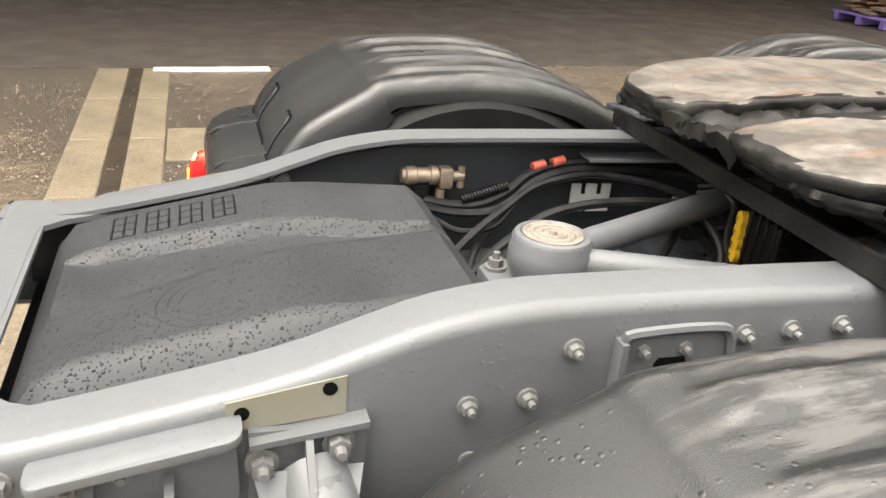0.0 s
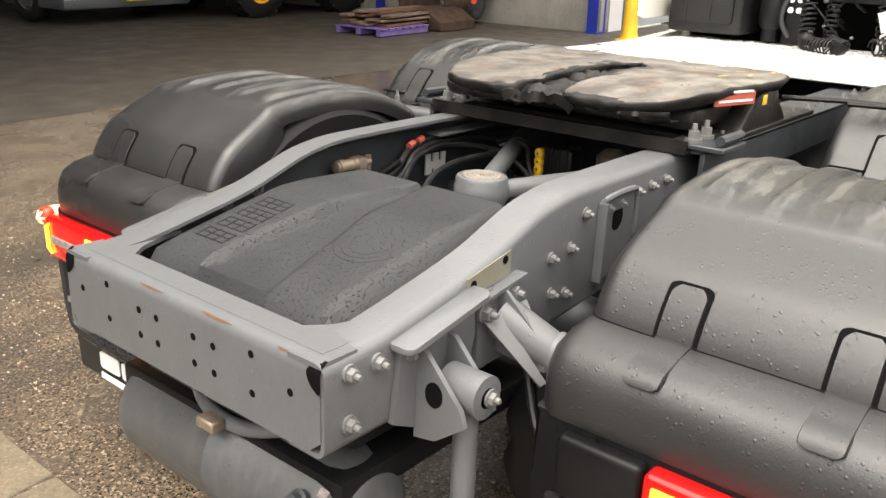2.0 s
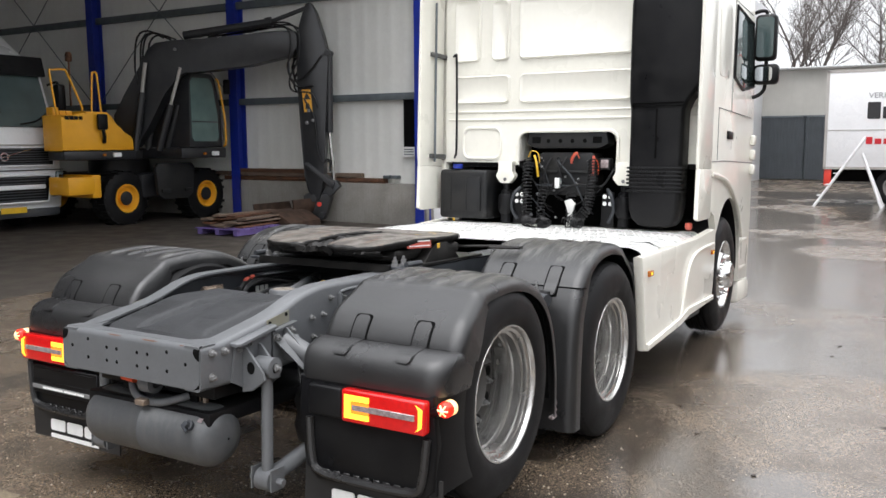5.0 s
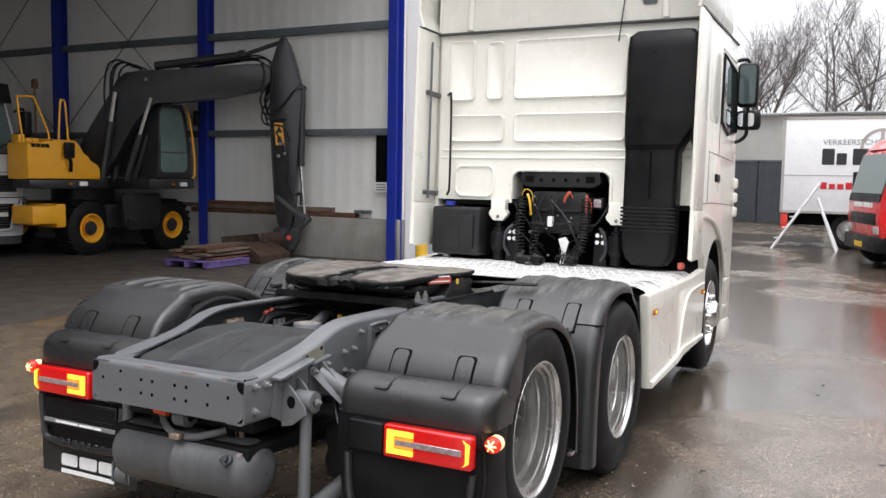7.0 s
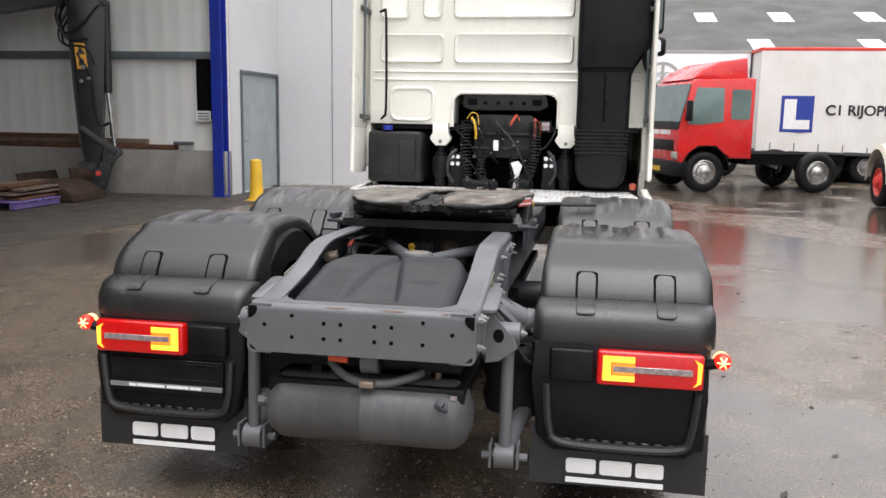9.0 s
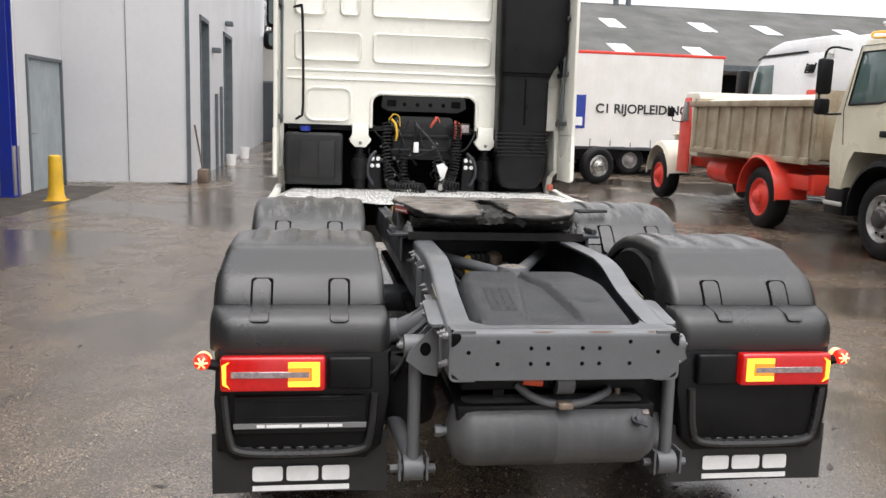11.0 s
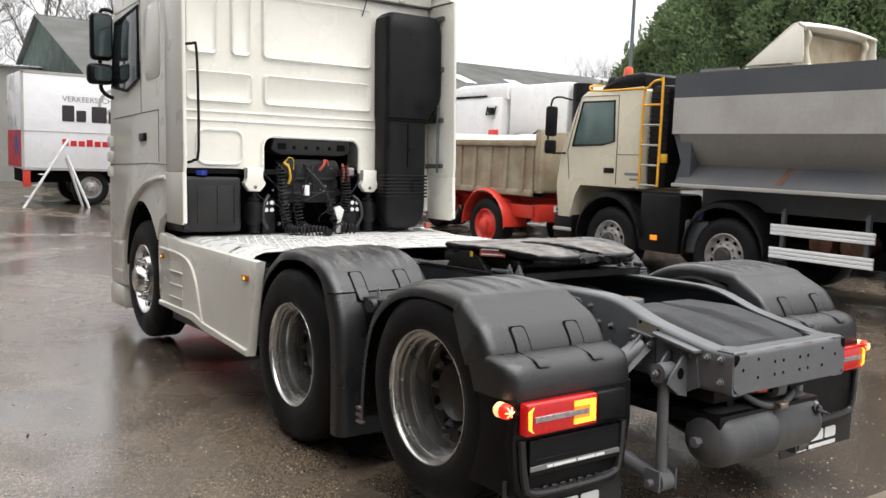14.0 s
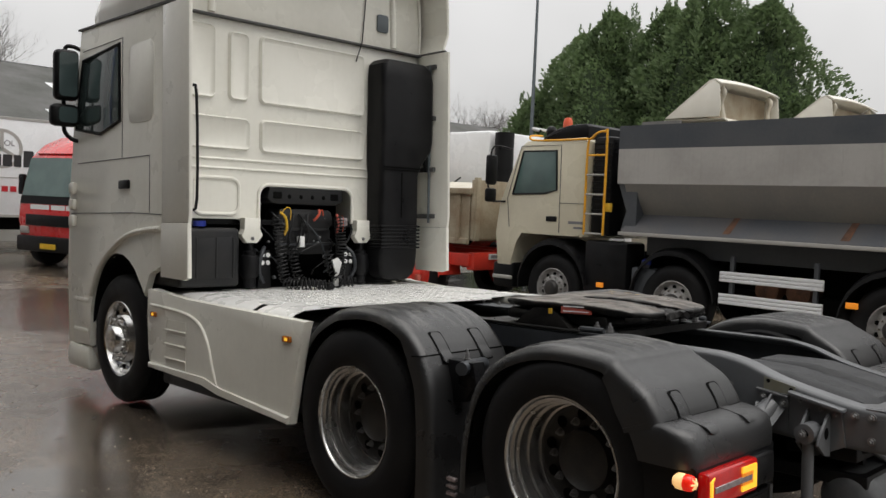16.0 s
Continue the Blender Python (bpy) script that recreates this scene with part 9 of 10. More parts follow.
    for k in range(5):
        bm = B()
        f = 0.2 + 0.16 * k
        p = Vector((21.4, -1.3, 1.75)).lerp(Vector((21.2, -0.2, 0.0)), f)
        box(bm, p.x - 0.05, p.x + 0.25, p.y, p.y + 0.12, p.z, p.z + 0.02)
        part("tread", bm, M_TRUCKWHITE, t)


def prism_at(outline, a, b_):
    bm = B()
    prism(bm, outline, "y", a, b_)
    return bm


def red_lorry():
    t = thing("red_lorry", "red training lorry cab with a grey windscreen frame", "truck", at=pose(17.75, -3.3, 0, 0, 0, 106))
    W = 1.1
    bm = B()
    prism(bm, [(0.97, 0.62), (1.0, 1.0), (1.0, 1.35), (0.95, 1.5), (0.74, 2.38), (0.66, 2.46), (-0.7, 2.5), (-0.7, 0.75), (-0.15, 0.75), (-0.1, 0.9), (0.1, 1.08), (0.55, 1.08), (0.78, 0.9), (0.83, 0.62)], "y", -W, W, 0.05)
    c = part("cab", bm, M_REDTRUCK, t, "bright red cab")
    bm = B()
    prism(bm, [(0.955, 1.52), (0.757, 2.34), (0.775, 2.36), (0.975, 1.54)], "y", -W + 0.06, W - 0.06)
    part("windscreen", bm, M_WINDOW, c)
    part("screen_band", prism_at([(0.985, 1.36), (0.962, 1.52), (0.985, 1.53), (1.01, 1.37)], -W + 0.05, W - 0.05), M_BLACK, c, "black band under the windscreen")
    for s in (1, -1):
        bm = B()
        prism(bm, [(0.80, 1.48), (0.64, 2.28), (0.02, 2.28), (0.0, 1.55), (0.5, 1.48)], "y", s * W - 0.01, s * W + 0.008, 0.004)
        part("door_window", bm, M_WINDOW, c)
        bm = B()
        prism(bm, round_rect(-0.6, -0.16, 1.6, 2.25, 0.06), "y", s * W - 0.01, s * W + 0.008)
        part("crew_window", bm, M_WINDOW, c)
        bm = B()
        box(bm, 0.78, 0.9, s * (W + 0.05), s * (W + 0.22), 1.55, 2.0, 0.04)
        part("mirror", bm, M_BLACK, t)
        road_wheel(t, 0.35, s * (W - 0.02), 0.45, s, r=0.45, w=0.26, rim=0.25, hub=False)
        road_wheel(t, -2.3, s * (W - 0.02), 0.45, s, r=0.45, w=0.26, rim=0.25, hub=False)
        bm = B()
        rows = [[(0.35 + 0.54 * math.cos(radians(a)), s * (W + 0.01), 0.48 + 0.54 * math.sin(radians(a))), (0.35 + 0.54 * math.cos(radians(a)), s * (W - 0.3), 0.5 + 0.54 * math.sin(radians(a)))] for a in range(0, 181, 15)]
        shell(bm, rows, 0.02)
        part("wheel_arch", bm, M_BLACK, t)
        bm = B()
        box(bm, 0.9, 1.02, s * 0.75, s * 1.05, 0.72, 0.88, 0.03)
        part("headlamp", bm, M_LGREY, t)
    bm = B()
    box(bm, 0.75, 1.06, -W, W, 0.35, 0.68, 0.04)
    box(bm, 0.95, 1.015, -0.85, 0.85, 0.90, 1.14, 0.01)
    part("bumper", bm, M_BLACK, t)
    bm = B()
    box(bm, 1.055, 1.07, -0.26, 0.26, 0.42, 0.53)
    part("front_plate", bm, M_PLATE, t, "yellow number plate without writing")
    for k, (a, b_) in enumerate(((0.62, 0.5), (0.46, 0.0), (-0.06, -0.7))):
        bm = B()
        box(bm, 0.985, 1.003, b_, a, 1.25, 1.35)
        part("text_bar", bm, M_WHITE, c, "white bar of small writing")
    bm = B()
    prism(bm, [(0.72, 2.46), (0.5, 2.66), (0.1, 2.85), (-0.55, 2.95), (-0.6, 2.47)], "y", -W + 0.06, W - 0.15, 0.08)
    part("roof_spoiler", bm, M_REDTRUCK, t)
    bm = B()
    box(bm, -3.1, -0.75, -W + 0.35, W - 0.35, 0.6, 0.85)
    part("chassis", bm, M_GROOVE, t)
    bm = B()
    box(bm, -0.2, 0.1, -W + 0.2, W - 0.2, 0.5, 0.95)
    part("engine", bm, M_GROOVE, t)


def shed_lorry():
    """The white lorry whose front stands in the shed."""
    t = thing("shed_lorry", "white lorry with a black grille standing in the shed", "truck", at=pose(7.43, 12.4, 0, 0, 0, -90))
    W = 1.25
    bm = B()
    prism(bm, [(0.0, 0.45), (0.06, 0.9), (0.0, 1.85), (-0.12, 2.1), (-0.45, 3.15), (-0.7, 3.3), (-2.2, 3.4), (-2.2, 0.6)], "y", -W, W, 0.08)
    c = part("cab", bm, M_TRUCKWHITE, t)
    bm = B()
    prism(bm, [(-0.06, 2.02), (-0.41, 3.05), (-0.38, 3.07), (-0.03, 2.04)], "y", -W + 0.12, W - 0.12)
    part("windscreen", bm, M_GLASSDARK, c, "dark windscreen")
    bm = B()
    prism(bm, [(-0.35, 3.02), (-0.25, 3.02), (-0.35, 3.4), (-0.6, 3.42)], "y", -W + 0.02, W - 0.02, 0.02)
    part("sun_visor", bm, M_BLACK, c)
    # upper grille in a white surround, lower grille with a bright bar, lamps at the corners
    for z0, z1, w0, w1, rows_, nm in ((1.30, 1.62, 1.02, 1.05, 7, "upper_grille"), (0.60, 1.08, 0.86, 0.96, 9, "lower_grille")):
        bm = B()
        prism(bm, [(-w0, z0), (w0, z0), (w1, z1), (-w1, z1)], "x", 0.0, 0.09, 0.008)
        g = part(nm, bm, M_BLACK, c, "black grille field")
        for k in range(rows_):
            bm = B()
            z = z0 + (z1 - z0) * (k + 0.5) / rows_
            box(bm, 0.085, 0.1, -w0 + 0.02, w0 - 0.02, z - 0.009, z + 0.009, 0.003, 1)
            part("grille_bar", bm, M_DGREY, g)
        bm = B()
        pts = [(0.088, y, z) for y, z in ((-w0 - 0.02, z0 - 0.02), (w0 + 0.02, z0 - 0.02), (w1 + 0.025, z1 + 0.02), (-w1 - 0.025, z1 + 0.02), (-w0 - 0.02, z0 - 0.02))]
        tube(bm, pts, 0.022, 8)
        part("grille_surround", bm, M_TRUCKWHITE, g)
    part("trim_strip", box(B(), 0.03, 0.095, -1.06, 1.06, 1.67, 1.695, 0.005, 1), M_LGREY, c, "grey trim strip above the grille")
    bm = B()
    prism(bm, [(-0.58, 1.32), (-0.53, 1.32), (0.58, 1.60), (0.53, 1.60)], "x", 0.1, 0.11)
    lathe(bm, (0.1, 0, 1.46), (1, 0, 0), [(0.085, 0), (0.085, 0.02), (0.055, 0.02), (0.055, 0)], 24)
    part("emblem_bar", bm, M_STEEL, c, "slanted silver emblem bar")
    part("bumper_bar", box(B(), 0.05, 0.125, -0.82, 0.82, 0.83, 0.92, 0.02), M_TRUCKWHITE, c, "pale bar across the lower grille")
    part("panel_gap", box(B(), 0.02, 0.085, -1.24, 1.24, 1.19, 1.205), M_GROOVE, c)
    for s in (1, -1):
        bm = B()
        prism(bm, [(s * 1.02, 0.80), (s * 1.20, 0.84), (s * 1.245, 1.16), (s * 1.10, 1.16)], "x", -0.05, 0.09, 0.015)
        lamp_ = part("headlamp", bm, M_GLASSDARK, c, "clear headlamp at the corner")
        for z in (0.93, 1.05):
            bm = B()
            lathe(bm, (0.092, s * (1.02 + 0.33 * (z - 0.62)), z), (1, 0, 0), [(0.0, 0.0), (0.03, 0.002), (0.042, 0.008), (0.046, 0.004), (0.046, 0.0)], 16)
            part("reflector", bm, M_CHROME, lamp_)
        bm = B()
        prism(bm, [(s * 0.98, 0.66), (s * 1.16, 0.68), (s * 1.19, 0.79), (s * 1.01, 0.76)], "x", 0.0, 0.09, 0.012)
        part("fog_lamp", bm, M_CHROME, c)
        root = part("mirror", box(B(), -0.15, 0.05, s * (W + 0.02), s * (W + 0.2), 2.35, 2.88, 0.05), M_BLACK, t)
        part("mirror_arm", tube(B(), [(-0.2, s * (W - 0.05), 2.85), (-0.1, s * (W + 0.08), 2.92), (-0.06, s * (W + 0.1), 2.86)], 0.025, 8, smooth=4), M_BLACK, root)
        road_wheel(t, -1.3, s * (W - 0.03), 0.52, s, hub=False)
    part("front_plate", box(B(), 0.09, 0.105, -0.13, 0.39, 0.39, 0.50), M_PLATE, t, "yellow number plate without writing")
    for a in (-0.5, 0.45):
        part("wiper", tube(B(), [(0.0, a, 2.08), (-0.03, a + 0.35, 2.14), (-0.09, a + 0.62, 2.3)], 0.012, 6), M_BLACK, c)
    bm = B()
    box(bm, -2.15, 0.0, -W + 0.05, W - 0.05, 0.28, 0.5, 0.05)
    part("lower_bumper", bm, M_DGREY, t)
    bm = B()
    prism(bm, [(-0.7, 3.35), (-1.6, 3.95), (-2.3, 4.0), (-2.3, 3.35)], "y", -W + 0.05, W - 0.05, 0.1)
    part("roof_spoiler", bm, M_TRUCKWHITE, t)
    bm = B()
    box(bm, -8.0, -2.2, -0.5, 0.5, 0.6, 0.95)
    part("chassis", bm, M_GROOVE, t)
    road_wheel(t, -6.5, W - 0.03, 0.52, 1, hub=False)
    road_wheel(t, -6.5, -W + 0.03, 0.52, -1, hub=False)


def excavator():
    t = thing("wheeled_excavator", "yellow and dark grey wheeled excavator with its arm folded down", "excavator")
    # undercarriage with four wheels and a blade
    for x, y in ((9.75, 12.0), (11.75, 11.75), (9.95, 14.6), (11.95, 14.4)):
        wy = y
        bm = B()
        lathe(bm, (x, wy - 0.26, 0.56), (0, 1, 0), [(0.28, 0.03), (0.36, 0.0), (0.5, 0.02), (0.56, 0.07), (0.56, 0.45), (0.5, 0.5), (0.28, 0.5)], 36)
        ty = part("tyre", bm, M_RUBBER, t, "chunky black tyre")
        for k in range(22):
            a = 360 * k / 22
            for yy, da in ((wy - 0.24, 4), (wy + 0.02, -4)):
                repeat("tread_lug", 0, lambda b_: box(b_, 0.545, 0.585, 0, 0.2, -0.03, 0.03, 0.006, 1), M_RUBBER, ty, pose(x, yy, 0.56, 0, a + da, 0))
        bm = B()
        lathe(bm, (x, wy - 0.24, 0.56), (0, 1, 0), [(0.29, 0.02), (0.30, 0.0), (0.27, 0.0), (0.22, 0.1), (0.15, 0.12), (0.14, 0.06), (0.0, 0.05)], 28)
        part("rim", bm, M_EXCYELLOW, ty, "yellow rim")
        bm = B()
        lathe(bm, (x, wy - 0.2, 0.56), (0, -1, 0), [(0.15, 0), (0.14, 0.02), (0, 0.03)], 18)
        part("hub", bm, M_EXCGREY, ty)
    bm = B()
    box(bm, 10.1, 11.5, 11.7, 14.8, 0.55, 1.05, 0.06)
    cyl(bm, (10.75, 13.2, 1.05), (10.75, 13.2, 1.35), 0.65, seg=28)
    part("undercarriage", bm, M_EXCGREY, t)
    bm = B()
    prism(bm, [(10.15, 0.62), (10.3, 0.52), (10.95, 0.52), (11.1, 0.62), (11.16, 1.2), (11.08, 1.28), (10.16, 1.28), (10.08, 1.2)], "y", 11.25, 11.35, 0.02)
    box(bm, 10.2, 10.42, 11.2, 11.26, 0.66, 0.74, 0.01)
    box(bm, 10.84, 11.05, 11.2, 11.26, 0.66, 0.74, 0.01)
    part("blade", bm, M_LOCKER, t, "dark grey support blade")
    bm = B()
    box(bm, 8.25, 8.86, 11.6, 12.2, 0.70, 1.05, 0.03)
    box(bm, 8.8, 9.02, 11.62, 12.6, 0.62, 1.08, 0.03)
    part("battery_step", bm, M_EXCYELLOW, t, "yellow step box")
    # upper body
    bm = B()
    prism(bm, [(8.18, 1.56), (9.86, 1.56), (9.86, 1.76), (9.80, 1.86), (9.64, 1.94), (9.50, 1.98), (9.44, 2.08), (9.36, 2.24), (9.25, 2.33), (8.72, 2.33), (8.66, 2.24), (8.18, 2.24)], "y", 11.6, 12.2, 0.05)
    prism(bm, [(8.8, 1.56), (9.86, 1.56), (9.86, 1.76), (9.64, 1.94), (9.44, 2.06), (9.25, 2.31), (8.8, 2.31)], "y", 12.15, 15.3, 0.05)
    part("engine_hood", bm, M_EXCYELLOW, t, "yellow engine hood")
    bm = B()
    box(bm, 8.8, 12.3, 12.05, 15.3, 1.36, 1.58, 0.04)
    box(bm, 8.2, 9.9, 11.6, 12.1, 1.38, 1.555, 0.03)
    box(bm, 10.45, 11.75, 10.86, 12.1, 1.38, 1.6, 0.03)
    part("swing_deck", bm, M_EXCGREY, t)
    bm = B()
    prism(bm, [(11.45, 1.6), (12.52, 1.6), (12.48, 2.4), (12.33, 3.2), (12.2, 3.32), (11.6, 3.32), (11.5, 3.1)], "y", 12.05, 13.6, 0.05)
    cb = part("operator_cab", bm, M_EXCGREY, t, "dark grey operator cab")
    bm = B()
    prism(bm, [(11.58, 1.74), (12.30, 1.74), (12.37, 1.84), (12.34, 2.4), (12.2, 3.1), (12.1, 3.2), (11.6, 3.2), (11.52, 3.1), (11.52, 1.84)], "y", 12.035, 12.05)
    part("front_window", bm, M_WINDOW, cb, "large cab front window")
    bm = B()
    prism(bm, [(12.53, 1.8), (12.50, 2.4), (12.36, 3.1), (12.31, 3.1)], "y", 12.2, 13.4)
    part("side_window", bm, M_WINDOW, cb)
    bm = B()
    tube(bm, [(12.50, 12.02, 1.62), (12.52, 11.96, 1.72), (12.50, 11.96, 2.3), (12.36, 11.98, 3.1), (12.3, 12.02, 3.2)], 0.026, 8, smooth=4)
    part("grab_rail", bm, M_EXCYELLOW, cb)
    bm = B()
    box(bm, 12.46, 12.62, 11.85, 11.95, 2.85, 3.2, 0.03)
    part("mirror", bm, M_BLACK, cb)
    bm = B()
    box(bm, 11.54, 12.34, 12.028, 12.036, 2.18, 2.21)
    part("window_bar", bm, M_EXCGREY, cb)
    # the operator cab stands beside the boom's foot
    beside = Matrix.Translation((-2.4, -2.2, 1.69)) @ Matrix.Scale(0.915, 4) @ Matrix.Translation((0.42 - (-2.4), -(-2.2), -(1.69)))
    for ob in [cb] + list(cb.children):
        ob.data.transform(beside)
    bm = B()
    tube(bm, [(8.2, 11.75, 2.24), (8.1, 11.75, 3.02), (8.16, 11.75, 3.09), (8.40, 11.75, 3.11), (8.47, 11.75, 3.05), (8.75, 11.75, 2.45), (8.75, 11.75, 2.33)], 0.02, 8, smooth=3)
    part("hand_rail", bm, M_EXCYELLOW, t, "yellow hand rail")
    bm = B()
    tube(bm, [(8.98, 11.75, 2.32), (9.03, 11.75, 3.02), (9.07, 11.75, 3.10), (9.12, 11.75, 3.10), (9.15, 11.75, 3.0), (9.20, 11.75, 2.32)], 0.02, 8, smooth=3)
    part("hand_rail", bm, M_EXCYELLOW, t, "yellow hand rail")
    bm = B()
    box(bm, 8.92, 9.15, 11.48, 11.55, 1.97, 2.28, 0.03)
    tube(bm, [(9.05, 11.52, 1.97), (9.06, 11.5, 1.85), (9.10, 11.57, 1.72)], 0.035, 8)
    part("side_mirror", bm, M_BLACK, t)
    for x, y in ((9.40, 11.58), (11.37, 10.82)):
        bm = B()
        box(bm, x - 0.09, x + 0.09, y - 0.03, y + 0.03, 1.43, 1.52, 0.012)
        lamp_ = part("work_lamp", bm, M_WHITE, t, "white work lamp")
        part("indicator", box(B(), x - 0.33, x - 0.26, y - 0.01, y + 0.03, 1.45, 1.5, 0.005, 1), M_AMBERDARK, lamp_)
    for x in (8.22, 8.37, 8.52):
        bm = B()
        box(bm, x, x + 0.14, 11.9, 12.1, 2.24, 2.34 + 0.06 * (x < 8.3), 0.02)
        part("hood_step", bm, M_EXCYELLOW, t, "yellow step on the hood")
    bm = B()
    lathe(bm, (9.75, 13.4, 3.45), (0, 0, 1), [(0.07, 0), (0.07, 0.15), (0.04, 0.2), (0, 0.2)], 12)
    cyl(bm, (9.75, 13.4, 2.5), (9.75, 13.4, 3.45), 0.02, seg=6)
    part("beacon", bm, M_RUST, t)
    for k in range(4):
        bm = B()
        box(bm, 8.26 + 0.1 * k, 8.34 + 0.1 * k, 11.585, 11.6, 2.16, 2.23)
        part("name_bar", bm, M_BLACK, t, "dark bar in place of a name")
    # boom, stick and bucket
    base, along, across = Vector((10.0, 12.273, 0)), Vector((0.4215, -0.9068, 0)), Vector((0.9068, 0.4215, 0))

    def on_arm(u, z, off=0.0):
        return base + along * u + across * off + Vector((0, 0, z))

    def plate(name, outline, w, bev=0.025, off=0.0, mat=None, label=""):
        """A box-section member cut to an outline in the arm's own upright plane."""
        bm = B()
        prism(bm, outline, "y", -w / 2, w / 2, bev)
        for v in bm.verts:
            v.co = on_arm(v.co.x, v.co.z, v.co.y + off)
        return part(name, bm, mat or M_EXCGREY, t, label)
    plate("boom", [(0.10, 1.62), (0.45, 1.62), (0.75, 2.0), (1.15, 2.72), (1.45, 3.10), (1.62, 3.17), (2.15, 3.18), (3.0, 3.28), (3.86, 3.46), (3.98, 3.62), (3.98, 3.86), (3.90, 3.97), (3.4, 3.95), (2.4, 3.86), (1.3, 3.80), (0.98, 3.76), (0.80, 3.62), (0.66, 3.28), (0.30, 2.75), (0.02, 2.29), (0.0, 1.9)], 0.36, label="dark grey bent boom")
    plate("stick", [(4.10, 4.30), (4.17, 4.50), (4.26, 4.52), (4.36, 4.36), (4.50, 3.91), (4.62, 3.45), (4.58, 2.9), (4.50, 1.6), (4.46, 0.95), (4.38, 0.52), (4.24, 0.48), (4.12, 0.72), (4.06, 1.02), (4.00, 2.0), (3.96, 2.89), (3.95, 3.69), (4.02, 4.05)], 0.30, label="dark grey dipper stick")
    bm = B()
    cyl(bm, on_arm(1.55, 3.92), on_arm(3.35, 4.15), 0.085, seg=16)
    cyl(bm, on_arm(3.30, 4.145), on_arm(3.42, 4.16), 0.11, seg=16)
    part("stick_ram", bm, M_EXCGREY, t)
    bm = B()
    cyl(bm, on_arm(3.35, 4.15), on_arm(4.15, 4.43), 0.045, seg=12)
    part("ram_rod", bm, M_EXCGREY, t)
    bm = B()
    cyl(bm, on_arm(4.60, 3.55), on_arm(4.58, 1.9), 0.075, seg=14)
    cyl(bm, on_arm(4.60, 3.52, -0.2), on_arm(4.60, 3.52, 0.2), 0.06, seg=10)
    part("bucket_ram", bm, M_EXCGREY, t)
    bm = B()
    cyl(bm, on_arm(4.58, 1.9), on_arm(4.66, 0.86), 0.038, seg=12)
    part("bright_rod", bm, M_CHROME, t, "bright ram rod")
    plate("tipping_link", [(4.58, 0.95), (4.74, 0.90), (4.80, 0.78), (4.70, 0.70), (4.45, 0.42), (4.35, 0.46), (4.40, 0.62)], 0.22, 0.02)
    plate("side_link", [(4.05, 1.25), (4.14, 1.30), (4.70, 0.86), (4.66, 0.74)], 0.40, 0.01)
    for off in (-0.3, 0.3):
        bm = B()
        cyl(bm, on_arm(0.52, 1.55, off), on_arm(0.72, 2.75, off), 0.075, seg=12)
        part("lift_ram", bm, M_EXCGREY, t)
        bm = B()
        cyl(bm, on_arm(0.72, 2.75, off), on_arm(0.82, 3.35, off), 0.04, seg=12)
        part("lift_rod", bm, M_LGREY, t)
    for off in (-0.2, 0.2):
        bm = B()
        cyl(bm, on_arm(0.98, 1.55, off), on_arm(1.28, 2.5, off), 0.07, seg=12)
        part("lift_ram", bm, M_EXCGREY, t)
        part("lift_rod", cyl(B(), on_arm(1.28, 2.5, off), on_arm(1.52, 3.25, off), 0.035, seg=12), M_LGREY, t)
    for pts in ([(1.2, 3.85), (0.85, 4.0), (0.62, 3.85), (0.55, 3.3), (0.6, 2.9)], [(1.3, 3.86), (0.95, 3.96), (0.72, 3.78), (0.68, 3.2), (0.75, 2.6)], [(2.3, 3.92), (3.1, 4.05), (3.75, 4.12), (4.02, 3.9), (4.0, 3.4), (3.82, 3.0), (3.88, 2.75), (4.25, 2.7), (4.4, 2.4)], [(2.0, 3.9), (2.9, 4.0), (3.6, 4.08), (3.86, 3.85), (3.80, 3.2), (3.95, 2.85), (4.3, 2.85)], [(3.9, 3.5), (3.78, 3.25), (3.9, 2.95), (4.2, 3.1), (4.45, 3.4), (4.5, 3.45)], [(4.1, 2.6), (4.3, 2.2), (4.35, 1.6), (4.45, 1.3), (4.6, 1.35), (4.62, 1.1)]):
        for off in (-0.2, 0.17):
            bm = B()
            tube(bm, [on_arm(u, z, off) for u, z in pts], 0.02, 6, smooth=5)
            part("hydraulic_hose", bm, M_HOSE, t)
    for u, z in ((1.42, 3.62), (4.2, 2.35), (4.28, 2.15), (4.15, 2.1)):
        put_disc(t, on_arm(u, z, -0.19), -across, 0.035, 0.03, M_BOLT, "pin_cap")
    bm = B()
    prism(bm, [(4.09, 2.32), (4.27, 2.32), (4.23, 2.78), (4.05, 2.78)], "y", -0.158, -0.154)
    for v in bm.verts:
        v.co = on_arm(v.co.x, v.co.z, v.co.y)
    lb = part("warning_label", bm, M_EXCYELLOW, t, "yellow warning label with a triangle")
    bm = B()
    prism(bm, [(4.09, 2.58), (4.23, 2.58), (4.15, 2.72)], "y", -0.162, -0.158)
    for v in bm.verts:
        v.co = on_arm(v.co.x, v.co.z, v.co.y)
    part("triangle", bm, M_INK, lb)
    bm = B()
    prism(bm, [(4.12, 2.38), (4.22, 2.38), (4.20, 2.5), (4.13, 2.5)], "y", -0.162, -0.158)
    for v in bm.verts:
        v.co = on_arm(v.co.x, v.co.z, v.co.y)
    part("label_mark", bm, M_INK, lb)
    bm = B()
    prism(bm, [(4.02, 0.60), (4.14, 0.66), (4.36, 0.60), (4.52, 0.66), (4.60, 0.56), (4.52, 0.30), (4.44, 0.10), (4.30, 0.05), (4.14, 0.10), (4.04, 0.32)], "y", -0.13, 0.13, 0.02)
    for v in bm.verts:
        v.co = on_arm(v.co.x, v.co.z, v.co.y)
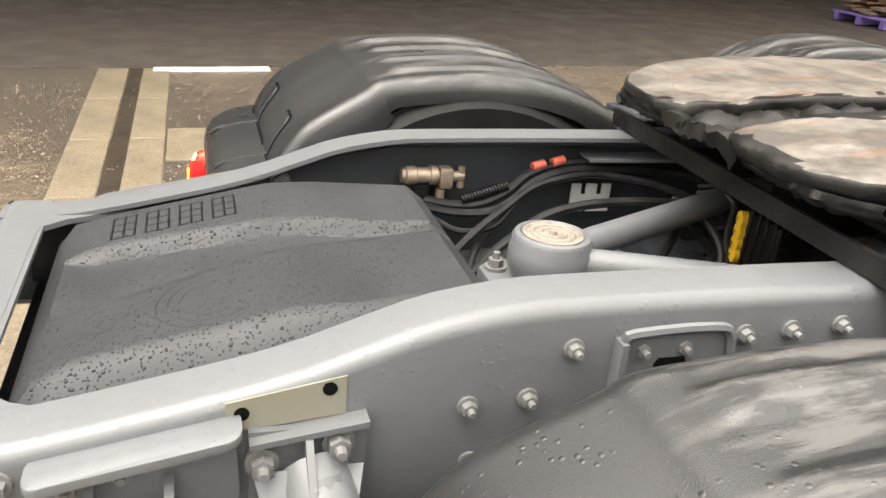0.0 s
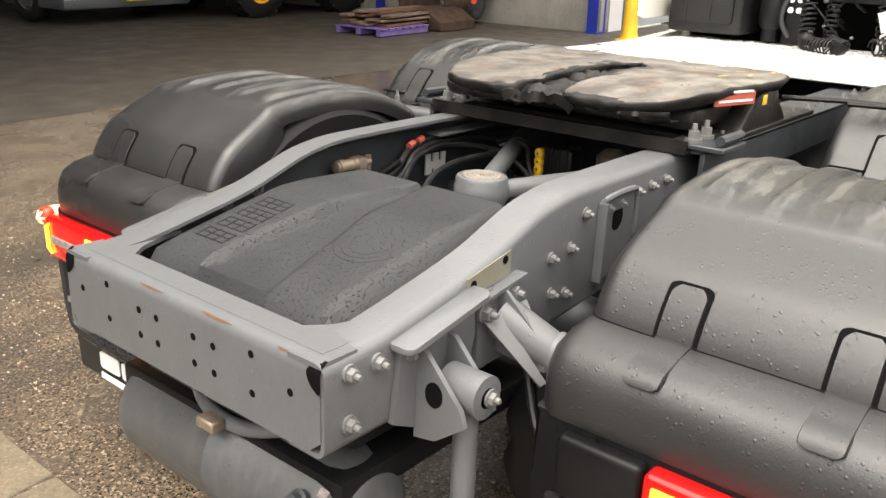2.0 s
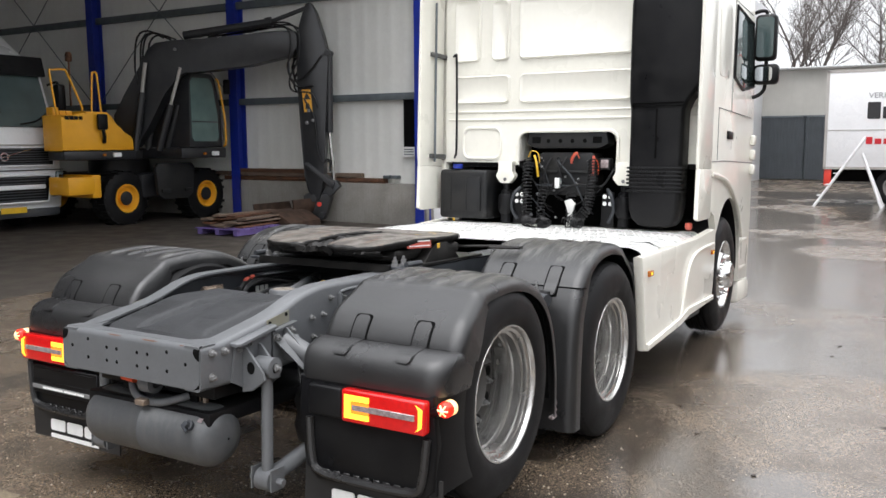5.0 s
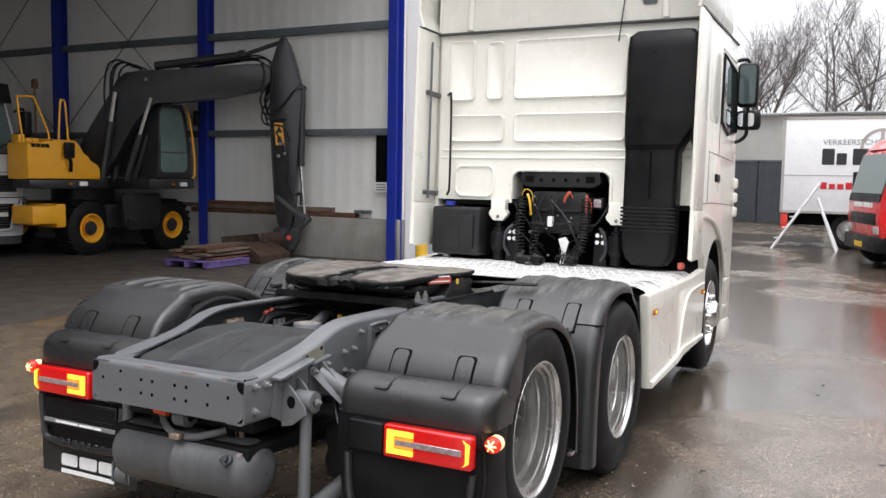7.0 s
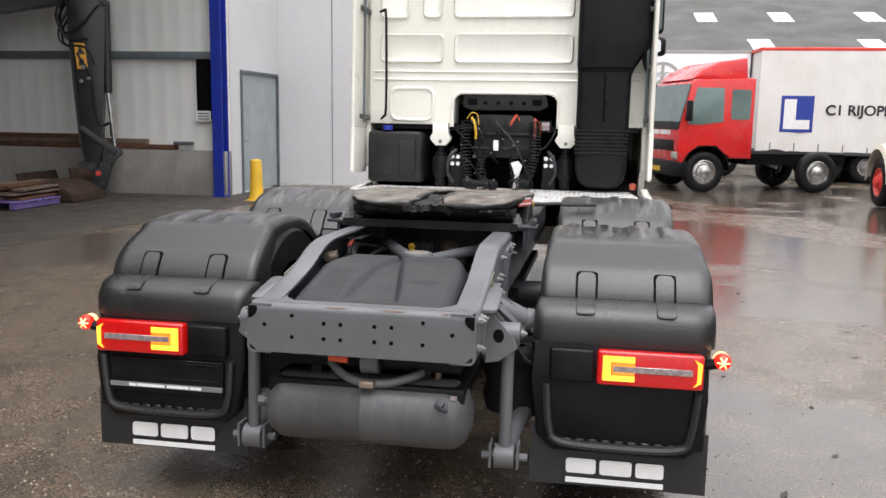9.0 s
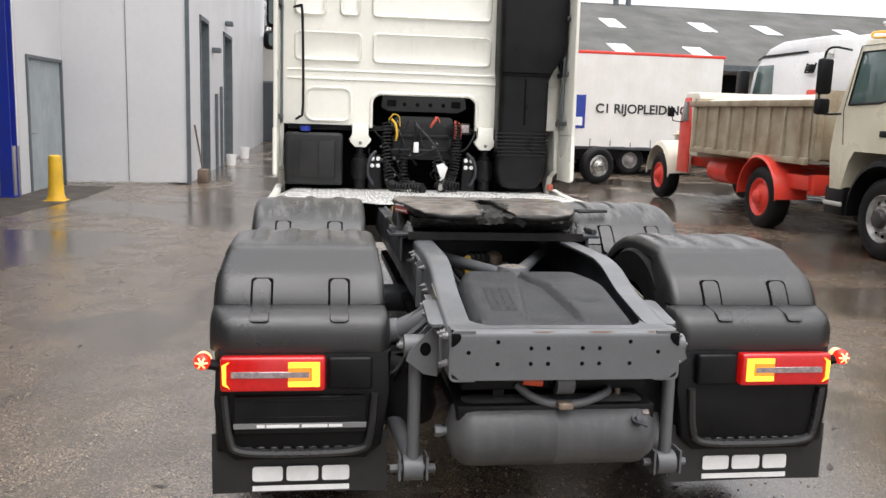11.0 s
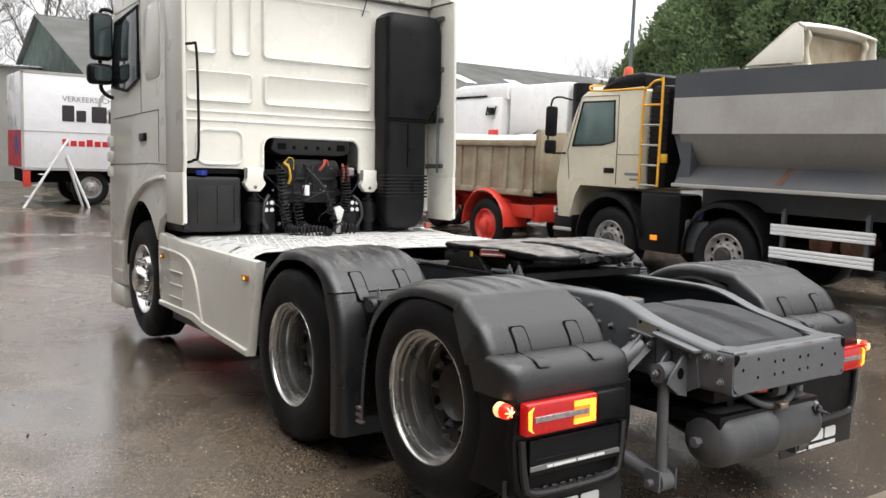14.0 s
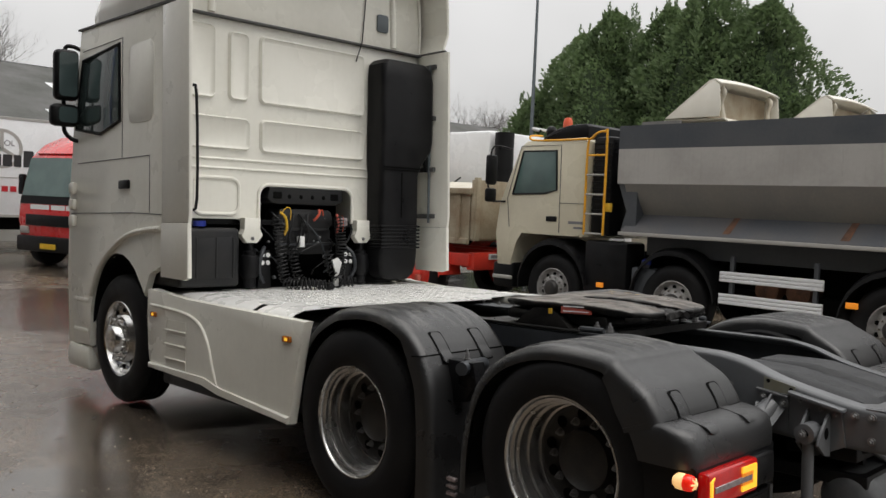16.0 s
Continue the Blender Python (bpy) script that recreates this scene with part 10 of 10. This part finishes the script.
    cyl(bm, on_arm(4.25, 0.55, -0.22), on_arm(4.25, 0.55, 0.22), 0.075, seg=14)
    cyl(bm, on_arm(4.40, 0.2, -0.22), on_arm(4.40, 0.2, 0.22), 0.06, seg=14)
    coupler = part("quick_coupler", bm, M_EXCGREY, t)
    part("locking_pin", cyl(B(), on_arm(4.36, 0.42, -0.16), on_arm(4.36, 0.42, -0.12), 0.05, seg=12), M_REDPAINT, coupler, "red locking pin")
    bm = B()
    rows = []
    for x in (11.0, 12.15):
        rows.append([(x, 8.9 - 0.62 * math.cos(radians(a)) * 0.9, 0.42 - 0.38 * math.sin(radians(a))) for a in range(-20, 181, 20)])
    shell(bm, rows, 0.03)
    part("bucket", bm, M_BUCKET, t, "rusty ditching bucket")
    # pallet and planks beside
    pal = thing("pallet", "purple pallet on the shed floor", "pallet")
    M_PURPLE = surface("purple_paint", (0.16, 0.11, 0.33), 0.6, 0.0, (0.1, 0.07, 0.18), 5, 0.6)
    for y in (8.05, 8.5, 8.95):
        bm = B()
        box(bm, 9.05, 10.2, y, y + 0.1, 0.02, 0.12, 0.005, 1)
        part("bearer", bm, M_PURPLE, pal)
    for k in range(7):
        bm = B()
        box(bm, 9.05 + 0.165 * k, 9.17 + 0.165 * k, 8.0, 9.1, 0.12, 0.145, 0.003, 1)
        part("board", bm, M_PURPLE, pal)
    for k in range(11):
        bm = B()
        a = random.uniform(-8, 8)
        box(bm, -0.75, 0.75, -0.1, 0.1, 0, 0.035, 0.004, 1)
        bmesh.ops.transform(bm, matrix=pose(9.85 + random.uniform(-0.1, 0.2), 8.25 + 0.22 * (k % 4), 0.15 + 0.06 * (k // 3) + 0.01 * (k % 3), 0, 0, a), verts=bm.verts)
        solid("plank", bm, M_WOOD if k % 3 else M_RUST, "brown plank in a loose pile on the pallet", "plank", "planks on the pallet")
    bm = B()
    prism(bm, [(7.9, 0.02), (8.75, 0.02), (8.8, 0.28), (8.5, 0.38), (8.2, 0.33), (7.9, 0.16)], "x", 10.35, 11.3, 0.03)
    solid("old_bucket", bm, M_BUCKET, "rusty excavator bucket on the shed floor", "bucket")


tipper_truck()
spoiler_truck(6.0, -9.75, 0)
spoiler_truck(5.2, -12.6, 1)
spoiler_truck(4.2, -15.4, 2)
old_dump_truck()
# its body and cab sit further forward on the rear axle
for ob in [o for o in bpy.data.objects if o.name.split(".")[0] == "old_dump_truck"][0].children:
    rear = ob.name.startswith("rear_fender") or (ob.data and ob.name.startswith("tyre") and ob.data.vertices[0].co.x < 11)
    ob.location = (0.02, -0.05, 0) if rear else (0.6, -0.2, 0)
white_tractor()
school_trucks()
red_lorry()
shed_lorry()
excavator()

# ---- trees and street lamp ----
M_CONIFER = surface("conifer_foliage", (0.21, 0.275, 0.15), 0.65, 0.0, (0.12, 0.175, 0.09), 1.2, 0.9, 8, 0.0, spec=0.3)
N_, L_ = M_CONIFER.node_tree.nodes, M_CONIFER.node_tree.links
through_leaf, leaf_mix = N_.new("ShaderNodeBsdfTranslucent"), N_.new("ShaderNodeMixShader")
through_leaf.inputs["Color"].default_value = (0.2, 0.29, 0.12, 1)
leaf_mix.inputs[0].default_value = 0.4
L_.new(N_["Principled BSDF"].outputs[0], leaf_mix.inputs[1])
L_.new(through_leaf.outputs[0], leaf_mix.inputs[2])
L_.new(leaf_mix.outputs[0], N_["Material Output"].inputs["Surface"])
M_BARK = surface("bare_bark", (0.11, 0.095, 0.085), 0.85, 0.0, (0.06, 0.05, 0.045), 6, 0.6)


M_CROWNDARK = surface("crown_filler_shade", (0.06, 0.085, 0.045), 0.9, 0.0, (0.03, 0.045, 0.024), 5, 0.9, 30, spec=0.1)


def conifer(x, y, h, r, seed):
    rnd = random.Random(seed)
    root = thing("conifer", "tall dense dark green conifer behind the lorries", "tree", "conifers in a row")
    bm = B()
    cyl(bm, (x, y, 0), (x, y, h * 0.9), 0.22, 0.04, seg=8)
    part("trunk", bm, M_BARK, root)
    V, F = [], []

    def spray(c, out, L_, W_):
        """Three narrow blades of foliage at c, fanned about out."""
        side = out.cross(Vector((rnd.uniform(-1, 1), rnd.uniform(-1, 1), rnd.uniform(-1, 1)))).normalized()
        for q in range(3):
            o = out.lerp(side, rnd.uniform(-0.4, 0.4)).normalized()
            s2 = o.cross(side + Vector((rnd.uniform(-.4, .4), rnd.uniform(-.4, .4), rnd.uniform(-.4, .4)))).normalized()
            b0 = len(V)
            V.extend([c - s2 * W_ * 0.4, c + o * L_ * 0.5 + s2 * W_, c + o * L_, c + o * L_ * 0.45 - s2 * W_])
            F.append((b0, b0 + 1, b0 + 2, b0 + 3))

    def width(a, t):
        base = (1 - t ** 1.8) ** 0.66 * (0.8 + 0.2 * min(1, t * 6))
        p = Vector((math.cos(a) * 1.3, math.sin(a) * 1.3, t * h * 0.55))
        return r * base * (1.0 + 0.7 * noise.noise(p + Vector((seed * 7.3, 0, 0))) + 0.3 * noise.noise(p * 2.7 + Vector((0, seed * 3.1, 0))))

    for k in range(int(15000 * h / 8)):
        t = rnd.random() ** 0.85
        a = rnd.uniform(0, 2 * math.pi)
        rad = width(a, t) * (0.74 + 0.34 * rnd.random() ** 1.5)
        c = Vector((x + rad * math.cos(a), y + rad * math.sin(a), 0.4 + t * (h - 0.5)))
        spray(c, Vector((math.cos(a) + rnd.uniform(-0.6, 0.6), math.sin(a) + rnd.uniform(-0.6, 0.6), 0.1 + 0.9 * rnd.random())).normalized(), rnd.uniform(0.07, 0.19), rnd.uniform(0.022, 0.045))
    # young shoots that stand out of the outline
    for k in range(44):
        t = 0.35 + 0.65 * rnd.random()
        a = rnd.uniform(0, 2 * math.pi)
        rad = width(a, t) * 0.9
        c = Vector((x + rad * math.cos(a), y + rad * math.sin(a), 0.4 + t * (h - 0.5)))
        lean = Vector((0.35 * math.cos(a), 0.35 * math.sin(a), 1)).normalized()
        reach = rnd.uniform(0.25, 0.55)
        for j in range(22):
            f = j / 22
            spray(c + lean * reach * f, (lean + 0.8 * (1 - f) * Vector((rnd.uniform(-1, 1), rnd.uniform(-1, 1), 0.3))).normalized(), 0.2 * (1.1 - f), 0.022)
    # thin open leaders above the crown
    for k in range(6):
        a, q = rnd.uniform(0, 2 * math.pi), rnd.uniform(0.0, 0.5) * r
        top = h + rnd.uniform(0.1, 0.9) - 0.75 * q
        foot = Vector((x + q * math.cos(a), y + q * math.sin(a), top - 1.7))
        for j in range(70):
            f = j / 70
            b = rnd.uniform(0, 2 * math.pi)
            out = Vector((math.cos(b), math.sin(b), 0.7 + 1.5 * f)).normalized()
            spray(foot + Vector((0.02 * math.sin(9 * f), 0.02 * math.cos(7 * f), 1.7 * f)) + out * 0.22 * (1 - f) * rnd.random(), out, 0.08 + 0.26 * (1 - f), 0.02)
    me = bpy.data.meshes.new("crown")
    me.from_pydata([tuple(v) for v in V], [], F)
    me.materials.append(M_CONIFER)
    ob = new("crown", me)
    ob.parent = root
    # Added filler body; its dark green paints the shade deep in the crown.
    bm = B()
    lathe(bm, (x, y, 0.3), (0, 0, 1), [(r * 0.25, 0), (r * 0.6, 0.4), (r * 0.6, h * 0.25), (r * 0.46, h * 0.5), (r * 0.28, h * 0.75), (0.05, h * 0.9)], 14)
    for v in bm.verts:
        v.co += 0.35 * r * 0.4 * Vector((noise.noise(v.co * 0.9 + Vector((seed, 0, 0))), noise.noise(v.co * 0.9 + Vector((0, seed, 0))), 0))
    part("inner_crown", bm, M_CROWNDARK, root, "filler inside the crown with the inner shade in its colour")


def bare_tree(x, y, h, seed, spread=0.45):
    rnd = random.Random(seed)
    root = thing("bare_tree", "bare winter tree with fine grey twigs behind the roofs", "tree", "bare trees")
    V, F = [], []

    def limb(p, d, L_, r, depth):
        steps = 3
        u, w, _ = basis(d)
        prev = None
        for i in range(steps + 1):
            rr = r * (1 - 0.45 * i / steps)
            c = p
            b0 = len(V)
            n = 5 if depth < 2 else 3
            for k in range(n):
                a = 2 * math.pi * k / n
                V.append(tuple(c + rr * (math.cos(a) * u + math.sin(a) * w)))
            if prev is not None:
                for k in range(n):
                    F.append((prev + k, prev + (k + 1) % n, b0 + (k + 1) % n, b0 + k))
            prev = b0
            if i < steps:
                d = (d + 0.16 * Vector((rnd.uniform(-1, 1), rnd.uniform(-1, 1), rnd.uniform(-0.2, 0.7)))).normalized()
                p = p + d * L_ / steps
                if depth < 5 and (i > 0 or depth > 0):
                    for _ in range(2 if depth < 4 else 1):
                        side = Vector((rnd.uniform(-1, 1), rnd.uniform(-1, 1), rnd.uniform(-0.1, 0.8))).normalized()
                        limb(p, (d * (1 - spread) + side * (spread + 0.15)).normalized(), L_ * rnd.uniform(0.5, 0.72), rr * 0.5, depth + 1)
    limb(Vector((x, y, 0)), Vector((0, 0, 1)), h * 0.5, 0.16 * h / 9, 0)
    me = bpy.data.meshes.new("branchwork")
    me.from_pydata(V, [], F)
    me.materials.append(M_BARK)
    ob = new("branchwork", me)
    ob.parent = root


for k, (x, y, h, r) in enumerate(((19.6, -20.6, 6.3, 1.7), (18.0, -21.0, 8.4, 1.9), (16.3, -20.4, 8.9, 2.1), (14.4, -21.0, 8.9, 2.1), (12.6, -20.4, 9.1, 2.2), (10.9, -20.8, 9.2, 2.1), (9.5, -20.5, 5.9, 1.4), (8.3, -21.2, 4.8, 1.3))):
    conifer(x, y, h * (0.97 if x > 12 else 0.9), r * 1.25, 11 + k)
for k, (x, y, h) in enumerate(((50, 8.0, 13), (48, 3.2, 11.5), (52, 0.5, 12.5), (47, -2.5, 11), (55, 5.5, 13), (56, -6, 14), (54, -11, 13), (50, -47, 9.5), (52, -53, 10.5), (60, -58, 11))):
    bare_tree(x, y, h, 40 + k)


def street_lamp(x, y, h):
    root = thing("street_lamp", "tall grey street lamp with a short arm", "lamp")
    bm = B()
    tube(bm, [(x, y, 0), (x, y, h * 0.5), (x, y, h)], 0.08, 10, r_end=0.04)
    part("pole", bm, M_GREYSTEEL, root)
    bm = B()
    tube(bm, [(x, y, h), (x + 0.15, y, h + 0.3), (x + 0.6, y, h + 0.45), (x + 1.3, y, h + 0.5)], 0.035, 8, smooth=4)
    part("arm", bm, M_GREYSTEEL, root)
    bm = B()
    box(bm, x + 1.2, x + 1.75, y - 0.1, y + 0.1, h + 0.44, h + 0.56, 0.04)
    part("lamp_head", bm, M_GREYSTEEL, root)


street_lamp(16.0, -16.0, 8.6)


# ---- loose bits on the yard ----
def scatter(name, label, category, material, spots, make):
    V, F = [], []
    for x, y in spots:
        vs, fs = make()
        b0 = len(V)
        V += [(x + a, y + b, c) for a, b, c in vs]
        F += [tuple(b0 + i for i in f) for f in fs]
    me = bpy.data.meshes.new(name)
    me.from_pydata(V, [], F)
    me.materials.append(material)
    return tagged(new(name, me), label, category, "", "stuff")


def pebble():
    r = random.uniform(0.0025, 0.0065)
    vs = [(r * random.uniform(0.8, 1.2) * math.cos(a), r * random.uniform(0.8, 1.2) * math.sin(a), z * r) for z, n in ((0.0, 0), (0.7, 0.4)) for a in [n + math.pi * k / 3 for k in range(6)]]
    fs = [(k, (k + 1) % 6, 6 + (k + 1) % 6, 6 + k) for k in range(6)] + [tuple(range(6, 12))]
    return vs, fs


def dead_leaf():
    a, L_, w = random.uniform(0, 6.28), random.uniform(0.02, 0.045), random.uniform(0.008, 0.018)
    c, q = math.cos(a), math.sin(a)
    h = random.uniform(0.004, 0.012)
    return [(-L_ * c, -L_ * q, 0.003), (w * q, -w * c, 0.004), (L_ * c, L_ * q, 0.003 + h), (-w * q, w * c, 0.006)], [(0, 1, 2, 3)]


random.seed(77)
M_PEBBLE = surface("pale_pebble", (0.33, 0.29, 0.235), 0.5, 0.0, (0.2, 0.16, 0.12), 25, 0.9)
M_DEADLEAF = surface("wet_dead_leaf", (0.035, 0.024, 0.016), 0.4, 0.0, (0.015, 0.011, 0.008), 20, 0.6)
scatter("pebbles", "small pale pebbles washed over the wet yard", "pebbles", M_PEBBLE, [(random.gauss(-0.2, 1.3), random.uniform(-1.5, 5.5)) for k in range(3800)] + [(random.uniform(-3, 8), random.uniform(-5.5, 5.8)) for k in range(2500)], pebble)
scatter("leaf_litter", "a few dark wet leaves lying on the yard", "leaves", M_DEADLEAF, [(random.uniform(0, 22), random.uniform(-5, 4.5)) for k in range(170)], dead_leaf)
